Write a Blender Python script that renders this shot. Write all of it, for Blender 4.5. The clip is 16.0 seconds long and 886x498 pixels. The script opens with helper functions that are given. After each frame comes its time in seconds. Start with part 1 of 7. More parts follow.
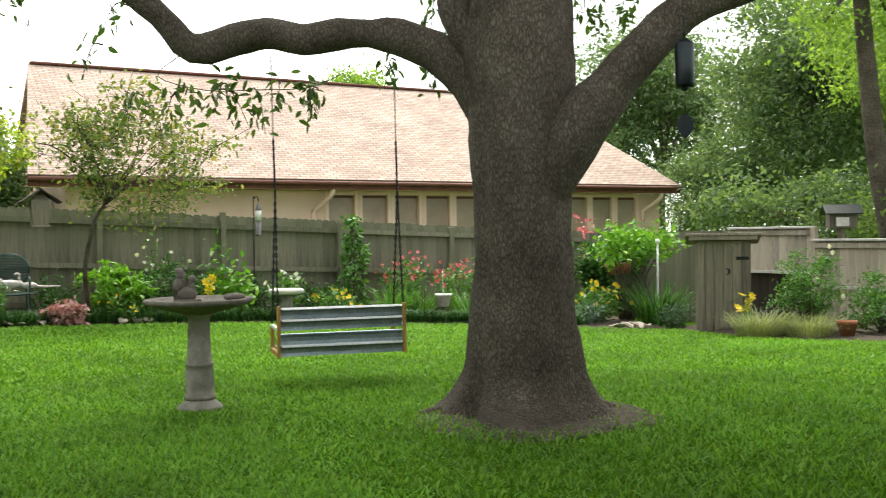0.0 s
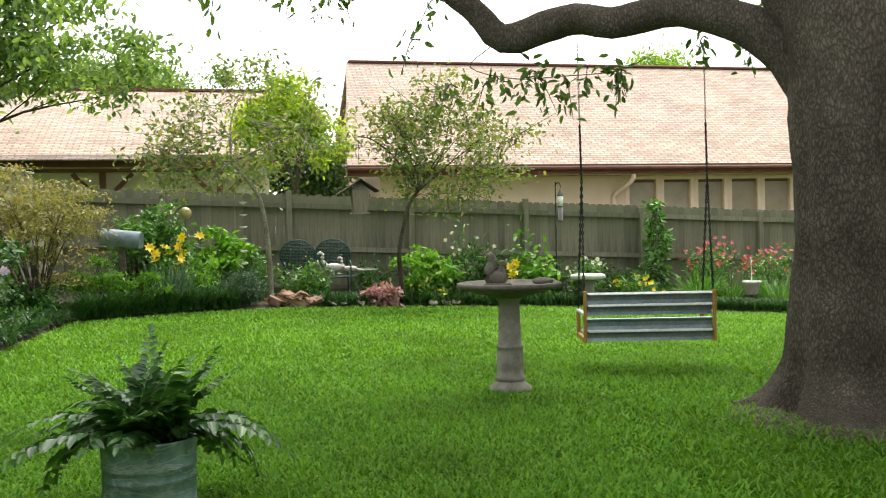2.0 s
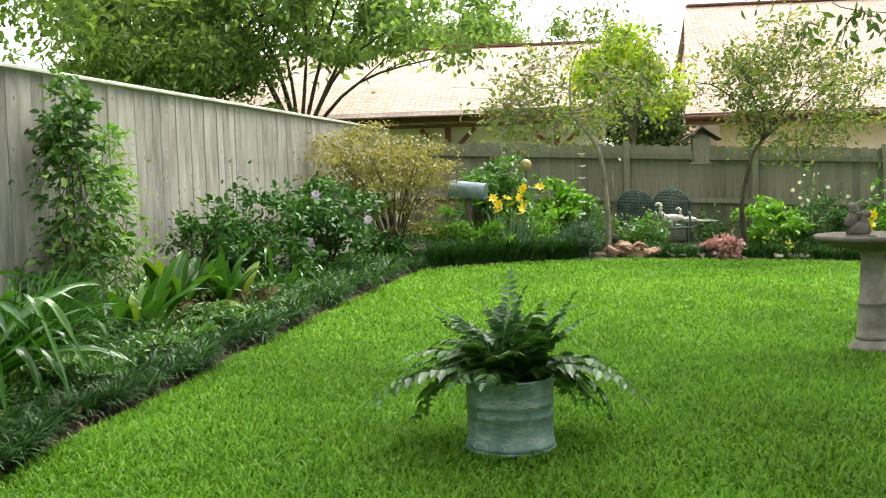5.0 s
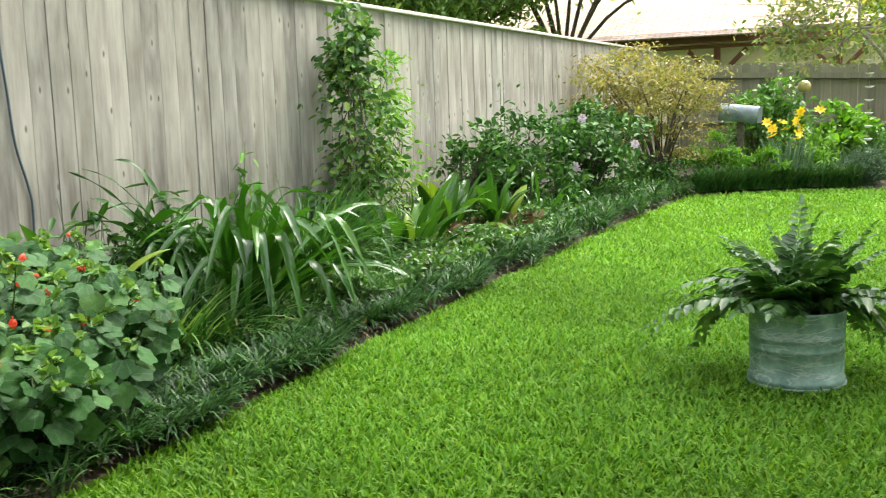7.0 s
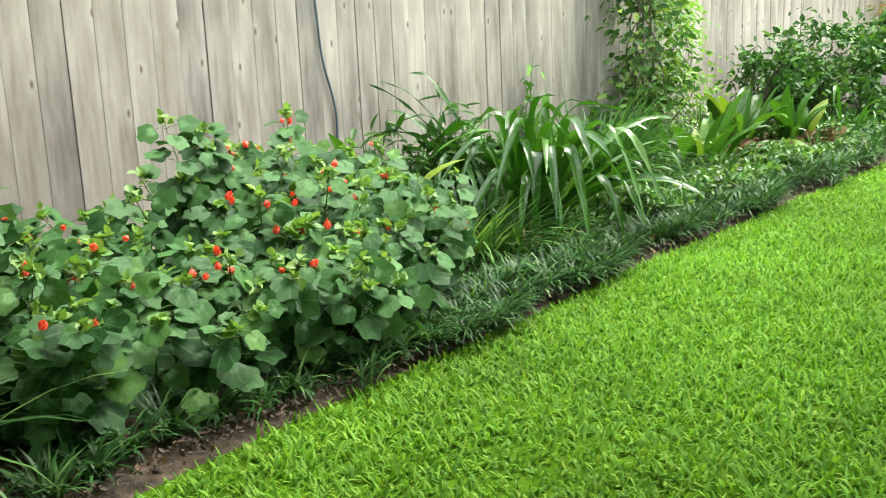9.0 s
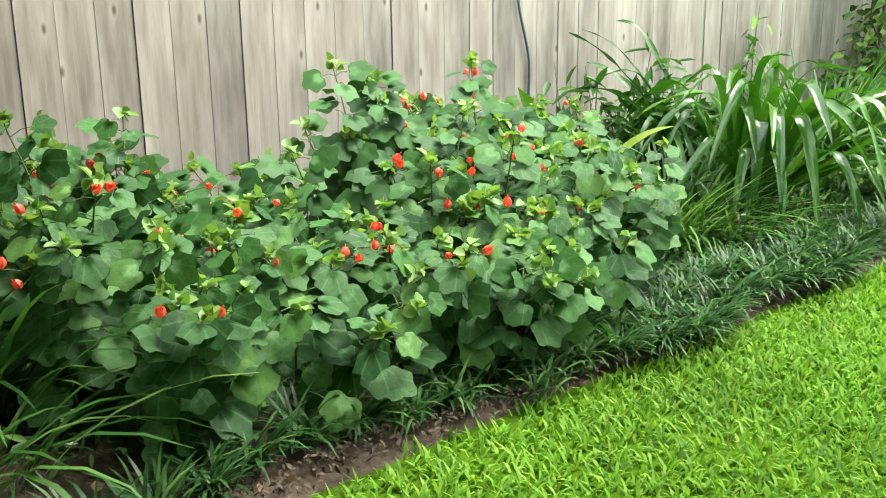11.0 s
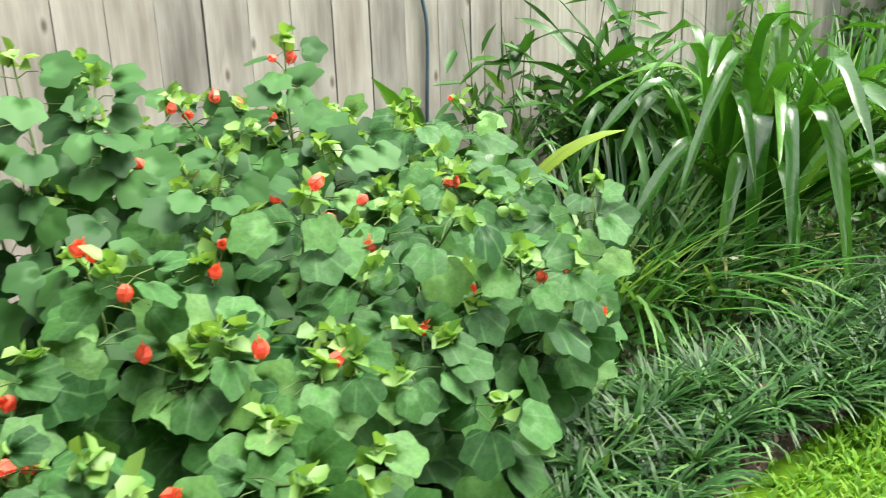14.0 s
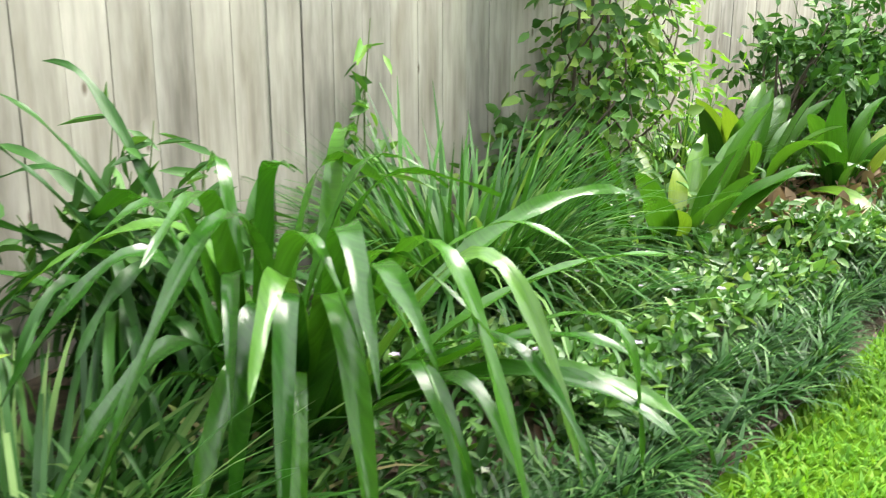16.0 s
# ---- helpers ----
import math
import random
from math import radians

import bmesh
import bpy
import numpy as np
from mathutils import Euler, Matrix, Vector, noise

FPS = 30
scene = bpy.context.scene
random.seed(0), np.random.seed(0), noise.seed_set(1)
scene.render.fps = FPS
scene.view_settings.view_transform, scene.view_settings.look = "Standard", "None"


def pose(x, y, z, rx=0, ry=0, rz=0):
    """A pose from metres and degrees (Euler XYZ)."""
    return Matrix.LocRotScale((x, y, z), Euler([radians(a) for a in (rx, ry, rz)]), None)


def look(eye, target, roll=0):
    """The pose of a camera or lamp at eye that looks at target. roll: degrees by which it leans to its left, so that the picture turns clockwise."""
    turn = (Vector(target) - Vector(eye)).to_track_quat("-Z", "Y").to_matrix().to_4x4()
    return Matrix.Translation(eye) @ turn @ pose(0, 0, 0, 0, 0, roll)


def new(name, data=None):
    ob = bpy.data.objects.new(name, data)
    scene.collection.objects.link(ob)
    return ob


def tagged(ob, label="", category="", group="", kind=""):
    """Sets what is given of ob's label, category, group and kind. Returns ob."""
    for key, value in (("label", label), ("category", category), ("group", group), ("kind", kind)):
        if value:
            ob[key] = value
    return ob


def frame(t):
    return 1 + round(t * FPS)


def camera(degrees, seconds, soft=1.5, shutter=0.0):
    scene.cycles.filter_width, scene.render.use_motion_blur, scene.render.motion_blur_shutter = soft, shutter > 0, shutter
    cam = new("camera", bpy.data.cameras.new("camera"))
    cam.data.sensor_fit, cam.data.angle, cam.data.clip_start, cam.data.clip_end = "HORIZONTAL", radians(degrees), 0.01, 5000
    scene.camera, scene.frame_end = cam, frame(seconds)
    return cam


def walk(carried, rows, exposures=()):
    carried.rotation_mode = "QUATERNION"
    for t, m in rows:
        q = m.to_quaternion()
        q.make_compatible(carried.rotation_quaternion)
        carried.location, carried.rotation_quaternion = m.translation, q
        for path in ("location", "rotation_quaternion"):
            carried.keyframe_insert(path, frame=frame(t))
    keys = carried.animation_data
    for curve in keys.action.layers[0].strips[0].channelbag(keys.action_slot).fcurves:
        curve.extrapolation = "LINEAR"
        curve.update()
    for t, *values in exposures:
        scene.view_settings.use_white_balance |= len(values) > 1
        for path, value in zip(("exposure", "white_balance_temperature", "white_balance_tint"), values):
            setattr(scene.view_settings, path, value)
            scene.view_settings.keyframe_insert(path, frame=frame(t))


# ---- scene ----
cam = camera(48.4, 16.0, soft=1.0, shutter=0.2)
METRES, EYE, TILT, TURN = 4.5, 1.35, -0.7, -30.0
ROWS = [
    (0.0, 0.0, 0.0, 0.0, -0.0, -0.18, 1.2),
    (0.5, -0.0069, -0.0008, -0.0003, 5.29, -0.21, 1.08),
    (1.0, -0.0123, -0.0011, -0.0004, 9.32, -0.33, 0.56),
    (1.5, -0.0165, -0.0011, -0.0005, 13.47, -0.34, 0.97),
    (2.0, -0.0196, -0.0019, -0.0006, 17.11, -0.64, 1.31),
    (2.5, -0.0213, -0.0052, 0.0004, 20.26, -0.83, 1.13),
    (3.0, -0.0231, -0.0084, 0.0003, 23.16, -0.92, 1.17),
    (3.5, -0.0253, -0.013, 0.0002, 26.1, -1.21, 1.13),
    (4.0, -0.0285, -0.0195, -0.0004, 29.47, -1.58, 1.3),
    (6.5, -0.0543, -0.0361, -0.0065, 46.79, -5.93, 1.5),
    (7.0, -0.0608, -0.0405, -0.0071, 50.83, -6.86, 1.57),
    (7.5, -0.0637, -0.0443, -0.0088, 54.66, -7.92, 1.85),
    (8.0, -0.0675, -0.0499, -0.0108, 58.68, -9.18, 1.74),
    (8.5, -0.0715, -0.0543, -0.0116, 62.53, -10.16, 2.02),
    (9.0, -0.0777, -0.0597, -0.0132, 66.39, -11.09, 2.22),
    (9.5, -0.0917, -0.0596, -0.014, 70.16, -12.01, 2.03),
    (10.0, -0.1225, -0.0509, -0.0129, 74.1, -12.23, 2.12),
    (12.5, -0.4091, 0.0692, -0.0086, 79.65, -15.56, -0.59),
    (13.0, -0.4716, 0.0972, -0.011, 78.56, -16.65, 0.02),
    (13.5, -0.5256, 0.1314, -0.0052, 77.89, -17.95, 2.37),
    (14.0, -0.5746, 0.191, -0.0027, 77.51, -18.43, 1.23),
    (14.5, -0.6125, 0.2566, 0.004, 74.78, -18.64, 1.65),
    (15.0, -0.6662, 0.319, 0.0064, 69.76, -16.66, -0.28),
    (15.5, -0.7121, 0.3765, 0.0107, 66.54, -16.06, 1.49),
    (16.0, -0.7613, 0.456, 0.0123, 65.27, -14.87, -0.48),
]
walk(cam, [(t, pose(0, 0, EYE, TILT, 0, 0) @ pose(0, 0, 0, 0, 0, TURN) @ pose(METRES * x, METRES * y, METRES * z, 90 + pitch, roll, yaw)) for t, x, y, z, yaw, pitch, roll in ROWS],
     exposures=[(0, 0.2), (3, 0.17), (4.2, 0.38), (6.3, 0.78), (8, 1.13), (10, 1.5), (12.5, 1.6), (14, 1.52), (15, 1.47), (16, 1.44)])

# ---- world, sun, exposure ----
world = bpy.data.worlds.new("overcast_sky")
scene.world = world
world.use_nodes = True
wn, wl = world.node_tree.nodes, world.node_tree.links
sky = wn.new("ShaderNodeTexSky")
sky.sky_type, sky.sun_disc = "NISHITA", False
SUN_EL, SUN_AZ = radians(60), radians(34)
sky.sun_elevation, sky.sun_rotation = SUN_EL, SUN_AZ
sky.air_density, sky.dust_density, sky.ozone_density = 1.0, 4.0, 1.0
veil = wn.new("ShaderNodeMix")
veil.data_type = "RGBA"
veil.inputs[0].default_value = 0.72
veil.inputs[7].default_value = (12.5, 12.7, 12.4, 1)
wl.new(sky.outputs[0], veil.inputs[6])
wl.new(veil.outputs[2], wn["Background"].inputs[0])
wn["Background"].inputs[1].default_value = 0.165
sun = new("sun", bpy.data.lights.new("sun", "SUN"))
sun.data.energy, sun.data.angle, sun.data.color = 5.0, radians(40), (1.0, 0.95, 0.86)
sun.matrix_world = look((6, 14, 24), (6 - math.sin(SUN_AZ) * 10, 14 - math.cos(SUN_AZ) * 10, 24 - math.tan(SUN_EL) * 10))

# ---- mesh and object helpers ----
ORIGIN = {}


def unit(a):
    a = np.asarray(a, float)
    return a / (np.linalg.norm(a, axis=-1, keepdims=True) + 1e-9)


class Shape:
    """Gathers vertices, quads and triangles for one mesh."""

    def __init__(self):
        self.v, self.q, self.t, self.n = [], [], [], 0

    def add(self, v, q=None, t=None):
        v = np.asarray(v, float).reshape(-1, 3)
        if q is not None and len(q):
            self.q.append(np.asarray(q, int).reshape(-1, 4) + self.n)
        if t is not None and len(t):
            self.t.append(np.asarray(t, int).reshape(-1, 3) + self.n)
        self.v.append(v)
        self.n += len(v)
        return self

    def mesh(self, name, mat, smooth=True, origin=(0, 0, 0)):
        v = np.concatenate(self.v) - np.asarray(origin, float)
        q = np.concatenate(self.q) if self.q else np.zeros((0, 4), int)
        t = np.concatenate(self.t) if self.t else np.zeros((0, 3), int)
        me = bpy.data.meshes.new(name)
        me.vertices.add(len(v))
        me.vertices.foreach_set("co", v.ravel())
        me.loops.add(q.size + t.size)
        me.loops.foreach_set("vertex_index", np.r_[q.ravel(), t.ravel()])
        me.polygons.add(len(q) + len(t))
        me.polygons.foreach_set("loop_start", np.r_[np.arange(len(q)) * 4, q.size + np.arange(len(t)) * 3])
        me.polygons.foreach_set("loop_total", np.r_[np.full(len(q), 4), np.full(len(t), 3)])
        me.polygons.foreach_set("use_smooth", np.full(len(q) + len(t), smooth))
        me.update(calc_edges=True)
        if mat:
            me.materials.append(mat)
        return me


def thing(name, loc, label, category, group="", kind=""):
    ob = new(name)
    ob.location = loc
    ob.empty_display_size = 0.1
    ORIGIN[ob.name] = np.asarray(loc, float)
    return tagged(ob, label, category, group, kind)


def part(name, shape, mat, parent, label="", smooth=True, kind=""):
    """One mesh, given in world places, under a thing or a part."""
    o = ORIGIN[parent.name]
    ob = new(name, shape.mesh(name, mat, smooth, o))
    ob.parent = parent
    ORIGIN[ob.name] = o
    return tagged(ob, label, kind=kind)


def piece(name, me, m, parent):
    """One more object on a shared mesh, at the world pose m, under a thing."""
    ob = new(name, me)
    ob.parent = parent
    ob.matrix_basis = Matrix.Translation(-Vector(ORIGIN[parent.name])) @ m
    return ob


def solo(name, shape, mat, label, category, loc=(0, 0, 0), kind="", group="", smooth=True):
    ob = new(name, shape.mesh(name, mat, smooth, loc))
    ob.location = loc
    ORIGIN[ob.name] = np.asarray(loc, float)
    return tagged(ob, label, category, group, kind)


def box(s, c, d, turn=None, ch=0.0):
    """A box round c of the sizes d, turned about its middle, with its edges cut off by ch."""
    d = np.asarray(d, float) / 2
    if ch <= 0:
        v = np.array([(x, y, z) for x in (-1, 1) for y in (-1, 1) for z in (-1, 1)], float) * d
        q = [(0, 1, 3, 2), (4, 6, 7, 5), (0, 4, 5, 1), (2, 3, 7, 6), (0, 2, 6, 4), (1, 5, 7, 3)]
        t = None
    else:
        ch = min(ch, d.min() * 0.9)
        v, q, t = [], [], []
        index = {}
        for sx in (-1, 1):
            for sy in (-1, 1):
                for sz in (-1, 1):
                    for a in range(3):
                        p = np.array((sx, sy, sz)) * (d - ch)
                        p[a] = (sx, sy, sz)[a] * d[a]
                        index[sx, sy, sz, a] = len(v)
                        v.append(p)
        for a in range(3):
            b, c2 = (a + 1) % 3, (a + 2) % 3
            for s1 in (-1, 1):
                ring = []
                for sb, sc in ((-1, -1), (1, -1), (1, 1), (-1, 1)):
                    k = [0, 0, 0]
                    k[a], k[b], k[c2] = s1, sb, sc
                    ring.append(index[(*k, a)])
                q.append(ring if s1 > 0 else ring[::-1])
        for a in range(3):
            b, c2 = (a + 1) % 3, (a + 2) % 3
            for sb in (-1, 1):
                for sc in (-1, 1):
                    k0, k1 = [0, 0, 0], [0, 0, 0]
                    k0[a], k0[b], k0[c2] = -1, sb, sc
                    k1[a], k1[b], k1[c2] = 1, sb, sc
                    f = [index[(*k0, b)], index[(*k1, b)], index[(*k1, c2)], index[(*k0, c2)]]
                    q.append(f if sb * sc < 0 else f[::-1])
        for sx in (-1, 1):
            for sy in (-1, 1):
                for sz in (-1, 1):
                    f = [index[sx, sy, sz, a] for a in range(3)]
                    t.append(f if sx * sy * sz > 0 else f[::-1])
        v = np.array(v)
    if turn is not None:
        v = v @ np.array(turn)[:3, :3].T
    s.add(v + np.asarray(c, float), q, t)
    return s


def spin(deg, axis="Z"):
    return np.array(Matrix.Rotation(radians(deg), 3, axis))


def lathe(s, c, prof, n=24, squash=1.0, turn=None, wob=0.0, seed=0):
    """Turns a profile of (radius, height) about the upright axis through c."""
    a = np.linspace(0, 2 * np.pi, n, endpoint=False)
    prof = np.asarray(prof, float)
    w = 1 + wob * np.sin(a * 3 + seed) + wob * 0.6 * np.sin(a * 5 + 2 * seed)
    v = np.stack([prof[:, :1] * np.cos(a) * w, prof[:, :1] * np.sin(a) * squash * w, np.repeat(prof[:, 1:], n, 1)], -1).reshape(-1, 3)
    if turn is not None:
        v = v @ np.array(turn)[:3, :3].T
    i, j = np.meshgrid(np.arange(len(prof) - 1), np.arange(n), indexing="ij")
    k = (j + 1) % n
    q = np.stack([i * n + j, i * n + k, (i + 1) * n + k, (i + 1) * n + j], -1).reshape(-1, 4)
    s.add(v + np.asarray(c, float), q)
    return s


def tube(s, pts, rad, n=6, close=True):
    """A round bar along points; rad is one radius or one for each point."""
    p = np.asarray(pts, float)
    rad = np.atleast_1d(np.asarray(rad, float))
    rad = np.interp(np.linspace(0, 1, len(p)), np.linspace(0, 1, len(rad)), rad)
    d = unit(np.gradient(p, axis=0))
    ref = np.array((0, 0, 1.0)) if abs(d[:, 2]).mean() < 0.85 else np.array((1.0, 0, 0))
    e1 = unit(np.cross(d, ref))
    e2 = np.cross(d, e1)
    a = np.linspace(0, 2 * np.pi, n, endpoint=False)
    v = p[:, None] + rad[:, None, None] * (np.cos(a)[:, None] * e1[:, None] + np.sin(a)[:, None] * e2[:, None])
    i, j = np.meshgrid(np.arange(len(p) - 1), np.arange(n), indexing="ij")
    k = (j + 1) % n
    q = np.stack([i * n + j, i * n + k, (i + 1) * n + k, (i + 1) * n + j], -1).reshape(-1, 4)
    v = v.reshape(-1, 3)
    t = None
    if close:
        m = len(v)
        v = np.r_[v, p[:1], p[-1:]]
        jj = np.arange(n)
        last = (len(p) - 1) * n
        t = np.r_[np.stack([jj * 0 + m, (jj + 1) % n, jj], -1), np.stack([jj * 0 + m + 1, last + jj, last + (jj + 1) % n], -1)]
    s.add(v, q, t)
    return s


def smooth_line(pts, n=24):
    """A soft curve through points."""
    p = np.asarray(pts, float)
    p = np.r_[[2 * p[0] - p[1]], p, [2 * p[-1] - p[-2]]]
    out = []
    per = max(2, n // (len(p) - 3))
    for i in range(1, len(p) - 2):
        for u in np.linspace(0, 1, per, endpoint=False):
            a, b, c, d = p[i - 1], p[i], p[i + 1], p[i + 2]
            out.append(0.5 * (2 * b + (c - a) * u + (2 * a - 5 * b + 4 * c - d) * u**2 + (3 * b - a - 3 * c + d) * u**3))
    return np.array(out + [p[-2]])


def ball(s, c, r, n=10, m=6, squash=(1, 1, 1)):
    a = np.linspace(0, np.pi, m + 1)
    prof = np.stack([np.sin(a), -np.cos(a)], -1)
    t = Shape()
    lathe(t, (0, 0, 0), prof, n)
    s.add(t.v[0] * r * np.asarray(squash) + np.asarray(c, float), t.q[0])
    return s


def leaves(s, base, axis, up, length, width, fold=0.18, droop=0.12):
    """Many pointed oval leaves, each of two halves folded along the midrib."""
    base, axis = np.asarray(base, float), unit(axis)
    length, width = np.broadcast_to(length, (len(base),))[:, None], np.broadcast_to(width, (len(base),))[:, None]
    side = unit(np.cross(axis, up))
    nrm = np.cross(side, axis)
    at = lambda u, w, h: base + axis * length * u + side * width * w + nrm * (width * h - length * droop * u * u)
    v = np.stack([at(0, 0, 0), at(0.3, 0.46, fold), at(0.68, 0.38, fold), at(1, 0, 0), at(0.68, -0.38, fold), at(0.3, -0.46, fold)], 1)
    k = np.arange(len(base))[:, None] * 6
    q = np.concatenate([k + [0, 1, 2, 3], k + [0, 3, 4, 5]])
    return s.add(v.reshape(-1, 3), q)


def blades(s, base, heading, length, width, lean0, lean1, seg=3, twist=0.0):
    """Many narrow blades that rise from base and arch over towards heading."""
    n = len(base)
    base = np.asarray(base, float)
    bc = lambda a: np.broadcast_to(np.asarray(a, float), (n,))
    heading, length, width, lean0, lean1, twist = map(bc, (heading, length, width, lean0, lean1, twist))
    h = np.stack([np.cos(heading), np.sin(heading), 0 * heading], -1)
    side = np.stack([-np.sin(heading + twist), np.cos(heading + twist), 0 * heading], -1)
    p = base.copy()
    rows = []
    for i in range(seg + 1):
        u = i / seg
        w = width * (0.75 + 0.5 * u) * (1 - u**3) if i < seg else width * 0.04
        rows.append(np.stack([p - side * w[:, None] / 2, p + side * w[:, None] / 2], 1))
        a = lean0 + (lean1 - lean0) * (i + 0.5) / seg
        p = p + (length / seg)[:, None] * (h * np.sin(a)[:, None] + np.array((0, 0, 1.0)) * np.cos(a)[:, None])
    v = np.stack(rows, 1).reshape(-1, 3)
    k = np.arange(n)[:, None, None] * (2 * (seg + 1)) + np.arange(seg)[None, :, None] * 2
    q = (k + np.array([0, 1, 3, 2])).reshape(-1, 4)
    return s.add(v, q)


# ---- the lie of the land ----
def soft_step(a, b, x):
    u = np.clip((np.asarray(x, float) - a) / (b - a), 0, 1)
    return u * u * (3 - 2 * u)


def gz(x, y):
    """Height of the ground, which falls away gently to the east at the back of the garden."""
    return -0.042 * (np.clip(x, -12, 18) - 4) * soft_step(2, 15, y)


def fence_x(y):
    return -4.765 + 0.13 * (np.asarray(y, float) - 5)


def bed_x(y):
    """Edge between lawn and side bed."""
    return np.interp(y, [-4, 2.5, 4.67, 6.63, 8.72, 10.1, 13.1], [-2.86, -2.88, -2.80, -2.64, -2.42, -2.28, -1.89])


def bed_y(x):
    """Edge between lawn and back bed."""
    return np.interp(x, [-1.89, -0.3, 1, 2.94, 5.8, 6.97, 9.63, 11.6, 13], [13.1, 14.7, 15.5, 15.95, 16, 15.73, 14.42, 12.4, 11.5])


def bed_r(y):
    """Edge between lawn and the bed along the east fence."""
    return np.interp(y, [2, 5, 8.5, 10.2, 11, 12.4], [12.6, 12.3, 11.68, 11.02, 11.35, 11.6])


def on_lawn(x, y):
    return (x > bed_x(y)) & (y < bed_y(x)) & (x < bed_r(y))

# ---- materials ----
def material(name):
    m = bpy.data.materials.new(name)
    m.use_nodes = True
    return m, m.node_tree.nodes, m.node_tree.links, m.node_tree.nodes["Principled BSDF"]


def ramp(nodes, stops):
    r = nodes.new("ShaderNodeValToRGB")
    e = r.color_ramp.elements
    while len(e) < len(stops):
        e.new(0.5)
    for k, (pos, col) in zip(e, stops):
        k.position, k.color = pos, (*col, 1)
    return r


def noise_node(nodes, links, scale, detail=4, rough=0.6, stretch=None, coord="Object"):
    tc = nodes.new("ShaderNodeTexCoord")
    n = nodes.new("ShaderNodeTexNoise")
    n.inputs["Scale"].default_value, n.inputs["Detail"].default_value, n.inputs["Roughness"].default_value = scale, detail, rough
    if stretch:
        mp = nodes.new("ShaderNodeMapping")
        mp.inputs["Scale"].default_value = stretch
        links.new(tc.outputs[coord], mp.inputs[0])
        links.new(mp.outputs[0], n.inputs["Vector"])
    else:
        links.new(tc.outputs[coord], n.inputs["Vector"])
    return n


def mix_colour(nodes, links, a, b, fac, kind="MIX"):
    m = nodes.new("ShaderNodeMix")
    m.data_type, m.blend_type = "RGBA", kind
    for sock, val in ((0, fac), (6, a), (7, b)):
        if isinstance(val, (int, float)):
            m.inputs[sock].default_value = val
        elif isinstance(val, tuple):
            m.inputs[sock].default_value = (*val, 1)
        else:
            links.new(val, m.inputs[sock])
    return m.outputs[2]


def leaf_mat(name, dark, light, rough=0.45, glow=0.3, patch=None, tip=None, spec=0.5):
    """Foliage: a tint for each leaf, light through the blade, broad patches of tint."""
    m, n, l, p = material(name)
    g = n.new("ShaderNodeNewGeometry")
    stops = [(0.0, dark), (0.75, light)] + ([(1.0, tip)] if tip else [])
    r = ramp(n, stops)
    l.new(g.outputs["Random Per Island"], r.inputs[0])
    col = r.outputs[0]
    if patch:
        nz = noise_node(n, l, patch, 3)
        pr = ramp(n, [(0.3, (0.72, 0.72, 0.72)), (0.7, (1.2, 1.2, 1.1))])
        l.new(nz.outputs[0], pr.inputs[0])
        col = mix_colour(n, l, col, pr.outputs[0], 1.0, "MULTIPLY")
    l.new(col, p.inputs["Base Color"])
    p.inputs["Roughness"].default_value = rough
    p.inputs["Specular IOR Level"].default_value = spec
    tr = n.new("ShaderNodeBsdfTranslucent")
    warm = mix_colour(n, l, col, (1.25, 1.25, 0.55), 1.0, "MULTIPLY")
    l.new(warm, tr.inputs[0])
    mx = n.new("ShaderNodeMixShader")
    mx.inputs[0].default_value = glow
    l.new(p.outputs[0], mx.inputs[1])
    l.new(tr.outputs[0], mx.inputs[2])
    l.new(mx.outputs[0], n["Material Output"].inputs[0])
    return m


def big_leaf_mat(name, dark, light, rough=0.4, glow=0.25, vein=60.0, along=None, spec=0.5, tip=None):
    """Leaves that are objects of their own: a tint each, fine veins and mottling."""
    m, n, l, p = material(name)
    o = n.new("ShaderNodeObjectInfo")
    r = ramp(n, [(0.0, dark), (0.8, light)] + ([(1.0, tip)] if tip else []))
    l.new(o.outputs["Random"], r.inputs[0])
    nz = noise_node(n, l, vein, 4, 0.6, along)
    pr = ramp(n, [(0.3, (0.75, 0.78, 0.75)), (0.7, (1.2, 1.18, 1.1))])
    l.new(nz.outputs[0], pr.inputs[0])
    col = mix_colour(n, l, r.outputs[0], pr.outputs[0], 1.0, "MULTIPLY")
    l.new(col, p.inputs["Base Color"])
    p.inputs["Roughness"].default_value = rough
    p.inputs["Specular IOR Level"].default_value = spec
    bp = n.new("ShaderNodeBump")
    bp.inputs["Strength"].default_value, bp.inputs["Distance"].default_value = 0.35, 0.004
    l.new(nz.outputs[0], bp.inputs["Height"])
    l.new(bp.outputs[0], p.inputs["Normal"])
    tr = n.new("ShaderNodeBsdfTranslucent")
    warm = mix_colour(n, l, col, (1.25, 1.25, 0.5), 1.0, "MULTIPLY")
    l.new(warm, tr.inputs[0])
    mx = n.new("ShaderNodeMixShader")
    mx.inputs[0].default_value = glow
    l.new(p.outputs[0], mx.inputs[1])
    l.new(tr.outputs[0], mx.inputs[2])
    l.new(mx.outputs[0], n["Material Output"].inputs[0])
    return m


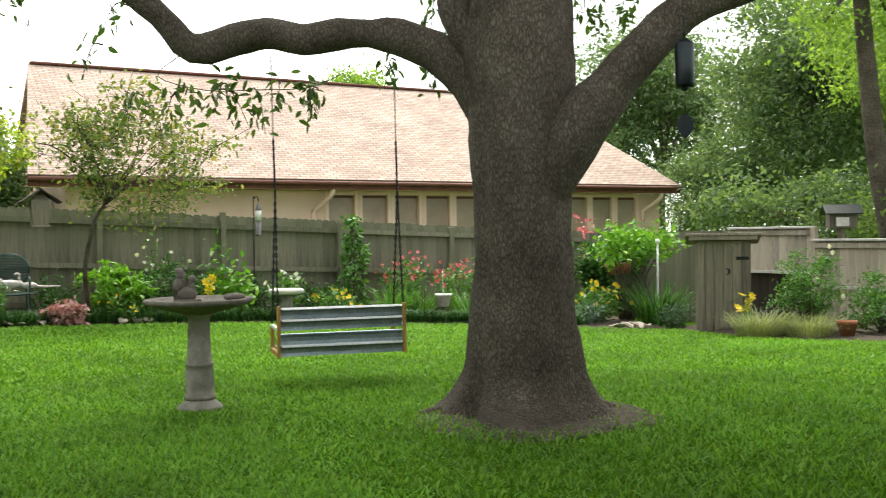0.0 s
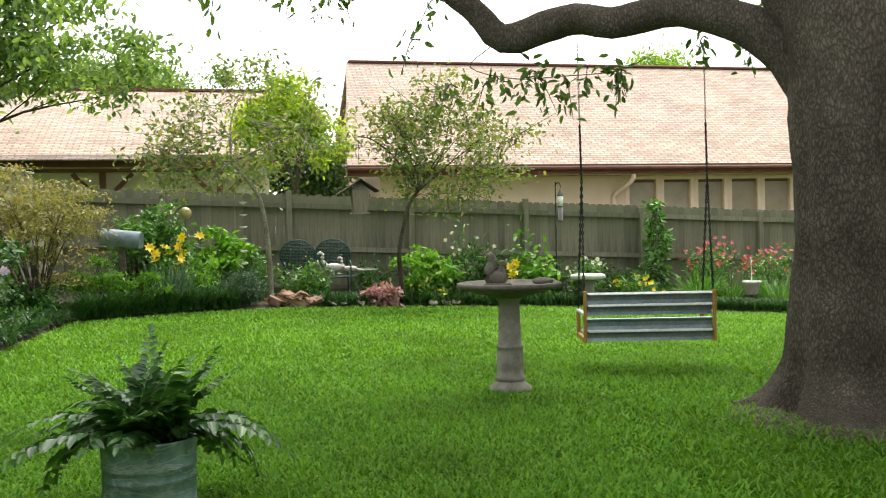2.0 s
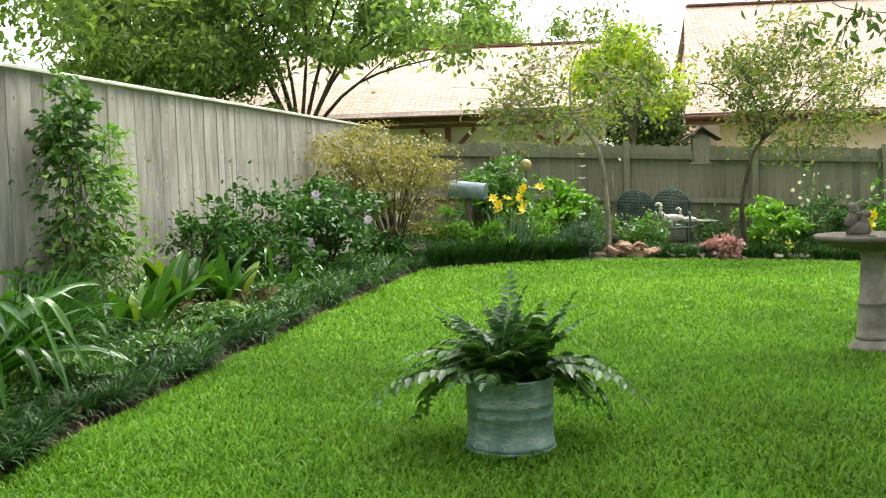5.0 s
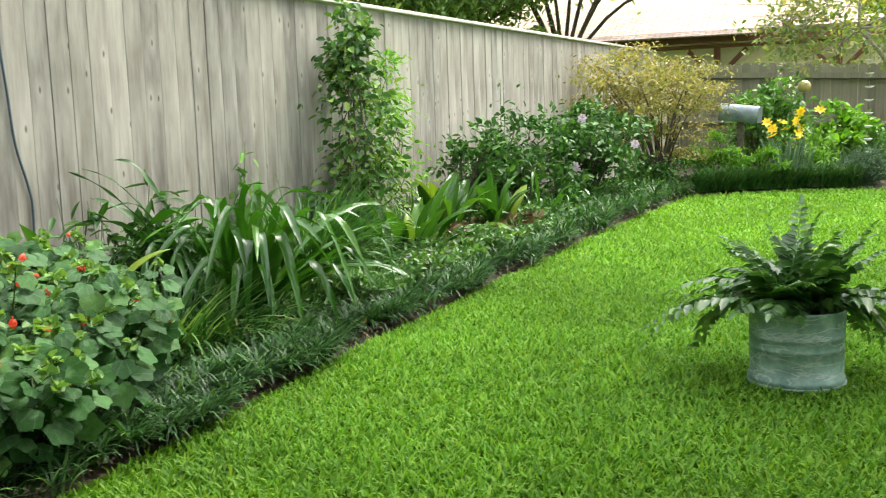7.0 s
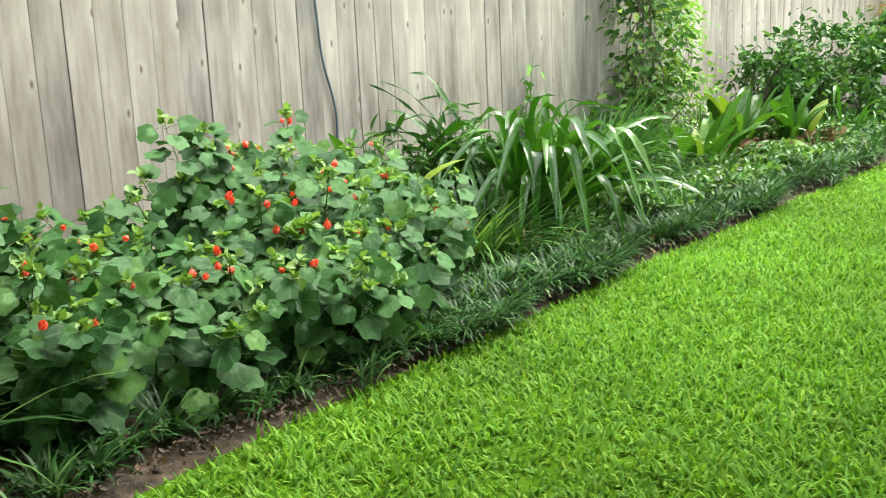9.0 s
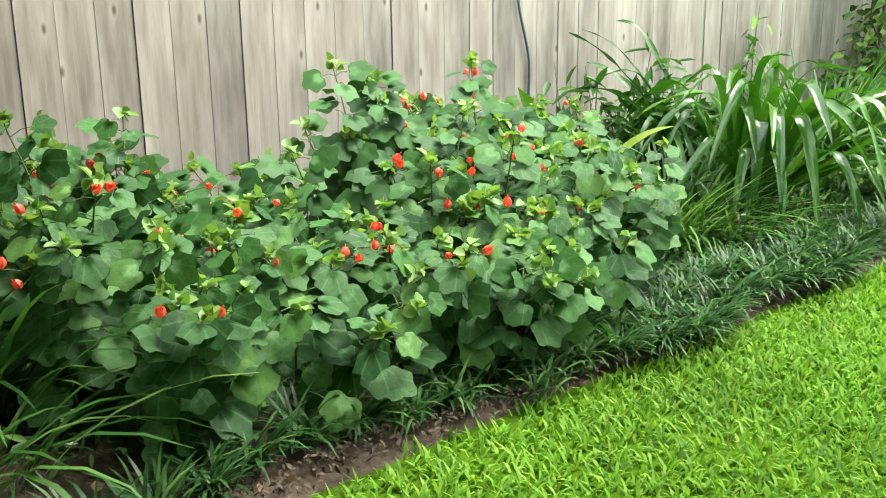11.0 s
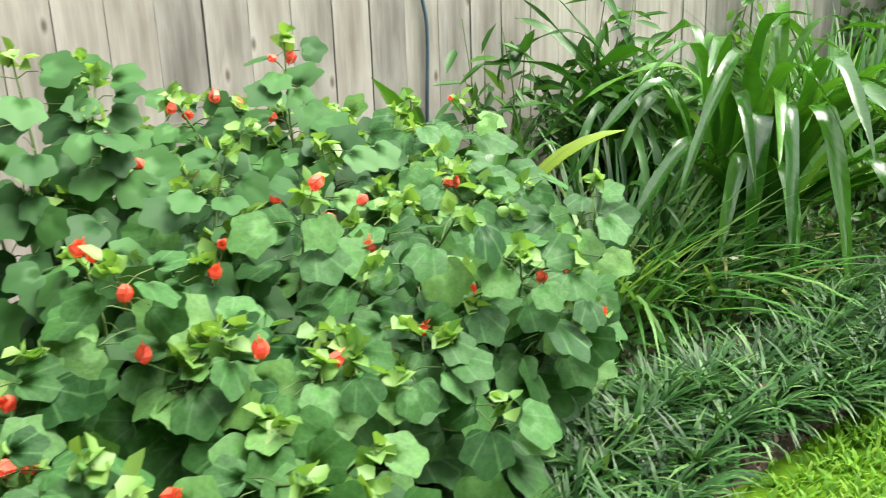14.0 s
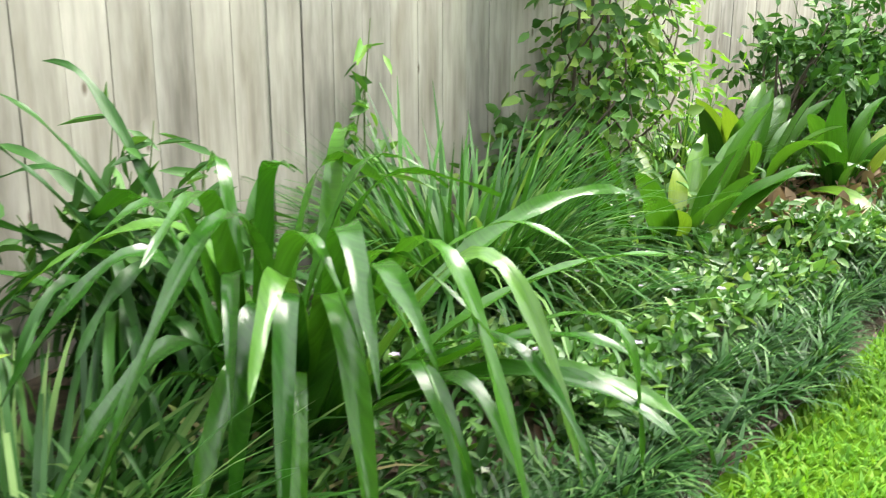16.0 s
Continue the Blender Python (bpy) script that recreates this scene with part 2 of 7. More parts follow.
def veined_mat(name, dark, light, tip, vein):
    """Lobed leaves: a tint each, pale veins that fan out from the stalk, mottling between them."""
    m = big_leaf_mat(name, dark, light, 0.56, 0.25, 9.0, None, 0.26, tip)
    n, l = m.node_tree.nodes, m.node_tree.links
    p = n["Principled BSDF"]
    tc = n.new("ShaderNodeTexCoord")
    gr = n.new("ShaderNodeTexGradient")
    gr.gradient_type = "RADIAL"
    l.new(tc.outputs["Object"], gr.inputs[0])
    k = n.new("ShaderNodeMath")
    k.operation, k.inputs[1].default_value, k.inputs[2].default_value = "MULTIPLY_ADD", 9.0, 0.5
    l.new(gr.outputs["Fac"], k.inputs[0])
    fr = n.new("ShaderNodeMath")
    fr.operation, fr.inputs[1].default_value = "PINGPONG", 0.5
    l.new(k.outputs[0], fr.inputs[0])
    vr = ramp(n, [(0.40, (0, 0, 0)), (0.495, (0.75, 0.75, 0.75))])
    l.new(fr.outputs[0], vr.inputs[0])
    base = p.inputs["Base Color"].links[0].from_socket
    l.new(mix_colour(n, l, base, vein, vr.outputs[0]), p.inputs["Base Color"])
    return m


def wood_mat(name, dark, light, stain=(0.5, 0.45, 0.38), vary=0.35, rough=0.85, island=False, moss=None, knots=False):
    """Weathered board: long grain, blotches, each board its own tint."""
    m, n, l, p = material(name)
    grain = noise_node(n, l, 1.0, 6, 0.65, (34, 34, 1.6))
    r = ramp(n, [(0.28, dark), (0.72, light)])
    l.new(grain.outputs[0], r.inputs[0])
    if island:
        src = n.new("ShaderNodeNewGeometry").outputs["Random Per Island"]
    else:
        src = n.new("ShaderNodeObjectInfo").outputs["Random"]
    tint = ramp(n, [(0.0, (1 - vary, 1 - vary, 1 - vary)), (0.5, (1, 0.98, 0.94)), (1.0, (1 + vary * 0.6, 1 + vary * 0.55, 1 + vary * 0.45))])
    l.new(src, tint.inputs[0])
    col = mix_colour(n, l, r.outputs[0], tint.outputs[0], 1.0, "MULTIPLY")
    blot = noise_node(n, l, 1.0, 4, 0.6, (9, 9, 1.6))
    br = ramp(n, [(0.42, (0, 0, 0)), (0.7, (1, 1, 1))])
    l.new(blot.outputs[0], br.inputs[0])
    bf = n.new("ShaderNodeMath")
    bf.operation, bf.inputs[1].default_value = "MULTIPLY", 0.55
    l.new(br.outputs[0], bf.inputs[0])
    col = mix_colour(n, l, col, stain, bf.outputs[0])
    if moss:
        mz = noise_node(n, l, 1.3, 5, 0.7)
        mr = ramp(n, [(0.4, (0, 0, 0)), (0.65, (0.6, 0.6, 0.6))])
        l.new(mz.outputs[0], mr.inputs[0])
        col = mix_colour(n, l, col, moss, mr.outputs[0])
    if knots:
        # cathedral streaks and scattered dark knots, shifted from board to board
        shift = n.new("ShaderNodeVectorMath")
        shift.operation = "MULTIPLY_ADD"
        tc = n.new("ShaderNodeTexCoord")
        comb = n.new("ShaderNodeCombineXYZ")
        for k in range(3):
            comb.inputs[k].default_value = (7.0, 3.0, 9.0)[k]
        rnd = n.new("ShaderNodeCombineXYZ")
        for k in range(3):
            l.new(src, rnd.inputs[k])
        l.new(rnd.outputs[0], shift.inputs[0])
        l.new(comb.outputs[0], shift.inputs[1])
        l.new(tc.outputs["Object"], shift.inputs[2])
        sep, flat = n.new("ShaderNodeSeparateXYZ"), n.new("ShaderNodeCombineXYZ")
        l.new(shift.outputs[0], sep.inputs[0])
        for k, axis, scale in ((0, 0, 7.0), (1, 2, 2.9)):
            mul = n.new("ShaderNodeMath")
            mul.operation, mul.inputs[1].default_value = "MULTIPLY", scale
            l.new(sep.outputs[axis], mul.inputs[0])
            l.new(mul.outputs[0], flat.inputs[k])
        vo = n.new("ShaderNodeTexVoronoi")
        vo.voronoi_dimensions = "2D"
        vo.inputs["Scale"].default_value = 1.0
        l.new(flat.outputs[0], vo.inputs["Vector"])
        # a weathered pale halo round each knot, a dark heart in it
        hr = ramp(n, [(0.06, (0.55, 0.55, 0.55)), (0.16, (0.28, 0.28, 0.28)), (0.34, (0.0, 0.0, 0.0))])
        l.new(vo.outputs["Distance"], hr.inputs[0])
        pick = n.new("ShaderNodeMath")
        pick.operation, pick.inputs[1].default_value = "GREATER_THAN", 0.62
        l.new(vo.outputs["Color"], pick.inputs[0])
        col = mix_colour(n, l, col, stain, mix_colour(n, l, (0, 0, 0), hr.outputs[0], pick.outputs[0]))
        kr = ramp(n, [(0.03, (0.85, 0.85, 0.85)), (0.065, (0.35, 0.35, 0.35)), (0.095, (0.0, 0.0, 0.0))])
        l.new(vo.outputs["Distance"], kr.inputs[0])
        col = mix_colour(n, l, col, (0.10, 0.08, 0.06), mix_colour(n, l, (0, 0, 0), kr.outputs[0], pick.outputs[0]))
        wv = n.new("ShaderNodeMapping")
        wv.inputs["Scale"].default_value = (7.0, 7.0, 1.7)
        l.new(shift.outputs[0], wv.inputs[0])
        bn = n.new("ShaderNodeTexNoise")
        bn.inputs["Scale"].default_value, bn.inputs["Detail"].default_value = 1.0, 5
        l.new(wv.outputs[0], bn.inputs["Vector"])
        wr = ramp(n, [(0.3, (0.72, 0.69, 0.64)), (0.5, (1.0, 0.98, 0.95)), (0.7, (1.2, 1.18, 1.14))])
        l.new(bn.outputs[0], wr.inputs[0])
        col = mix_colour(n, l, col, wr.outputs[0], 1.0, "MULTIPLY")
    l.new(col, p.inputs["Base Color"])
    p.inputs["Roughness"].default_value = rough
    p.inputs["Specular IOR Level"].default_value = 0.25
    bp = n.new("ShaderNodeBump")
    bp.inputs["Strength"].default_value, bp.inputs["Distance"].default_value = 0.5, 0.004
    l.new(grain.outputs[0], bp.inputs["Height"])
    l.new(bp.outputs[0], p.inputs["Normal"])
    return m


def rough_mat(name, a, b, scale=8.0, rough=0.85, bump=0.3, metal=0.0, fine=60.0, spec=0.4, stops=(0.3, 0.7)):
    """Stone, plaster, soil, paint: two scales of mottling with fine relief."""
    m, n, l, p = material(name)
    z1, z2 = noise_node(n, l, scale, 5, 0.6), noise_node(n, l, fine, 4, 0.7)
    r = ramp(n, [(stops[0], a), (stops[1], b)])
    l.new(z1.outputs[0], r.inputs[0])
    r2 = ramp(n, [(0.3, (0.8, 0.8, 0.8)), (0.7, (1.15, 1.15, 1.15))])
    l.new(z2.outputs[0], r2.inputs[0])
    col = mix_colour(n, l, r.outputs[0], r2.outputs[0], 1.0, "MULTIPLY")
    l.new(col, p.inputs["Base Color"])
    p.inputs["Roughness"].default_value, p.inputs["Metallic"].default_value = rough, metal
    p.inputs["Specular IOR Level"].default_value = spec
    if bump:
        bp = n.new("ShaderNodeBump")
        bp.inputs["Strength"].default_value, bp.inputs["Distance"].default_value = bump, 0.01
        l.new(z2.outputs[0], bp.inputs["Height"])
        l.new(bp.outputs[0], p.inputs["Normal"])
    return m


def bark_mat(name, dark, light, ridge=1.0, bump=0.9, dist=0.03, tall=5):
    """Ridged bark: plates stretched along the stem, with furrows and grey lichen."""
    m, n, l, p = material(name)
    v = n.new("ShaderNodeTexVoronoi")
    v.feature, v.inputs["Scale"].default_value = "DISTANCE_TO_EDGE", 1.0
    tc, mp = n.new("ShaderNodeTexCoord"), n.new("ShaderNodeMapping")
    mp.inputs["Scale"].default_value = (50 * ridge, 50 * ridge, tall * ridge)
    wob = noise_node(n, l, 5.0, 4, 0.6)
    add = n.new("ShaderNodeMix")
    add.data_type, add.blend_type = "RGBA", "ADD"
    add.inputs[0].default_value = 0.12
    l.new(tc.outputs["Object"], add.inputs[6])
    l.new(wob.outputs[1], add.inputs[7])
    l.new(add.outputs[2], mp.inputs[0])
    l.new(mp.outputs[0], v.inputs["Vector"])
    r = ramp(n, [(0.0, dark), (0.30, light)])
    l.new(v.outputs[0], r.inputs[0])
    big, fine = noise_node(n, l, 2.2, 4, 0.6), noise_node(n, l, 1.0, 5, 0.7, (70, 70, 24))
    br = ramp(n, [(0.35, (0.72, 0.7, 0.66)), (0.68, (1.35, 1.36, 1.32))])
    l.new(big.outputs[0], br.inputs[0])
    fr = ramp(n, [(0.3, (0.8, 0.8, 0.8)), (0.7, (1.16, 1.16, 1.16))])
    l.new(fine.outputs[0], fr.inputs[0])
    col = mix_colour(n, l, r.outputs[0], br.outputs[0], 1.0, "MULTIPLY")
    col = mix_colour(n, l, col, fr.outputs[0], 1.0, "MULTIPLY")
    l.new(col, p.inputs["Base Color"])
    p.inputs["Roughness"].default_value, p.inputs["Specular IOR Level"].default_value = 0.9, 0.2
    hr = ramp(n, [(0.0, (0, 0, 0)), (0.3, (1, 1, 1))])
    l.new(v.outputs[0], hr.inputs[0])
    hm = mix_colour(n, l, hr.outputs[0], fine.outputs[0], 0.4)
    bp = n.new("ShaderNodeBump")
    bp.inputs["Strength"].default_value, bp.inputs["Distance"].default_value = bump, dist
    l.new(hm, bp.inputs["Height"])
    l.new(bp.outputs[0], p.inputs["Normal"])
    return m


def plain_mat(name, col, rough=0.5, metal=0.0, spec=0.5, vary=0.25, scale=12.0):
    """Painted or moulded things, with faint soiling."""
    lo, hi = tuple(c * (1 - vary) for c in col), tuple(min(1, c * (1 + vary)) for c in col)
    return rough_mat(name, lo, hi, scale, rough, 0.12, metal, 90.0, spec)


def shingle_mat(name, lo, hi):
    """Asphalt shingle courses of uneven tabs."""
    m, n, l, p = material(name)
    tc, mp = n.new("ShaderNodeTexCoord"), n.new("ShaderNodeMapping")
    l.new(tc.outputs["Object"], mp.inputs[0])
    b = n.new("ShaderNodeTexBrick")
    b.inputs["Scale"].default_value = 1.0
    b.inputs["Brick Width"].default_value, b.inputs["Row Height"].default_value = 0.27, 0.115
    b.inputs["Mortar Size"].default_value, b.inputs["Bias"].default_value = 0.014, -0.1
    b.inputs["Color1"].default_value, b.inputs["Color2"].default_value = (*lo, 1), (*hi, 1)
    b.inputs["Mortar"].default_value = (*[c * 0.62 for c in lo], 1)
    l.new(mp.outputs[0], b.inputs["Vector"])
    nz = noise_node(n, l, 0.8, 5, 0.65)
    nr = ramp(n, [(0.3, (0.82, 0.82, 0.84)), (0.7, (1.14, 1.12, 1.1))])
    l.new(nz.outputs[0], nr.inputs[0])
    col = mix_colour(n, l, b.outputs[0], nr.outputs[0], 1.0, "MULTIPLY")
    grit = noise_node(n, l, 9.0, 5, 0.8)
    gr = ramp(n, [(0.3, (0.8, 0.8, 0.8)), (0.7, (1.2, 1.2, 1.2))])
    l.new(grit.outputs[0], gr.inputs[0])
    col = mix_colour(n, l, col, gr.outputs[0], 1.0, "MULTIPLY")
    l.new(col, p.inputs["Base Color"])
    p.inputs["Roughness"].default_value, p.inputs["Specular IOR Level"].default_value = 0.95, 0.15
    return m


M_SOIL = rough_mat("bed_soil", (0.026, 0.019, 0.013), (0.125, 0.094, 0.066), 22, 0.95, 0.8, fine=70)
M_GROUND = rough_mat("turf_base", (0.032, 0.085, 0.006), (0.085, 0.175, 0.012), 3.5, 1.0, 0.6, fine=45, spec=0.0)
M_GRASS = leaf_mat("lawn_grass", (0.07, 0.19, 0.020), (0.192, 0.405, 0.047), 0.5, 0.35, patch=0.7, tip=(0.24, 0.38, 0.06), spec=0.12)
M_MONDO = leaf_mat("mondo_grass", (0.012, 0.048, 0.012), (0.044, 0.13, 0.032), 0.4, 0.22, patch=4.0, tip=(0.13, 0.24, 0.08), spec=0.25)
M_LIRIOPE = leaf_mat("liriope", (0.014, 0.062, 0.011), (0.054, 0.175, 0.027), 0.42, 0.27, tip=(0.18, 0.3, 0.09), spec=0.28)
M_TURK = veined_mat("turks_cap_leaf", (0.017, 0.070, 0.018), (0.056, 0.166, 0.042), (0.125, 0.265, 0.07), (0.095, 0.22, 0.075))
M_TURKS = leaf_mat("turks_cap_small", (0.017, 0.066, 0.017), (0.052, 0.15, 0.038), 0.58, 0.22, spec=0.25)
M_YOUNG = leaf_mat("young_leaf", (0.11, 0.25, 0.055), (0.22, 0.38, 0.095), 0.5, 0.35)
M_STRAW = leaf_mat("withered_strap", (0.14, 0.13, 0.05), (0.3, 0.27, 0.12), 0.6, 0.2, tip=(0.2, 0.3, 0.06))
M_STRAP = big_leaf_mat("strap_leaf", (0.02, 0.09, 0.009), (0.058, 0.18, 0.020), 0.17, 0.26, 1.0, (3, 160, 3), 0.65, tip=(0.10, 0.22, 0.045))
M_STRAPD = big_leaf_mat("dark_strap_leaf", (0.012, 0.058, 0.010), (0.036, 0.125, 0.018), 0.38, 0.22, 1.0, (3, 160, 3), 0.35, tip=(0.07, 0.17, 0.035))
M_ASPI = big_leaf_mat("cast_iron_leaf", (0.022, 0.09, 0.010), (0.068, 0.195, 0.018), 0.22, 0.26, 1.0, (4, 200, 4), 0.7, tip=(0.27, 0.36, 0.05))
M_FERN = leaf_mat("holly_fern", (0.024, 0.08, 0.018), (0.08, 0.20, 0.045), 0.3, 0.24, tip=(0.15, 0.29, 0.08), spec=0.7)
M_DARK = leaf_mat("dark_shrub_leaf", (0.016, 0.062, 0.012), (0.052, 0.15, 0.028), 0.5, 0.25, tip=(0.11, 0.24, 0.05), spec=0.28)
M_MID = leaf_mat("shrub_leaf", (0.035, 0.12, 0.018), (0.115, 0.285, 0.045), 0.45, 0.3, tip=(0.2, 0.38, 0.07))
M_VINE = leaf_mat("vine_leaf", (0.024, 0.08, 0.016), (0.082, 0.20, 0.038), 0.48, 0.28, tip=(0.22, 0.34, 0.07), spec=0.3)
M_BRIGHT = leaf_mat("bright_leaf", (0.07, 0.22, 0.015), (0.2, 0.42, 0.04), 0.45, 0.38)
M_GOLD = leaf_mat("golden_leaf", (0.125, 0.14, 0.038), (0.34, 0.33, 0.115), 0.5, 0.4, tip=(0.33, 0.21, 0.11))
M_RUEL = leaf_mat("low_cover_leaf", (0.028, 0.095, 0.02), (0.09, 0.22, 0.048), 0.42, 0.3, patch=3.0, tip=(0.22, 0.35, 0.10))
M_BLUE = leaf_mat("blue_green_leaf", (0.04, 0.09, 0.055), (0.11, 0.2, 0.12), 0.5, 0.2)
M_TREE = leaf_mat("tree_leaf", (0.085, 0.155, 0.05), (0.21, 0.31, 0.10), 0.5, 0.58, tip=(0.18, 0.28, 0.08))
M_TREEB = leaf_mat("tree_leaf_bright", (0.11, 0.21, 0.04), (0.26, 0.42, 0.085), 0.5, 0.58, tip=(0.34, 0.47, 0.10))
M_TREED = leaf_mat("tree_leaf_deep", (0.06, 0.115, 0.055), (0.16, 0.25, 0.115), 0.5, 0.5, tip=(0.24, 0.33, 0.16))
M_TREEL = leaf_mat("tree_leaf_shaded", (0.07, 0.14, 0.045), (0.2, 0.31, 0.10), 0.5, 0.58, tip=(0.28, 0.41, 0.13))
M_OAKL = leaf_mat("oak_leaf", (0.04, 0.09, 0.015), (0.12, 0.21, 0.04), 0.4, 0.4)
M_LIME = leaf_mat("lime_leaf", (0.13, 0.25, 0.02), (0.40, 0.52, 0.05), 0.5, 0.55, tip=(0.52, 0.56, 0.10))
M_CRAPE = leaf_mat("crape_leaf", (0.072, 0.125, 0.032), (0.21, 0.29, 0.085), 0.5, 0.45, tip=(0.38, 0.30, 0.14))
M_STEM = rough_mat("green_stem", (0.05, 0.10, 0.02), (0.11, 0.17, 0.05), 20, 0.7, 0.1)
M_TWIG = rough_mat("twig", (0.05, 0.04, 0.03), (0.13, 0.11, 0.085), 20, 0.85, 0.3)
M_BARK = bark_mat("oak_bark", (0.058, 0.047, 0.037), (0.148, 0.126, 0.104), bump=0.7, dist=0.016, tall=15)
M_BARK2 = bark_mat("smooth_bark", (0.07, 0.055, 0.04), (0.2, 0.165, 0.125), 1.6, 0.4, 0.008)
M_BARKP = bark_mat("pale_bark", (0.2, 0.175, 0.14), (0.42, 0.385, 0.33), 1.6, 0.3, 0.006)
M_FENCE = wood_mat("grey_cedar", (0.222, 0.216, 0.20), (0.345, 0.338, 0.318), (0.47, 0.462, 0.435), 0.28, knots=True)
M_FENCEB = wood_mat("mossy_pine", (0.12, 0.112, 0.084), (0.285, 0.266, 0.205), (0.27, 0.245, 0.19), 0.36, moss=(0.15, 0.175, 0.095))
M_FENCER = wood_mat("brown_board", (0.34, 0.28, 0.23), (0.60, 0.53, 0.45), (0.64, 0.57, 0.49), 0.4)
M_CAP = rough_mat("cap_rail", (0.5, 0.48, 0.44), (0.72, 0.70, 0.65), 6, 0.8, 0.2)
M_SHED = wood_mat("shed_board", (0.12, 0.102, 0.084), (0.29, 0.25, 0.21), (0.25, 0.215, 0.18), 0.4)
# near-black wood for the feeder roof and for shade below an east fence panel
M_SHEDD = wood_mat("dark_roof_gap_shade", (0.03, 0.024, 0.02), (0.075, 0.062, 0.05), (0.06, 0.05, 0.04), 0.3)
M_STONE = rough_mat("cast_stone", (0.17, 0.155, 0.125), (0.36, 0.335, 0.29), 7, 0.9, 0.5, fine=110)
M_STONED = rough_mat("dark_cast_stone", (0.09, 0.08, 0.064), (0.20, 0.178, 0.148), 12, 0.9, 0.6, fine=90)
M_GALV = rough_mat("galvanised_tub", (0.13, 0.24, 0.205), (0.29, 0.43, 0.375), 7, 0.5, 0.15, 0.3, 30, 0.5, (0.35, 0.62))


def lime_lines(m):
    """Wavering pale water lines on the side of a vessel."""
    n, l = m.node_tree.nodes, m.node_tree.links
    p = n["Principled BSDF"]
    z = noise_node(n, l, 1.0, 3, 0.5, (5, 5, 17))
    r = ramp(n, [(0.47, (0, 0, 0)), (0.5, (0.6, 0.6, 0.6)), (0.53, (0, 0, 0))])
    l.new(z.outputs[0], r.inputs[0])
    base = p.inputs["Base Color"].links[0].from_socket
    l.new(mix_colour(n, l, base, (0.55, 0.60, 0.53), r.outputs[0]), p.inputs["Base Color"])


lime_lines(M_GALV)
M_TIN = rough_mat("corrugated_tin", (0.20, 0.26, 0.28), (0.34, 0.41, 0.43), 5, 0.35, 0.08, 0.6, 40)
# near-white tin for the armrests; on the back ridges it paints their sky highlight
M_TINS = rough_mat("tin_and_sky_glint", (0.68, 0.70, 0.70), (0.82, 0.83, 0.82), 9, 0.4, 0.05, 0.25, 40)
M_OAKW = wood_mat("varnished_wood", (0.28, 0.14, 0.035), (0.48, 0.27, 0.08), (0.5, 0.3, 0.1), 0.2, 0.5)
M_CHAIN = plain_mat("dark_chain", (0.02, 0.02, 0.022), 0.45, 0.6)
M_CHAINL = plain_mat("grey_chain", (0.16, 0.15, 0.15), 0.4, 0.7)
M_CHIME = plain_mat("black_green_metal", (0.012, 0.02, 0.022), 0.3, 0.4)
M_GREENM = plain_mat("green_iron", (0.016, 0.055, 0.045), 0.6, 0.0, 0.3)
M_GREYM = plain_mat("grey_mailbox", (0.25, 0.31, 0.35), 0.42, 0.3)
M_SHINGLE = shingle_mat("roof_shingles", (0.40, 0.305, 0.25), (0.56, 0.445, 0.375))
M_SIDING = rough_mat("house_wall", (0.68, 0.49, 0.39), (0.74, 0.55, 0.45), 2, 0.9, 0.1)
M_SIDINGL = rough_mat("pale_wall", (0.72, 0.62, 0.48), (0.8, 0.7, 0.55), 2, 0.9, 0.1)
M_SHINGLED = shingle_mat("darker_shingles", (0.20, 0.155, 0.135), (0.31, 0.25, 0.22))
M_BROWN = rough_mat("brown_trim", (0.10, 0.035, 0.022), (0.17, 0.065, 0.04), 5, 0.7, 0.1)
M_CREAM = rough_mat("cream_trim", (0.77, 0.55, 0.46), (0.84, 0.62, 0.53), 5, 0.7, 0.1)
M_BLIND = rough_mat("window_blind", (0.30, 0.225, 0.17), (0.38, 0.29, 0.225), 3, 0.35, 0.02, spec=0.6)
M_WHITE = plain_mat("white_plastic", (0.75, 0.75, 0.72), 0.5)
M_PINKW = plain_mat("pale_pink_paint", (0.66, 0.6, 0.58), 0.5)
M_TERRA = plain_mat("terracotta", (0.34, 0.13, 0.065), 0.85)
M_ROCK = rough_mat("red_sandstone", (0.26, 0.13, 0.085), (0.5, 0.33, 0.25), 9, 0.95, 0.6)
M_ROCKL = rough_mat("pale_stone", (0.32, 0.27, 0.22), (0.52, 0.46, 0.39), 9, 0.95, 0.6)
M_RED = leaf_mat("red_petal", (0.78, 0.07, 0.04), (0.92, 0.14, 0.085), 0.5, 0.25)
M_YEL = leaf_mat("yellow_petal", (0.80, 0.55, 0.012), (0.92, 0.74, 0.04), 0.5, 0.25)
M_PINK = leaf_mat("pink_petal", (0.5, 0.07, 0.10), (0.72, 0.2, 0.22), 0.5, 0.25)
M_WISP = leaf_mat("wispy_grass", (0.16, 0.22, 0.09), (0.38, 0.42, 0.22), 0.6, 0.3)
M_CORAL = leaf_mat("coral_leaf", (0.38, 0.13, 0.17), (0.60, 0.34, 0.37), 0.5, 0.2, tip=(0.70, 0.56, 0.56))
M_LAV = leaf_mat("lavender_petal", (0.42, 0.34, 0.58), (0.6, 0.52, 0.74), 0.5, 0.3)
M_WHITEP = leaf_mat("white_petal", (0.7, 0.7, 0.66), (0.85, 0.84, 0.78), 0.5, 0.3)
M_DEAD = leaf_mat("dead_leaf", (0.09, 0.05, 0.03), (0.26, 0.18, 0.11), 0.8, 0.1)
M_HOSE = plain_mat("blue_cable", (0.05, 0.09, 0.12), 0.5)
M_AMBER = plain_mat("amber_globe", (0.42, 0.33, 0.14), 0.3)
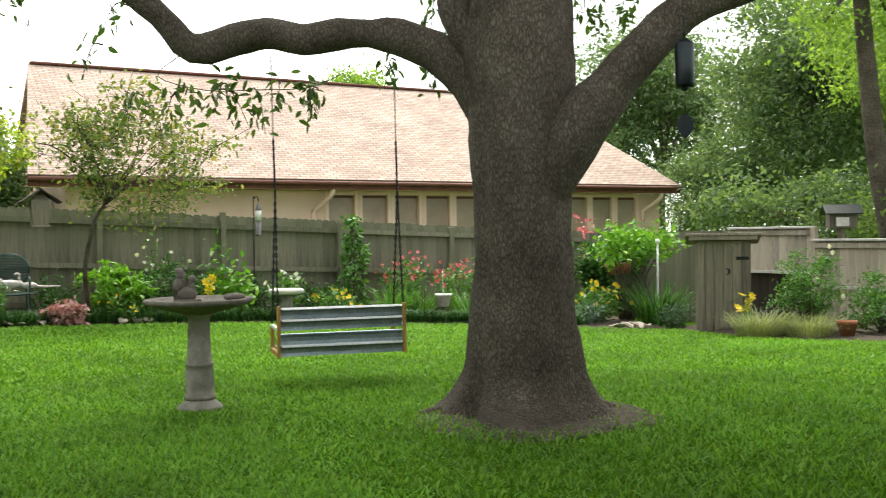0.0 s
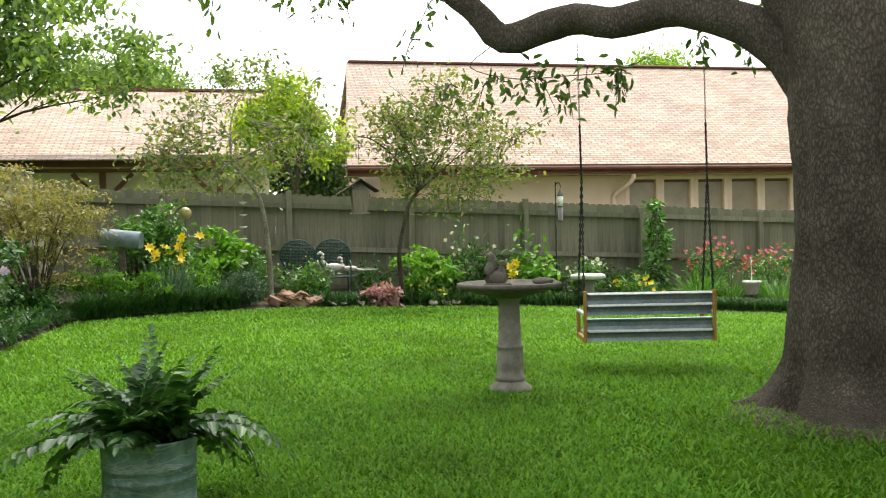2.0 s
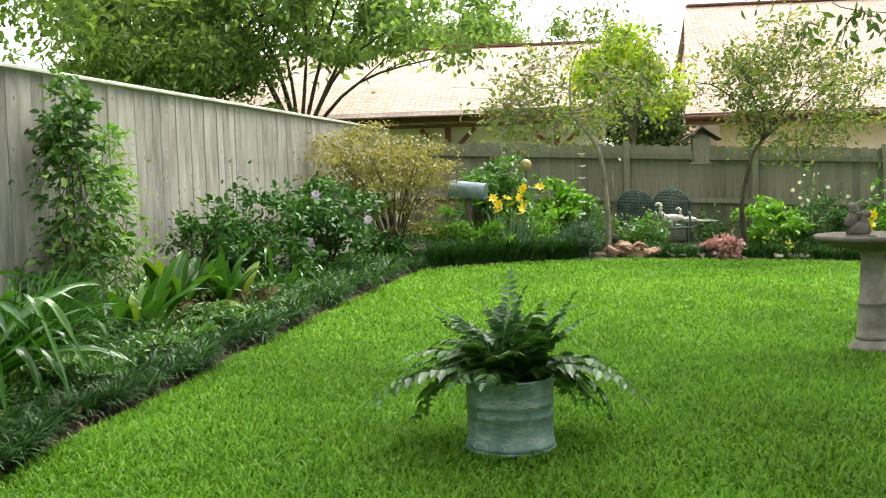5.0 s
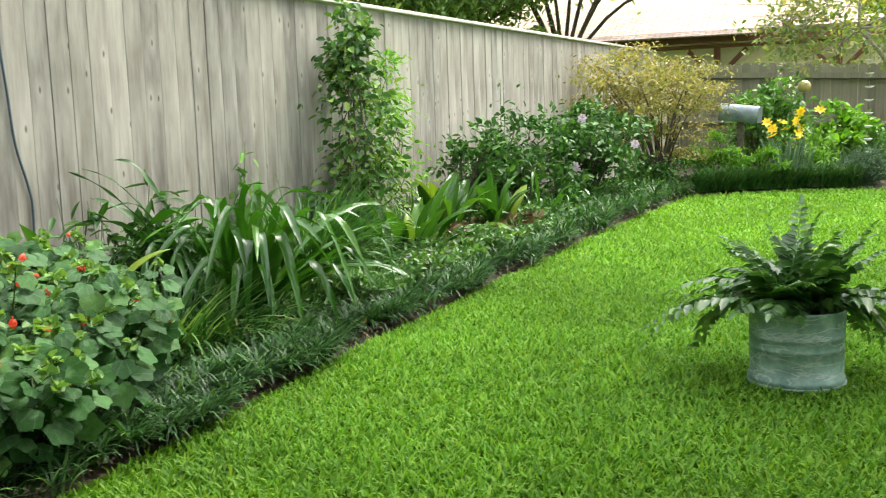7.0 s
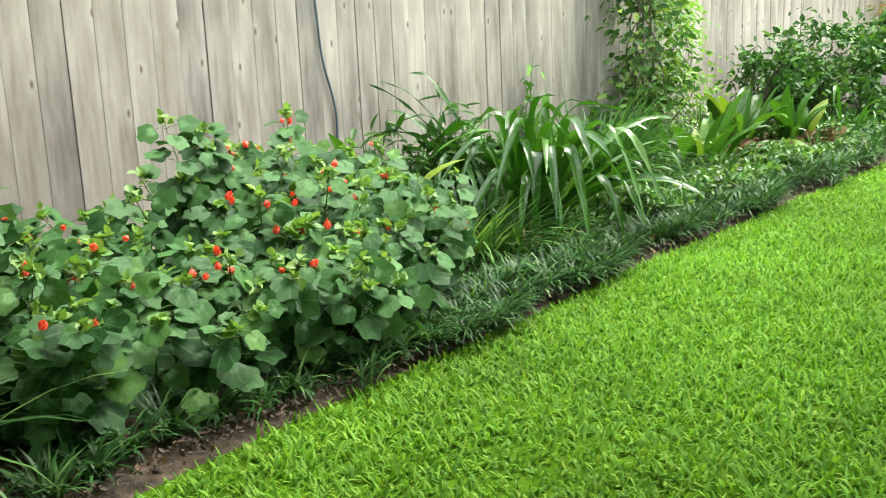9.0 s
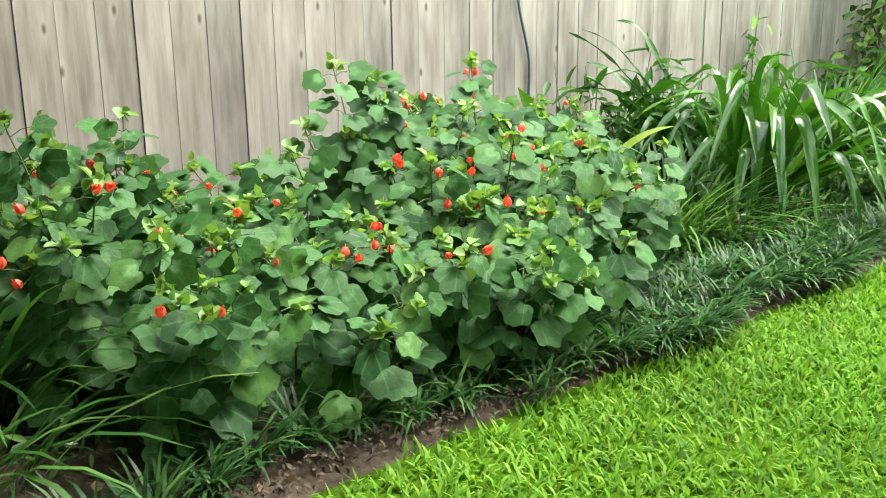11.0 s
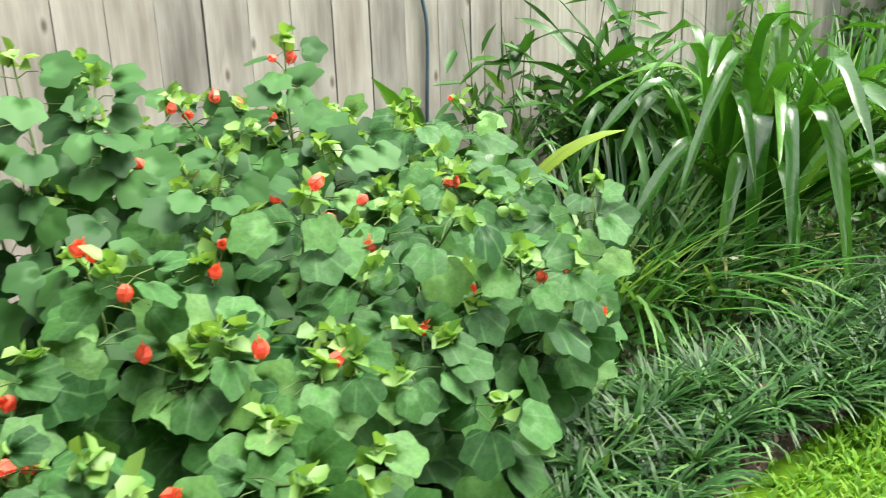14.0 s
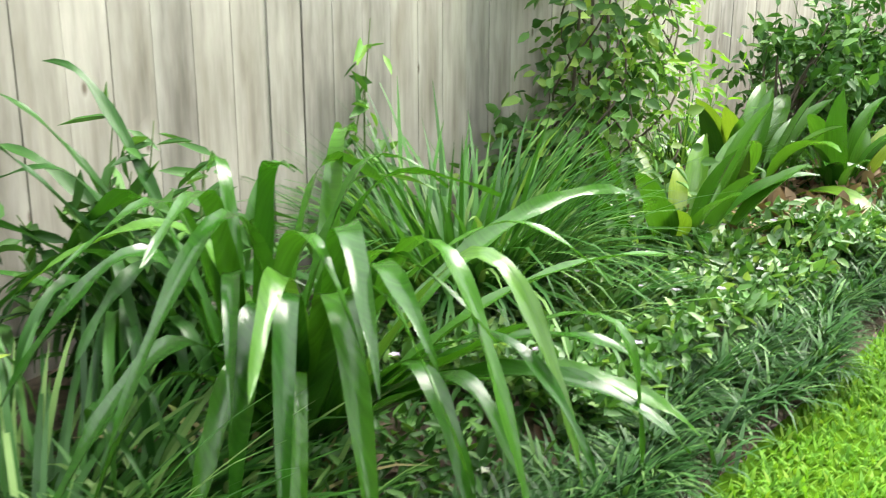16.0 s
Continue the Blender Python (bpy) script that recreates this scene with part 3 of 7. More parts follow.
M_MULCH = leaf_mat("mulch_crumb", (0.02, 0.014, 0.01), (0.10, 0.075, 0.055), 0.9, 0.05)

# ---- ground and beds ----
def ground_sheet():
    xs = np.unique(np.r_[-400, -120, -50, np.arange(-20, 34, 0.75), 60, 140, 400])
    ys = np.unique(np.r_[-400, -120, -40, np.arange(-8, 40, 0.75), 70, 150, 400])
    x, y = np.meshgrid(xs, ys, indexing="ij")
    v = np.stack([x, y, gz(x, y) - 0.012], -1).reshape(-1, 3)
    i, j = np.meshgrid(np.arange(len(xs) - 1), np.arange(len(ys) - 1), indexing="ij")
    k = i * len(ys) + j
    q = np.stack([k, k + len(ys), k + len(ys) + 1, k + 1], -1).reshape(-1, 4)
    return solo("ground", Shape().add(v, q), M_GROUND, "green turf ground that slopes gently at the back", "ground", kind="structure")


def strip(name, inner, outer, n_across=7, rise=0.05, label=""):
    """A mounded bed between two lines of points."""
    a, b = np.asarray(inner, float), np.asarray(outer, float)
    u = np.linspace(0, 1, n_across)
    p = a[:, None] * (1 - u[None, :, None]) + b[:, None] * u[None, :, None]
    rng = np.random.default_rng(5)
    z = gz(p[..., 0], p[..., 1]) + 0.004 + (rise + rng.normal(0, 0.012, p.shape[:2])) * np.minimum(1, u * 4)[None] - 0.02 * (u == 0)[None]
    v = np.dstack([p, z]).reshape(-1, 3)
    i, j = np.meshgrid(np.arange(len(a) - 1), np.arange(n_across - 1), indexing="ij")
    k = i * n_across + j
    q = np.stack([k, k + n_across, k + n_across + 1, k + 1], -1).reshape(-1, 4)
    return solo(name, Shape().add(v, q), M_SOIL, label, "flower bed", kind="structure")


ground_sheet()
ey = np.linspace(-4, 13.1, 90)
strip("side_bed", np.stack([bed_x(ey), ey], -1), np.stack([fence_x(ey), ey], -1), label="dark soil bed along the tall grey fence")
ex = np.linspace(-1.89, 11.6, 80)
strip("back_bed", np.stack([ex, bed_y(ex)], -1), np.stack([np.interp(ex, [-1.89, 11.6], [-3.0, 13.9]), 0 * ex + 17.9], -1), label="dark soil bed along the mossy back fence")
er = np.linspace(2, 12.4, 50)
strip("east_bed", np.stack([bed_r(er), er], -1), np.stack([0 * er + 13.9, er + 1.0], -1), label="planted soil bed beside the brown board fence")

# ---- neighbouring houses ----
def slab(s, a, b, c, d, thick):
    """A four-cornered plate with thickness below it."""
    top = np.array([a, b, c, d], float)
    low = top - (0, 0, thick)
    s.add(np.r_[top, low], [(0, 1, 2, 3), (7, 6, 5, 4), (0, 4, 5, 1), (1, 5, 6, 2), (2, 6, 7, 3), (3, 7, 4, 0)])
    return s


def tilted_plate(name, a, b, up_end, mat, parent, thick=0.08, cut=0.0):
    """A roof face as a mesh whose own x runs along the eave and y up the slope, so that shingle courses lie level."""
    a, b, c = Vector(a), Vector(b), Vector(up_end)
    ex_ = (b - a).normalized()
    ey_ = (c - a) - ex_ * (c - a).dot(ex_)
    slope = ey_.length
    ey_.normalize()
    ez_ = ex_.cross(ey_)
    m = Matrix((ex_, ey_, ez_)).transposed().to_4x4()
    m.translation = a
    w, skew = (b - a).length, (c - a).dot(ex_)
    s = Shape()
    slab(s, (0, 0, 0), (w, 0, 0), (w - cut, slope, 0), (skew, slope, 0), thick)
    ob = new(name, s.mesh(name, mat, False))
    ob.parent = parent
    ob.matrix_basis = Matrix.Translation(-Vector(ORIGIN[parent.name])) @ m
    return ob


def big_house():
    x0, x1, ye, yr, ze, zr, yw = 2.85, 21.4, 22.5, 28.0, 2.78, 6.05, 23.1
    h = thing("house", (12, 23, -0.6), "tan neighbouring house with a long pink-brown shingle roof behind the fence", "house")
    tilted_plate("roof", (x0, ye, ze), (x1, ye, ze), (x0 + 0.75, yr, zr), M_SHINGLE, h, cut=1.6)
    tilted_plate("hip", (x1, ye, ze), (x1, 2 * yr - ye, ze), (x1 - 1.6, yr, zr), M_SHINGLE, h, cut=5.49)
    tilted_plate("roof", (x1, 2 * yr - ye, ze), (x0 + 0.78, 2 * yr - ye, ze), (x1 - 1.6, yr, zr), M_SHINGLE, h)
    part("ridge_cap", box(Shape(), ((x0 + x1) / 2 - 0.4, yr, zr + 0.02), (x1 - x0 - 2.4, 0.22, 0.07), ch=0.02), M_BROWN, h)
    part("fascia", box(Shape(), ((x0 + x1) / 2, ye + 0.012, ze - 0.17), (x1 - x0, 0.03, 0.16)), M_BROWN, h, "dark red-brown fascia board", smooth=False)
    part("soffit", box(Shape(), ((x0 + x1) / 2, ye + 0.34, ze - 0.23), (x1 - x0, 0.6, 0.02)), M_CREAM, h, smooth=False)
    for nm, c_, d_ in (("wall", ((x0 + 10.75) / 2, yw + 0.1, 0.95), (9.9 - x0 - 0.85, 0.2, 3.15)), ("wall", ((19.95 + x1) / 2, yw + 0.1, 0.95), (x1 - 20.55, 0.2, 3.15)), ("wall", (15.075, yw + 0.1, 0.2), (10.35, 0.2, 1.65)), ("lintel", (15.075, yw + 0.1, 2.62), (10.35, 0.2, 0.2))):
        part(nm, box(Shape(), c_, d_), M_SIDING, h, smooth=False)
    part("side_wall", box(Shape(), (x0 + 0.975, 28.02, 0.95), (0.2, 9.6, 3.15)), M_SIDING, h, smooth=False)
    part("side_wall", box(Shape(), (x1 - 0.4, 28, 0.95), (0.2, 9.6, 3.15)), M_SIDING, h, smooth=False)
    part("back_wall", box(Shape(), (12, 32.9, 0.95), (x1 - x0 - 0.8, 0.2, 3.15)), M_SIDING, h, smooth=False)
    lg = Shape().add([(x0 + 0.868, ye + 0.7, ze - 0.3), (x0 + 0.868, 2 * yr - ye - 0.7, ze - 0.3), (x0 + 0.868, yr, zr - 0.35), (x0 + 1.02, ye + 0.7, ze - 0.3), (x0 + 1.02, 2 * yr - ye - 0.7, ze - 0.3), (x0 + 1.02, yr, zr - 0.35)], [(0, 3, 5, 2), (1, 2, 5, 4)], [(0, 2, 1), (3, 4, 5)])
    part("gable", lg, M_SIDING, h, smooth=False)
    n = 11
    step = 10.35 / n
    for i in range(n):
        cx = 9.9 + step * (i + 0.5)
        f = Shape()
        for dx in (-1, 1):
            box(f, (cx + dx * (step / 2 - 0.055), yw + 0.06, 1.775), (0.105, 0.16, 1.49))
        box(f, (cx, yw + 0.06, 2.47), (step - 0.22, 0.15, 0.09))
        box(f, (cx, yw + 0.06, 1.075), (step - 0.22, 0.15, 0.09))
        fr = part("window", f, M_CREAM, h, "cream-framed tall window with closed blind", smooth=False)
        part("pane", box(Shape(), (cx, yw + 0.11, 1.775), (step - 0.22, 0.012, 1.3)), M_BLIND, fr, smooth=False)
        rail = Shape()
        box(rail, (cx, yw + 0.08, 2.38), (step - 0.24, 0.03, 0.06))
        part("blind_rail", rail, M_BROWN, fr, smooth=False)
    for gx in (9.8, 20.6):
        s = Shape()
        tube(s, smooth_line([(gx + 0.1, ye + 0.05, ze - 0.22), (gx + 0.06, ye + 0.12, ze - 0.42), (gx - 0.2, yw - 0.1, ze - 0.75), (gx - 0.22, yw - 0.07, ze - 1.0), (gx - 0.22, yw - 0.07, -0.5)], 16), 0.06, 8)
        part("downpipe", s, M_CREAM, h, "cream bent rain downpipe")
    part("gutter", tube(Shape(), [(x0, ye - 0.05, ze - 0.1), (x1, ye - 0.05, ze - 0.1)], 0.055, 8), M_BROWN, h)


def low_house():
    x0, x1, ye, yr, ze, zr = -14.0, 1.25, 22.0, 27.0, 3.0, 5.05
    h = thing("patio_house", (-6, 24, -0.2), "cream neighbouring house with shingle roof and red-brown timber patio cover", "house")
    tilted_plate("roof", (x0, ye, ze), (x1, ye, ze), (x0, yr, zr), M_SHINGLE, h)
    tilted_plate("roof", (x1, 32, ze), (x0, 32, ze), (x1, yr, zr), M_SHINGLE, h)
    part("ridge_cap", box(Shape(), ((x0 + x1) / 2, yr, zr + 0.02), (x1 - x0, 0.2, 0.06)), M_BROWN, h, smooth=False)
    part("fascia", box(Shape(), ((x0 + x1) / 2, ye + 0.012, ze - 0.19), (x1 - x0, 0.03, 0.13)), M_BROWN, h, smooth=False)
    part("patio_roof", box(Shape(), ((x0 - 1.6) / 2, ye - 0.17, ze - 0.06), (-1.6 - x0, 0.56, 0.03), spin(16, "X"), ch=0.005), M_SHINGLED, h, "flat darker shingle strip over the patio", smooth=False)
    # soffit given the pale wall colour so it bounces light onto the wall
    part("soffit", box(Shape(), ((x0 + x1) / 2, ye + 0.4, ze - 0.24), (x1 - x0, 0.72, 0.02)), M_SIDINGL, h, smooth=False)
    part("wall", box(Shape(), ((x0 + x1) / 2, 22.85, 1.2), (x1 - x0 - 0.3, 0.2, 3.1)), M_SIDINGL, h, "cream plaster wall", smooth=False)
    part("side_wall", box(Shape(), (x1 - 0.3, 27.4, 1.2), (0.2, 8.8, 3.1)), M_SIDINGL, h, smooth=False)
    g = Shape().add([(x1 - 0.4, 22.4, ze - 0.2), (x1 - 0.4, 31.6, ze - 0.2), (x1 - 0.4, yr, zr - 0.2), (x1 - 0.3, 22.4, ze - 0.2), (x1 - 0.3, 31.6, ze - 0.2), (x1 - 0.3, yr, zr - 0.2)], [(0, 3, 5, 2), (1, 2, 5, 4)], [(0, 2, 1), (3, 4, 5)])
    part("gable", g, M_SIDINGL, h, smooth=False)
    part("beam", box(Shape(), (-6.5, 22.35, 2.69), (13.2, 0.14, 0.075), ch=0.01), M_BROWN, h, "red-brown timber beam", smooth=False)
    for px in (-12.2, -9.8, -7.35, -4.9, -2.45, 0.0):
        part("post", box(Shape(), (px, 22.35, 1.29), (0.13, 0.13, 2.72), ch=0.01), M_BROWN, h, smooth=False)
        for sgn in (-1, 1):
            part("brace", box(Shape(), (px + sgn * 0.33, 22.35, 2.33), (0.1, 0.09, 0.82), spin(sgn * 45, "Y"), ch=0.01), M_BROWN, h, smooth=False)


big_house()
low_house()

# ---- fence frames: posts, rails and caps (boards follow at the end) ----
def back_top(x):
    return 2.03 - 0.0445 * np.asarray(x, float)


back_fence = thing("back_fence", (5, 17.9, 0), "weathered mossy grey-green picket fence with dog-eared tops, rails facing the garden", "fence", kind="structure")
for px in (-2.7, -1.0, 1.18, 3.4, 5.6, 7.95, 10.5, 12.6):
    tall = 0.06 if px in (1.18, 5.6) else -0.04
    z0, z1 = gz(px, 17.9) - 0.1, float(back_top(px)) + tall
    part("post", box(Shape(), (px, 17.83, (z0 + z1) / 2), (0.1, 0.1, z1 - z0), ch=0.008), M_FENCEB, back_fence, smooth=False)
for a, b in ((-2.75, 3.4), (3.4, 7.95), (7.95, 14.0)):
    for drop, hh in ((0.16, 0.09), (0.93, 0.085), (1.6, 0.085)):
        za, zb = float(back_top(a)) - drop, float(back_top(b)) - drop
        s = Shape()
        s.add([(a, 17.805, za), (b, 17.805, zb), (b, 17.885, zb), (a, 17.885, za), (a, 17.805, za - hh), (b, 17.805, zb - hh), (b, 17.885, zb - hh), (a, 17.885, za - hh)],
              [(0, 1, 2, 3), (7, 6, 5, 4), (0, 4, 5, 1), (1, 5, 6, 2), (2, 6, 7, 3), (3, 7, 4, 0)])
        part("rail", s, M_FENCEB, back_fence, smooth=False)

SIDE_H = 2.355
side_fence = thing("side_fence", (-4.7, 6, 0), "tall weathered silver-grey cedar board fence with a pale cap rail", "fence", kind="structure")
ALONG = math.degrees(math.atan(-0.13))
for y0 in np.arange(-6, 17.7, 2.95):
    y1 = min(y0 + 2.95, 17.75)
    c = ((fence_x(y0) + fence_x(y1)) / 2 - 0.01, (y0 + y1) / 2, SIDE_H + 0.02)
    part("cap", box(Shape(), c, (0.13, (y1 - y0) * 1.0084 - 0.004, 0.035), spin(ALONG), ch=0.005), M_CAP, side_fence, "pale cap rail", smooth=False)
    part("rail", box(Shape(), (c[0] - 0.065, c[1], 0.4), (0.04, (y1 - y0) * 1.0084, 0.09), spin(ALONG)), M_FENCE, side_fence, smooth=False)
    # thin sheet added to stop light showing through the board gaps
    part("backing", box(Shape(), (c[0] - 0.025, c[1], 1.12), (0.012, (y1 - y0) * 1.0084, 2.3), spin(ALONG)), M_FENCE, side_fence, smooth=False)
    part("post", box(Shape(), (fence_x(y0) - 0.11, y0, 1.1), (0.09, 0.09, 2.3), spin(ALONG)), M_FENCE, side_fence, smooth=False)

east_fence = thing("east_fence", (14, 9, -0.3), "stepped brown board fence with pale cap and mid rails", "fence", kind="structure")
for y0, y1, top, x in ((11.45, 13.4, 1.38, 14.0), (0.0, 11.40, 1.16, 13.9)):
    cy, ln = (y0 + y1) / 2, y1 - y0
    part("cap", box(Shape(), (x - 0.03, cy, top + 0.02), (0.14, ln, 0.04), ch=0.006), M_CAP, east_fence, "pale cap rail", smooth=False)
    part("rail", box(Shape(), (x - 0.06, cy, top - 0.77), (0.05, ln, 0.05), ch=0.004), M_CAP, east_fence, "pale mid rail", smooth=False)
    part("rail", box(Shape(), (x - 0.045, cy, top - 0.07), (0.03, ln, 0.09), ch=0.004), M_FENCER, east_fence, smooth=False)
part("post", box(Shape(), (13.93, 11.42, 0.5), (0.1, 0.1, 1.8), ch=0.006), M_FENCER, east_fence, smooth=False)

# plain wall and roof slab, unseen, added behind and over the eye for shade
solo("shade_wall", box(Shape(), (4.0, -3.2, 1.3), (19.0, 0.25, 2.9)), M_SIDING, "plain tan wall, unseen, added behind the viewpoint as shade", "wall", kind="structure", smooth=False)
solo("shade_roof", box(Shape(), (4.0, -0.85, 2.9), (19.6, 5.9, 0.14), spin(-2, "X")), M_BROWN, "brown slab, unseen, added overhead to shade bed and lawn", "roof", kind="structure", smooth=False)

# ---- trees ----
def clump_tree(seed, base, trunk_top, r0, centre, size, clumps, n, leaf, mat, label, spread=0.55, bark=None, squash=0.75, limbs=9, name="tree", lean=0.5, low=0.0):
    """A tree whose crown is many clumps of leaves round the ends of curved limbs, with gaps between them."""
    rng = np.random.default_rng(seed)
    base = np.array((base[0], base[1], gz(base[0], base[1]) - 0.05))
    t = thing(name, base, label, "tree")
    s = Shape()
    top = np.asarray(trunk_top, float)
    mid = (base + top) / 2 + rng.normal(0, 0.12, 3) * (1, 1, 0)
    tube(s, smooth_line([base, mid, top], 10), np.linspace(r0, r0 * 0.6, 11), 9)
    c, size = np.asarray(centre, float), np.asarray(size, float)
    d = unit(rng.normal(0, 1, (clumps, 3)))
    d[:, 2] = np.where(d[:, 2] < -0.5, -d[:, 2] * 0.5, d[:, 2])
    cen = c + d * size * rng.uniform(0.45, 1.0, (clumps, 1))
    for k in range(min(limbs, clumps)):
        e = cen[k]
        m1 = top * 0.6 + e * 0.4 + np.array((0, 0, 0.12)) * np.linalg.norm(e - top) + rng.normal(0, 0.1, 3)
        tube(s, smooth_line([top - (0, 0, 0.15), m1, e], 8), np.linspace(r0 * 0.42, r0 * 0.08, 9), 6)
        for _ in range(2):
            f = cen[rng.integers(clumps)] * 0.4 + e * 0.6
            tube(s, smooth_line([m1, (m1 + f) / 2 + rng.normal(0, 0.1, 3), f], 6), np.linspace(r0 * 0.16, r0 * 0.04, 7), 5)
    part("trunk", s, bark or M_BARK2, t)
    n = int(n * 1.25)
    who = rng.integers(0, clumps, n)
    rad = size.mean() * spread * rng.uniform(0.5, 1.15, clumps)[who]
    p = cen[who] + rng.normal(0, 0.5, (n, 3)) * rad[:, None] * (1, 1, squash)
    p[:, 2] = np.maximum(p[:, 2], low)
    ax = unit(rng.normal(0, 1, (n, 3)) + (0, 0, -lean))
    f = Shape()
    ln = leaf * rng.uniform(0.6, 1.25, n)
    leaves(f, p, ax, unit(rng.normal(0, 1, (n, 3)) + (0, 0, 1.2)), ln, ln * rng.uniform(0.4, 0.6, n))
    part("crown", f, mat, t, kind="stuff")
    return t


NEAR = 0.95
OAK = np.array((4.535 * NEAR, 6.57 * NEAR, 0.0))


def near(p):
    return np.asarray(p, float) * NEAR + (0, 0, EYE * (1 - NEAR))


def oak():
    """The great oak: flared and buttressed trunk, a long level limb, a raking limb and the stem above."""
    t = thing("oak_tree", OAK - (0, 0, 0.1), "massive oak with furrowed grey-brown bark, flared base and long level limb", "tree")
    n, rows = 72, 60
    a = np.linspace(0, 2 * np.pi, n, endpoint=False)
    z = np.linspace(-0.12, 4.2, rows)
    r = np.interp(z, [-0.12, 0.0, 0.1, 0.2, 0.33, 0.68, 1.05, 1.4, 1.8, 2.25, 2.7, 3.2, 4.1], [0.76, 0.65, 0.56, 0.495, 0.445, 0.402, 0.376, 0.368, 0.37, 0.392, 0.41, 0.38, 0.32])
    lobes = 1 + (0.16 * np.sin(a * 5 + 0.6) + 0.10 * np.sin(a * 3 + 2.0) + 0.05 * np.sin(a * 11))[None] * np.exp(-np.maximum(z, 0) / 0.22)[:, None]
    # the widest buttress runs out to the south-west
    lobes += (0.22 * np.exp(-(((a - 4.15) / 0.5) ** 2)))[None] * np.exp(-np.maximum(z, 0) / 0.13)[:, None]
    lobes += (0.022 * np.sin(a * 7 + 1) + 0.018 * np.sin(a * 13))[None] * np.ones((rows, 1))
    rr = r[:, None] * lobes
    dx, dy = np.interp(z, [0, 2, 4.2], [0, 0.0, 0.04]), np.interp(z, [0, 2, 4.2], [0, 0.0, 0.05])
    v = np.stack([OAK[0] + dx[:, None] + rr * np.cos(a), OAK[1] + dy[:, None] + rr * np.sin(a), np.repeat(z[:, None], n, 1)], -1).reshape(-1, 3)
    wob = np.array([noise.noise(Vector(p) * 2.3) * 0.03 + noise.noise(Vector(p) * 9) * 0.010 for p in v])
    out = v - np.c_[np.repeat(OAK[0] + dx, n), np.repeat(OAK[1] + dy, n), v[:, 2]]
    v = v + unit(out) * wob[:, None]
    i, j = np.meshgrid(np.arange(rows - 1), np.arange(n), indexing="ij")
    k = (j + 1) % n
    q = np.stack([i * n + j, i * n + k, (i + 1) * n + k, (i + 1) * n + j], -1).reshape(-1, 4)
    part("trunk", Shape().add(v, q), M_BARK, t)

    def limb(pts, rad, n_=22, sides=20, wobble=0.03):
        p = smooth_line(near(pts), n_ * 2)
        rr_ = np.interp(np.linspace(0, 1, len(p)), np.linspace(0, 1, len(rad)), rad) * NEAR
        rng = np.random.default_rng(len(pts))
        s = tube(Shape(), p, rr_, sides)
        w = s.v[0]
        s.v[0] = w + np.array([[noise.noise(Vector(x) * 4), noise.noise(Vector(x) * 4 + Vector((9, 0, 0))), noise.noise(Vector(x) * 4 + Vector((0, 9, 0)))] for x in w]) * wobble
        part("limb", s, M_BARK, t)
    limb([(4.55, 6.72, 2.15), (4.30, 6.93, 2.62), (4.04, 7.11, 2.89), (3.69, 7.30, 3.01), (3.36, 7.46, 3.02), (3.08, 7.58, 2.97), (2.80, 7.70, 3.02), (2.58, 7.78, 2.96), (2.26, 7.90, 2.88), (2.02, 7.98, 3.14), (1.62, 8.12, 3.5), (0.9, 8.35, 4.1), (-0.3, 8.8, 5.4)],
         [0.24, 0.20, 0.155, 0.132, 0.128, 0.122, 0.134, 0.124, 0.118, 0.10, 0.10, 0.09, 0.05], wobble=0.035)
    limb([(4.56, 6.50, 1.55), (4.79, 6.18, 2.16), (5.02, 5.98, 2.52), (5.26, 5.80, 2.86), (5.50, 5.58, 3.10), (5.95, 5.15, 3.32), (6.9, 4.3, 3.9), (8.4, 3.2, 5.2)],
         [0.24, 0.235, 0.185, 0.16, 0.15, 0.14, 0.12, 0.07], wobble=0.02)
    limb([(4.35, 6.78, 2.75), (4.16, 6.88, 3.1), (4.02, 6.95, 3.6), (3.6, 7.3, 5.0), (3.2, 7.5, 6.5)], [0.16, 0.14, 0.14, 0.11, 0.06], wobble=0.02)
    limb([(4.56, 6.6, 3.5), (4.62, 6.6, 4.6), (4.4, 6.9, 6.0), (4.9, 6.5, 8.0)], [0.36, 0.30, 0.22, 0.10], wobble=0.03)
    # roots that break the turf
    for pts, r_ in ((((4.15, 6.7, 0.0), (3.85, 6.88, -0.07), (3.6, 6.95, -0.12)), (0.06, 0.035, 0.02)), (((4.9, 6.3, 0.0), (5.2, 6.25, -0.08), (5.45, 6.3, -0.13)), (0.06, 0.035, 0.02))):
        limb([np.array(q_) for q_ in pts], list(r_), 10, 12, 0.02)
    rng = np.random.default_rng(11)
    # unseen high crown, placed and cut to stay above the view and shade the lawn
    cen = np.c_[rng.normal(0, 3.3, 190), rng.normal(0, 2.8, 190), rng.uniform(5.2, 9.3, 190)] + (OAK[0] + 1.3, OAK[1] + 0.2, 0)
    cen[:, 2] += 0.25 * np.maximum(0, np.hypot(cen[:, 0], cen[:, 1]) - 9)
    who = rng.integers(0, 190, 80000)
    p = cen[who] + rng.normal(0, 0.6, (80000, 3)) * (1, 1, 0.55)
    p = p[p[:, 2] > 0.29 * np.hypot(p[:, 0], p[:, 1]) + 2.0]
    m = len(p)
    f = Shape()
    ln = rng.uniform(0.10, 0.17, m)
    leaves(f, p, unit(rng.normal(0, 1, (m, 3)) + (0, 0, -0.4)), unit(rng.normal(0, 1, (m, 3)) + (0, 0, 1)), ln, ln * 0.42)
    part("crown", f, M_OAKL, t, kind="stuff")

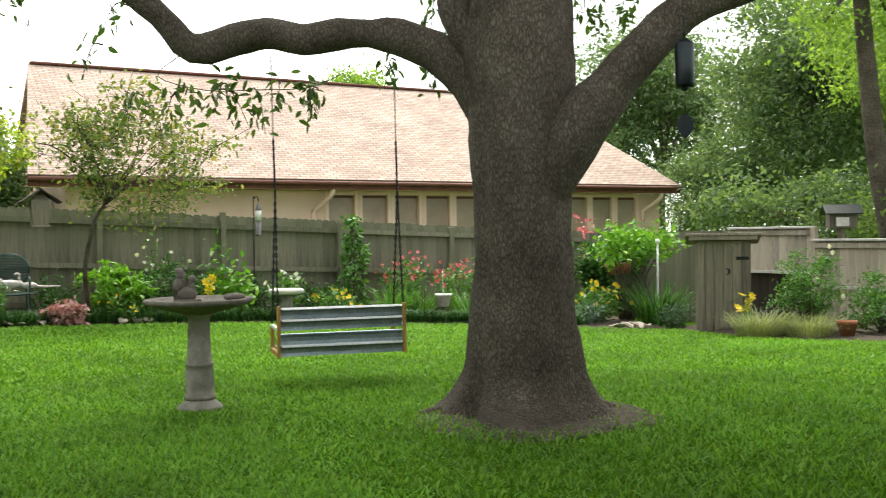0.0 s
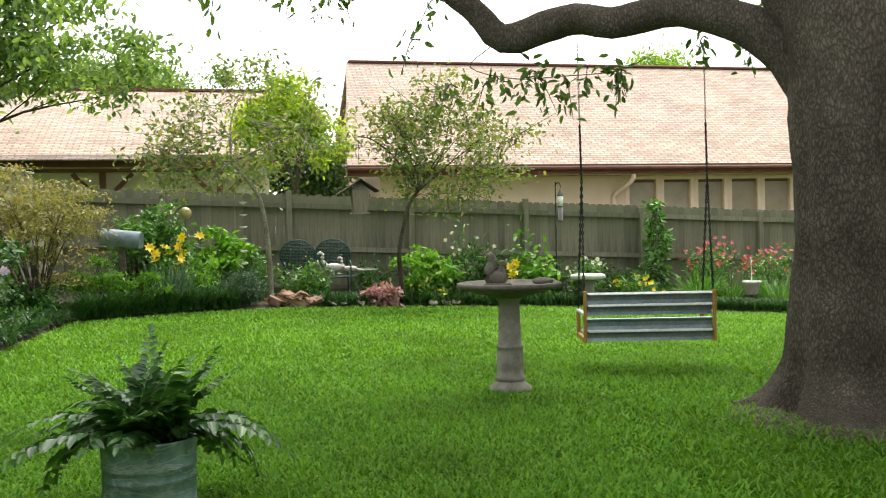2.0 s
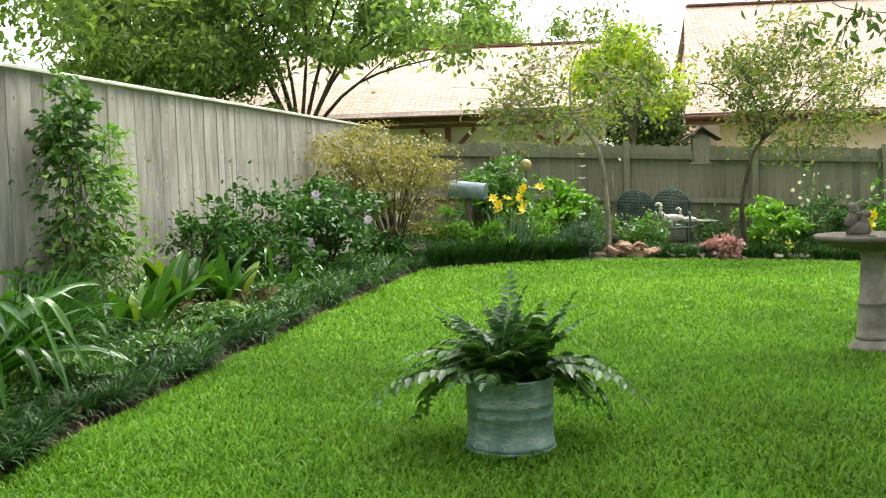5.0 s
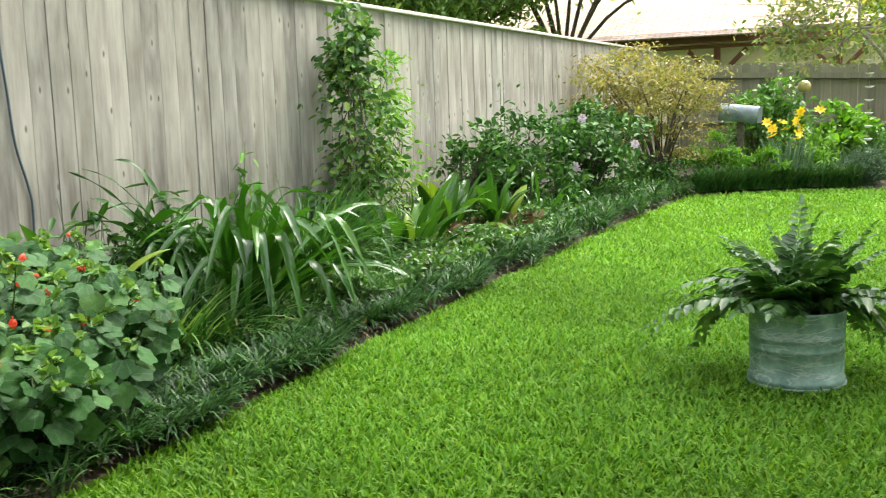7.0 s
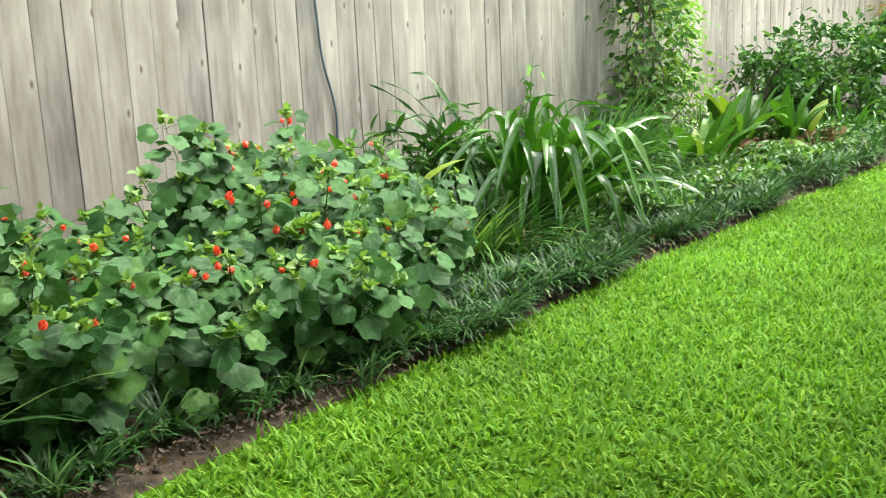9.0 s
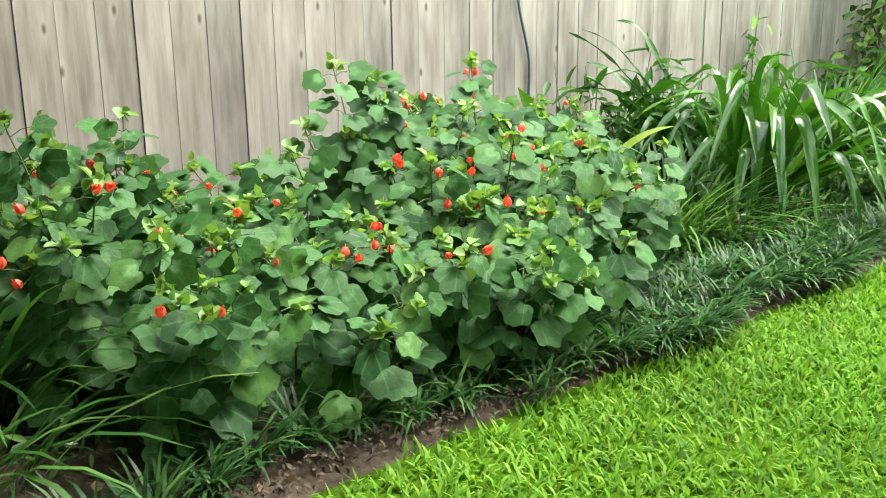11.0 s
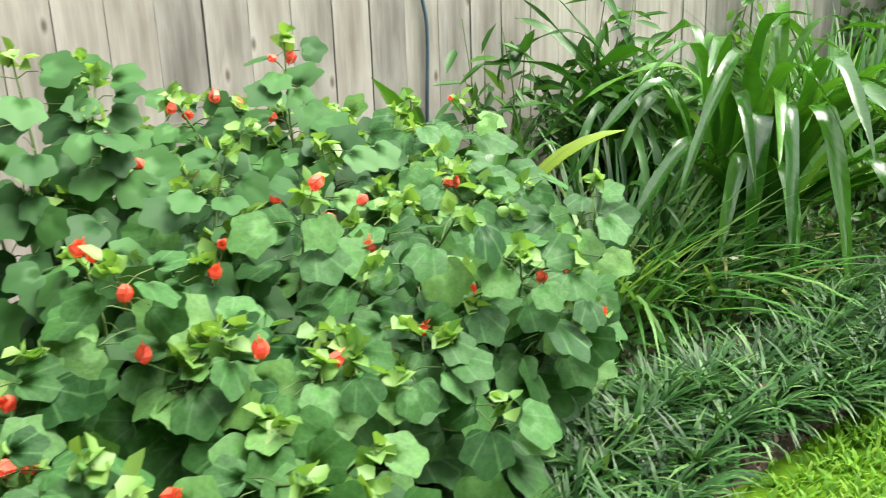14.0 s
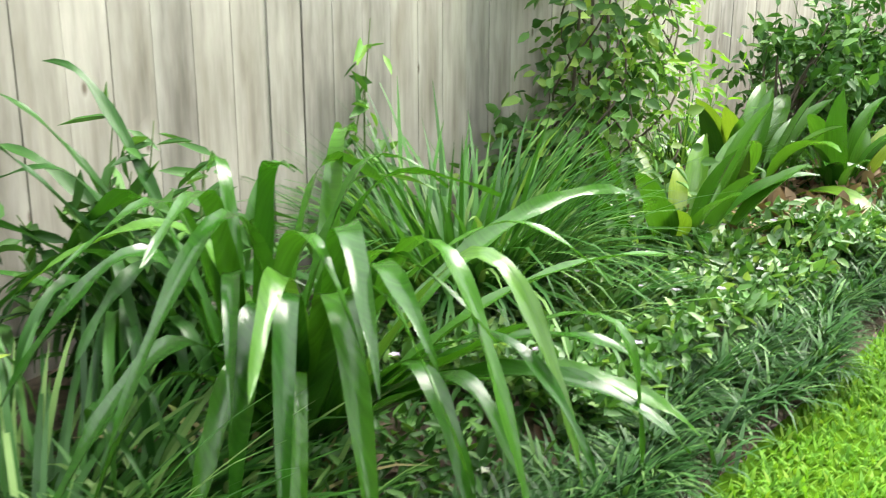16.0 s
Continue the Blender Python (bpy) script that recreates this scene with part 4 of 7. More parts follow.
    # low sprays of leaves that hang about the level limb
    def spray(start, end, k, sd):
        g = np.random.default_rng(sd)
        a_, b_ = near(start), near(end)
        ln_ = smooth_line([a_, (a_ + b_) / 2 + (0, 0, 0.12), b_], 8)
        s = tube(Shape(), ln_, np.linspace(0.007, 0.0025, len(ln_)), 5)
        tw = part("twig", s, M_TWIG, t)
        k = int(k * 1.4)
        u = g.uniform(0.25, 1.0, k)
        p_ = np.array([ln_[int(x * (len(ln_) - 1))] for x in u]) + g.normal(0, 0.05, (k, 3))
        lf = Shape()
        l_ = g.uniform(0.07, 0.12, k)
        leaves(lf, p_, unit(g.normal(0, 0.7, (k, 3)) + (0, 0, -0.75)), unit(g.normal(0, 1, (k, 3))), l_, l_ * 0.42)
        part("leaf_spray", lf, M_OAKL, tw, kind="stuff")
    LOW = [(1.9, 8.05, 2.5, 1.75, 8.1, 2.28, 10), (2.2, 8.0, 2.55, 2.05, 8.05, 2.25, 14), (2.1, 8.0, 2.5, 2.35, 8.0, 2.42, 12), (2.6, 8.0, 2.62, 2.45, 8.0, 2.38, 16), (2.5, 8.1, 2.6, 2.75, 8.0, 2.30, 26),
           (2.8, 8.0, 2.62, 2.88, 7.95, 2.22, 20), (3.0, 7.9, 2.65, 2.98, 7.9, 2.42, 12), (3.3, 7.8, 2.62, 3.2, 7.8, 2.33, 24), (3.15, 7.85, 2.65, 3.3, 7.8, 2.4, 14), (3.9, 7.5, 2.85, 3.8, 7.55, 2.6, 16),
           (4.1, 7.35, 2.8, 4.2, 7.3, 2.5, 14), (1.6, 8.1, 2.9, 1.45, 8.2, 2.62, 9), (1.8, 8.0, 3.2, 1.6, 8.2, 3.0, 8)]
    for i_, (ax, ay, az, bx, by, bz, k_) in enumerate(LOW):
        spray((ax, ay, az), (bx, by, bz), k_, 40 + i_)
    # thin twig line from which the low sprays hang
    part("twig", tube(Shape(), smooth_line(near([(2.15, 7.9, 2.82), (2.0, 8.0, 2.66), (2.4, 8.05, 2.58), (2.8, 8.0, 2.60), (3.25, 7.85, 2.63), (3.5, 7.7, 2.75)]), 24), 0.004, 5), M_TWIG, t)
    rng = np.random.default_rng(3)
    for i_ in range(26):
        x = rng.uniform(-0.5, 1.6)
        y = 9.2 - 0.25 * x + rng.normal(0, 0.3)
        z = 3.28 + rng.uniform(-0.12, 0.45)
        spray((x, y, z + 0.3), (x + rng.normal(0, 0.12), y, z), int(rng.integers(5, 13)), 200 + i_)
    for i_ in range(30):
        an, ra = rng.uniform(-0.5, 0.9), rng.uniform(8.6, 10.5)
        brg = radians(33 + 9 * an)
        spray((ra * math.sin(brg), ra * math.cos(brg), 3.5 + rng.uniform(-0.1, 0.6)), (ra * math.sin(brg) + rng.normal(0, 0.1), ra * math.cos(brg), 3.3 + rng.uniform(-0.3, 0.5)), 16, 300 + i_)


oak()

# trees beyond the fences
clump_tree(1, (-5.4, 19.4), (-5.0, 18.9, 2.3), 0.11, (-4.6, 18.2, 4.8), (3.5, 2.0, 2.7), 95, 14500, 0.15, M_TREEL, "leafy tree with thin dark limbs beyond the grey fence", spread=0.29, limbs=12, bark=M_BARK, low=2.3, squash=0.45)
clump_tree(2, (-9.5, 14.0), (-9.3, 14.0, 3.0), 0.22, (-8.6, 13.5, 5.0), (3.4, 3.4, 2.5), 50, 12000, 0.16, M_TREE, "broad green tree beyond the grey fence", spread=0.4)
clump_tree(3, (-8.0, 21.0), (-8.0, 20.8, 3.2), 0.2, (-8.0, 20.5, 5.4), (3.5, 2.6, 2.8), 36, 12000, 0.2, M_TREE, "tall green tree behind the patio house fence", spread=0.42)
clump_tree(4, (-11.5, 8.5), (-11.3, 8.5, 3.0), 0.25, (-10.5, 9.0, 5.5), (3.5, 3.5, 2.6), 34, 10000, 0.2, M_TREE, "tall green tree with thick limbs beyond the grey fence", spread=0.42)
clump_tree(5, (1.5, 19.6), (1.45, 19.5, 2.2), 0.07, (1.25, 19.3, 3.2), (1.2, 0.9, 1.1), 64, 7000, 0.11, M_LIME, "bright yellow-green young tree between the houses", spread=0.3, squash=0.9)
clump_tree(6, (2.2, 33.0), (2.2, 33.0, 4.0), 0.2, (1.6, 33.0, 4.9), (1.6, 1.2, 1.0), 26, 9000, 0.15, M_TREE, "round green tree far behind the houses", spread=0.5)
clump_tree(7, (-2.4, 34.0), (-2.4, 34.0, 4.0), 0.2, (-2.2, 34.0, 5.9), (2.9, 1.5, 1.2), 34, 12000, 0.15, M_TREE, "round green tree far behind the houses", spread=0.5)
clump_tree(8, (16.8, 36.0), (16.8, 36.0, 4.0), 0.25, (16.8, 36.0, 6.7), (2.2, 2.0, 1.1), 26, 5000, 0.16, M_TREEB, "light green tree behind the long roof", spread=0.45)
clump_tree(9, (28.5, 31.0), (28.5, 31.0, 4.0), 0.25, (28.5, 31.0, 5.2), (4.6, 2.6, 5.4), 90, 30000, 0.18, M_TREED, "large leafy tree beside the long house", spread=0.36)
clump_tree(10, (25.5, 21.0), (25.5, 21.0, 3.5), 0.3, (25.5, 21.0, 4.9), (3.4, 3.6, 4.9), 90, 34000, 0.16, M_TREED, "dense dark green tree beyond the garden", spread=0.34)
clump_tree(11, (17.35, 12.0), (16.78, 12.62, 6.0), 0.25, (18.3, 12.2, 6.4), (3.2, 2.8, 3.2), 70, 15000, 0.13, M_TREEB, "tall light green tree with a leaning dark trunk", spread=0.32, bark=M_BARK, low=2.6)
clump_tree(18, (36.0, 24.0), (36.0, 24.0, 4.0), 0.3, (36.0, 24.0, 4.2), (6.5, 9.0, 5.0), 110, 30000, 0.24, M_TREED, "broad belt of far green trees", spread=0.3, low=0.0)
clump_tree(12, (22.5, 15.5), (22.4, 15.5, 3.5), 0.09, (23.6, 15.0, 5.2), (3.2, 2.8, 3.6), 60, 24000, 0.13, M_TREEB, "light green tree beyond the board fence", spread=0.34, low=1.2)
clump_tree(13, (27.0, 13.0), (27.0, 13.0, 3.5), 0.25, (27.0, 13.0, 5.0), (4.2, 4.5, 4.4), 60, 26000, 0.16, M_TREEB, "large green tree beyond the board fence", spread=0.38, low=0.8)
clump_tree(14, (23.4, 23.0), (23.4, 23.0, 1.5), 0.12, (23.6, 22.8, 2.2), (2.1, 1.7, 2.4), 60, 18000, 0.12, M_TREED, "dense grey-green bush beside the long house", spread=0.36, low=0.2)

clump_tree(15, (2.4, 25.5), (2.4, 25.5, 1.2), 0.08, (1.9, 25.3, 2.3), (1.3, 1.2, 1.8), 40, 9500, 0.15, M_TREED, "dense green hedge between the two houses", spread=0.45, low=0.1)
clump_tree(19, (-7.4, 17.6), (-7.3, 17.5, 1.6), 0.12, (-6.9, 17.3, 3.1), (2.3, 1.5, 1.5), 60, 12000, 0.12, M_TREEL, "dense leafy tree close behind the grey fence", spread=0.36, low=1.6)
clump_tree(16, (18.6, 15.0), (18.6, 15.0, 1.0), 0.08, (18.4, 15.2, 1.5), (3.0, 2.0, 1.3), 40, 9000, 0.13, M_TREED, "dense green hedge behind the board fence", spread=0.34, low=0.0)
clump_tree(17, (19.0, 10.5), (19.0, 10.5, 1.0), 0.08, (18.6, 11.0, 1.6), (2.6, 3.0, 1.4), 40, 9000, 0.13, M_TREE, "light green hedge behind the board fence", spread=0.34, low=0.0)


def crape(seed, base, line, rad, cen, n, label, leaf=0.088):
    rng = np.random.default_rng(seed)
    t = thing("crape_myrtle", base, label, "tree")
    s = tube(Shape(), smooth_line(line, 16), np.linspace(rad, rad * 0.55, 17)[: len(smooth_line(line, 16))], 8)
    top = np.asarray(line[-1], float)
    cen = np.asarray(cen, float)
    # clumps that would hide the feeder from the eye are left out
    cen = cen[~((np.abs(cen[:, 0] - 2.12) < 0.5) & (cen[:, 2] < 2.5))]
    mids = []
    for i, c in enumerate(cen):
        # a third are limbs from the fork, the rest branch off the nearest of them
        start = top if i % 9 == 0 or not mids else mids[int(np.argmin([np.linalg.norm(c - q_) for q_ in mids]))]
        m1 = (start + c) / 2 + rng.normal(0, 0.08, 3)
        mids.append(m1)
        p = smooth_line([start, m1, c], 8)
        tube(s, p, np.linspace(rad * (0.4 if i % 9 == 0 else 0.14), rad * 0.06, len(p)), 5)
        for _ in range(3):
            e = c + rng.normal(0, 0.25, 3)
            tube(s, [m1 * 0.4 + c * 0.6, e], (rad * 0.14, rad * 0.05), 4)
    if base[0] > 2:
        # the branch that carries the feeder
        tube(s, smooth_line([top, (2.75, 15.7, 2.45), (2.35, 15.55, 2.74), (2.05, 15.48, 2.8)], 14), np.linspace(0.018, 0.007, 15), 6)
    part("trunk", s, M_BARK if base[0] > 2 else M_BARKP, t)
    who = rng.integers(0, len(cen), n)
    p = cen[who] + rng.normal(0, 0.19, (n, 3)) * (1.15, 1, 0.7)
    l_ = leaf * rng.uniform(0.6, 1.3, n)
    f = leaves(Shape(), p, unit(rng.normal(0, 1, (n, 3)) + (0, 0, -0.2)), unit(rng.normal(0, 1, (n, 3)) + (0, 0, 1.3)), l_, l_ * 0.55)
    part("crown", f, M_CRAPE, t, kind="stuff")


rng = np.random.default_rng(21)
ring = lambda c, r, k, g: np.asarray(c) + unit(g.normal(0, 1, (k, 3))) * np.asarray(r) * g.uniform(0.5, 1.05, (k, 1))
crape(31, (0.72, 15.75, 0.18), [(0.72, 15.7, 0.15), (0.70, 15.6, 0.9), (0.62, 15.45, 1.6), (0.5, 15.4, 1.95), (0.15, 15.3, 2.4)], 0.045,
      np.r_[ring((0.3, 15.3, 2.75), (1.55, 0.8, 1.05), 50, rng), ring((-0.6, 15.2, 2.45), (0.7, 0.5, 0.5), 12, rng), ring((0.5, 15.3, 3.7), (0.5, 0.4, 0.4), 6, rng)], 2300, "slender crape myrtle with a bent pale trunk and airy crown")
crape(32, (2.95, 16.35, 0.1), [(2.95, 16.3, 0.05), (2.86, 16.1, 0.6), (2.82, 15.9, 1.0), (2.95, 15.8, 1.65), (3.1, 15.8, 1.9)], 0.045,
      np.r_[ring((3.55, 15.8, 2.55), (1.75, 0.9, 0.95), 56, rng), ring((2.9, 15.8, 2.9), (0.7, 0.6, 0.6), 14, rng), ring((3.4, 15.8, 3.5), (0.5, 0.4, 0.3), 6, rng)], 4300, "crape myrtle with a dark slender trunk and reddening leaves")

# ---- bird bath ----
def bird_bath():
    c = (2.17, 7.56, float(gz(2.17, 7.56)))
    b = thing("bird_bath", c, "weathered cast-stone bird bath on a fluted pedestal in the lawn", "bird bath")
    x, y, z = c
    K = 0.925
    low = lambda prof: [(r, h * K) for r, h in prof]
    part("base", lathe(Shape(), c, low([(0.0, 0.0), (0.172, 0.0), (0.172, 0.02), (0.165, 0.035), (0.125, 0.07), (0.115, 0.085), (0, 0.085)]), 28), M_STONE, b, "pale stone foot")
    ped = [(0, 0.085), (0.112, 0.085), (0.122, 0.1), (0.118, 0.125), (0.105, 0.13), (0.108, 0.2), (0.107, 0.31), (0.10, 0.36), (0.106, 0.365), (0.112, 0.38), (0.106, 0.395), (0.094, 0.40), (0.088, 0.55), (0.084, 0.70), (0.084, 0.765), (0.10, 0.785), (0.115, 0.80), (0, 0.80)]
    s = lathe(Shape(), c, low(ped), 36)
    v = s.v[0]
    d = v - c
    a = np.arctan2(d[:, 1], d[:, 0])
    flute = (d[:, 2] > 0.13) & (d[:, 2] < 0.32)
    v[:, :2] -= (unit(d[:, :2]) * (0.006 * (np.cos(a * 9) > 0.2) * flute)[:, None])
    part("pedestal", s, M_STONE, b)
    bowl = [(0, 0.80), (0.11, 0.80), (0.16, 0.815), (0.27, 0.845), (0.36, 0.872), (0.405, 0.888), (0.418, 0.905), (0.415, 0.925), (0.395, 0.932), (0.365, 0.92), (0.28, 0.9), (0.1, 0.885), (0, 0.885)]
    part("bowl", lathe(Shape(), c, low(bowl), 48, wob=0.012, seed=1), M_STONED, b, "wide shallow dark stone bowl")
    # a small stone squirrel with a raised tail
    f = Shape()
    zb = z + 0.822
    lathe(f, (x - 0.09, y + 0.02, zb), [(0, 0), (0.11, 0), (0.115, 0.02), (0.1, 0.035), (0, 0.04)], 18, 0.75, wob=0.06, seed=2)
    ball(f, (x - 0.085, y + 0.02, zb + 0.075), 0.075, 14, 10, (1.1, 0.8, 0.9))
    ball(f, (x - 0.06, y + 0.02, zb + 0.125), 0.05, 12, 8, (0.85, 0.8, 1.15))
    ball(f, (x - 0.045, y + 0.02, zb + 0.185), 0.034, 12, 8, (1.2, 0.85, 0.95))
    tube(f, smooth_line([(x - 0.15, y + 0.02, zb + 0.03), (x - 0.165, y + 0.02, zb + 0.11), (x - 0.125, y + 0.02, zb + 0.19), (x - 0.14, y + 0.02, zb + 0.245), (x - 0.17, y + 0.02, zb + 0.255)], 14), np.interp(np.linspace(0, 1, 15), [0, 0.4, 0.8, 1], [0.025, 0.045, 0.036, 0.012]), 9)
    solo("garden_statue", f, M_STONED, "small brown cast-stone garden statue on the bird bath", "statue")
    p = Shape()
    ball(p, (x + 0.27, y - 0.05, z + 0.865), 0.075, 12, 8, (1.2, 0.9, 0.42))
    solo("bath_stone", p, M_STONED, "smooth dark stone lying in the bird bath", "stone")


bird_bath()

# ---- porch swing ----
def swing():
    a, b = np.array((3.155, 8.475)), np.array((4.30, 8.20))
    m = (a + b) / 2
    u = unit(b - a)
    w = np.array((-u[1], u[0]))  # away from the eye: the front of the seat
    yaw = math.degrees(math.atan2(u[1], u[0]))
    g = float(gz(*m))
    t = thing("porch_swing", (*m, g + 0.27), "hanging bench swing of corrugated tin on a varnished wood frame", "porch swing")
    half = np.linalg.norm(b - a) / 2
    P = lambda su, sw, z: np.array((*(m + u * su + w * sw), z))
    # back panel: four bent tin strips between the end posts
    for k in range(4):
        z0 = 0.272 + k * 0.106 + (0.022 if k > 1 else 0.0)
        prof = [(0.0, z0), (0.014, z0 + 0.03), (0.014, z0 + 0.066), (-0.004, z0 + 0.083), (-0.018, z0 + 0.090), (-0.018, z0 + 0.098), (0.0, z0 + 0.102)]
        v, q = [], []
        for o, z in prof:
            v += [P(-half + 0.02, o - 0.02 + 0.06 * (z - 0.28), z), P(half - 0.02, o - 0.02 + 0.06 * (z - 0.28), z)]
        for o, z in prof:
            v += [P(-half + 0.02, o - 0.014 + 0.06 * (z - 0.28), z), P(half - 0.02, o - 0.014 + 0.06 * (z - 0.28), z)]
        n_ = len(prof)
        for i in range(n_ - 1):
            q += [(2 * i, 2 * i + 1, 2 * i + 3, 2 * i + 2), (2 * n_ + 2 * i + 2, 2 * n_ + 2 * i + 3, 2 * n_ + 2 * i + 1, 2 * n_ + 2 * i)]
        part("back_panel", Shape().add(np.array(v), q), M_TIN, t, "blue-grey corrugated tin strip", smooth=False)
        if k in (0, 2, 3):
            # tilted towards the eye; the sky light it catches is in its colour
            part("trim", box(Shape(), P(0, -0.046, z0 + 0.094), (2 * half - 0.06, 0.005, 0.026), spin(yaw) @ spin(-48, "X")), M_TINS, t, "tin ridge coloured near-white for the sky light it catches", smooth=False)
    for sgn in (-1, 1):
        part("back_post", box(Shape(), P(sgn * (half - 0.004), -0.02, 0.495), (0.028, 0.05, 0.47), spin(yaw), ch=0.004), M_OAKW, t, "varnished upright", smooth=False)
        part("arm", box(Shape(), P(sgn * (half + 0.0), 0.22, 0.52), (0.035, 0.5, 0.03), spin(yaw), ch=0.005), M_TINS, t, "pale metal-edged armrest", smooth=False)
        part("side_rail", box(Shape(), P(sgn * (half + 0.0), 0.22, 0.29), (0.035, 0.5, 0.05), spin(yaw), ch=0.005), M_OAKW, t, smooth=False)
        part("arm_post", box(Shape(), P(sgn * half, 0.44, 0.40), (0.035, 0.04, 0.24), spin(yaw), ch=0.004), M_OAKW, t, smooth=False)
    for k in range(4):
        part("seat_slat", box(Shape(), P(0, 0.07 + k * 0.115, 0.325), (2 * half - 0.03, 0.068, 0.018), spin(yaw), ch=0.004), M_TIN, t, smooth=False)
    # chains: a doubled lower part with black sleeve links, a single grey chain above
    link = Shape()
    ang = np.linspace(0, 2 * np.pi, 11)
    tube(link, np.stack([0.007 * np.cos(ang), 0 * ang, 0.020 * np.sin(ang)], -1), 0.003, 5, close=False)
    thick = tube(Shape(), np.stack([0.0075 * np.cos(ang), 0 * ang, 0.021 * np.sin(ang)], -1), 0.006, 5, close=False)
    me_d, me_l = thick.mesh("chain_link", M_CHAIN), link.mesh("chain_link", M_CHAINL)
    for sgn in (-1, 1):
        top = P(sgn * half * 0.98 - 0.02, 0.12, 3.0)
        mid = P(sgn * half * 0.98 - 0.01, 0.13, 2.25)
        knot = P(sgn * half * 0.98, 0.14, 1.75)
        ends = [P(sgn * half, 0.0, 0.53), P(sgn * half, 0.44, 0.53)]
        runs = [(knot, e, me_d) for e in ends] + [(mid, knot, me_d), (top, mid, me_l)]
        for p0, p1, me in runs:
            d = Vector(p1 - p0)
            k_ = int(d.length / 0.034)
            q_ = d.to_track_quat("Z", "Y").to_matrix().to_4x4()
            for i in range(k_):
                piece("chain_link", me, Matrix.Translation(Vector(p0) + d * ((i + 0.5) / k_)) @ q_ @ Matrix.Rotation(radians(90 * (i % 2)), 4, "Z"), t)


swing()

# ---- wind bell on the raking limb ----
def wind_bell():
    x, y = 5.29, 5.50
    t = thing("wind_bell", (x, y, 2.85), "black-green cylinder wind bell with leaf-shaped sail hanging from the oak", "wind chime")
    part("hanger", tube(Shape(), [(x, y, 2.96), (x, y, 2.79)], 0.006, 6), M_CHIME, t)
    part("cylinder", lathe(Shape(), (x, y, 0), [(0, 2.80), (0.03, 2.80), (0.062, 2.775), (0.07, 2.76), (0.07, 2.475), (0.064, 2.46), (0.058, 2.475), (0.058, 2.74), (0, 2.75)], 28), M_CHIME, t)
    part("clapper", ball(Shape(), (x, y, 2.455), 0.03, 12, 8), M_CHIME, t)
    part("cord", tube(Shape(), [(x, y, 2.43), (x, y, 2.26)], 0.003, 5), M_CHIME, t)
    a = np.linspace(0, 1, 11)
    wid = 0.058 * np.sin(np.pi * a**0.9) ** 0.8
    zz = 2.27 - 0.18 * a
    v = []
    sd = np.array((0.8, -0.6))
    for off in (-0.004, 0.004):
        for k in range(11):
            for sgn in (-1, 1):
                v.append((x + sd[0] * wid[k] * sgn + 0.6 * off, y + sd[1] * wid[k] * sgn + 0.8 * off, zz[k]))
    q = []
    for k in range(10):
        q += [(2 * k, 2 * k + 1, 2 * k + 3, 2 * k + 2), (22 + 2 * k + 2, 22 + 2 * k + 3, 22 + 2 * k + 1, 22 + 2 * k), (2 * k, 2 * k + 2, 24 + 2 * k, 22 + 2 * k), (2 * k + 1, 23 + 2 * k, 25 + 2 * k, 2 * k + 3)]
    part("sail", Shape().add(np.array(v), q), M_CHIME, t, "leaf-shaped black sail", smooth=False)
    t.location = near((x, y, 2.85))


wind_bell()

# ---- outhouse-shaped garden cupboard ----
def outhouse():
    c = np.array((12.06, 11.72))
    yaw = -44
    z = float(gz(*c)) - 0.02
    R = spin(yaw)
    t = thing("garden_cupboard", (*c, z), "small grey-brown outhouse-shaped board cupboard with a sloping roof", "garden shed")
    P = lambda px, py, pz: np.array((*(c + (R[:2, :2] @ (px, py))), z + pz))
    W, D, H = 0.86, 0.62, 1.5
    n = 6
    for i in range(n):
        bw = W / n
        part("board", box(Shape(), P(-W / 2 + bw * (i + 0.5), -D / 2, H / 2 + 0.02), (bw - 0.008, 0.022, H - 0.04), R, ch=0.003), M_SHED, t, smooth=False)
    for sgn in (-1, 1):
        for i in range(4):
            bw = (D - 0.03) / 4
            part("board", box(Shape(), P(sgn * (W / 2 - 0.012), -D / 2 + 0.02 + bw * (i + 0.5), H / 2 - 0.02), (0.022, bw - 0.006, H - 0.1), R, ch=0.003), M_SHED, t, smooth=False)
    part("back_board", box(Shape(), P(0, D / 2, H / 2 - 0.05), (W, 0.022, H - 0.1), R), M_SHED, t, smooth=False)
    roof = R @ np.array(Matrix.Rotation(radians(-9), 3, "X"))
    part("roof", box(Shape(), P(0, 0.0, H + 0.035), (W + 0.32, D + 0.34, 0.04), roof, ch=0.004), M_SHED, t, "weathered board roof", smooth=False)
    part("eave_board", box(Shape(), P(0, -D / 2 - 0.14, H + 0.05), (W + 0.2, 0.02, 0.07), R, ch=0.003), M_SHED, t, smooth=False)
    # dark crescent sheet for the shade in a moon cut-out, hinges and handle
    s = Shape()
    a = np.linspace(-1.9, 1.9, 9)
    v = []
    for k in a:
        v += [P(0.06 + 0.055 * math.cos(k), -D / 2 - 0.013, H * 0.67 + 0.055 * math.sin(k)), P(0.035 + 0.055 * math.cos(k) * 0.75, -D / 2 - 0.013, H * 0.67 + 0.05 * math.sin(k))]
    part("moon", s.add(np.array(v), [(2 * i, 2 * i + 2, 2 * i + 3, 2 * i + 1) for i in range(8)]), M_CHIME, t, "dark crescent laid on for the shade in a cut-out")
    for hz in (0.25, 1.22):
        part("hinge", box(Shape(), P(0.3, -D / 2 - 0.016, hz), (0.2, 0.012, 0.05), R, ch=0.003), M_CHIME, t, smooth=False)


outhouse()

# ---- tub with fern ----
TUB = np.array((-0.42, 4.88, float(gz(-0.42, 4.88))))


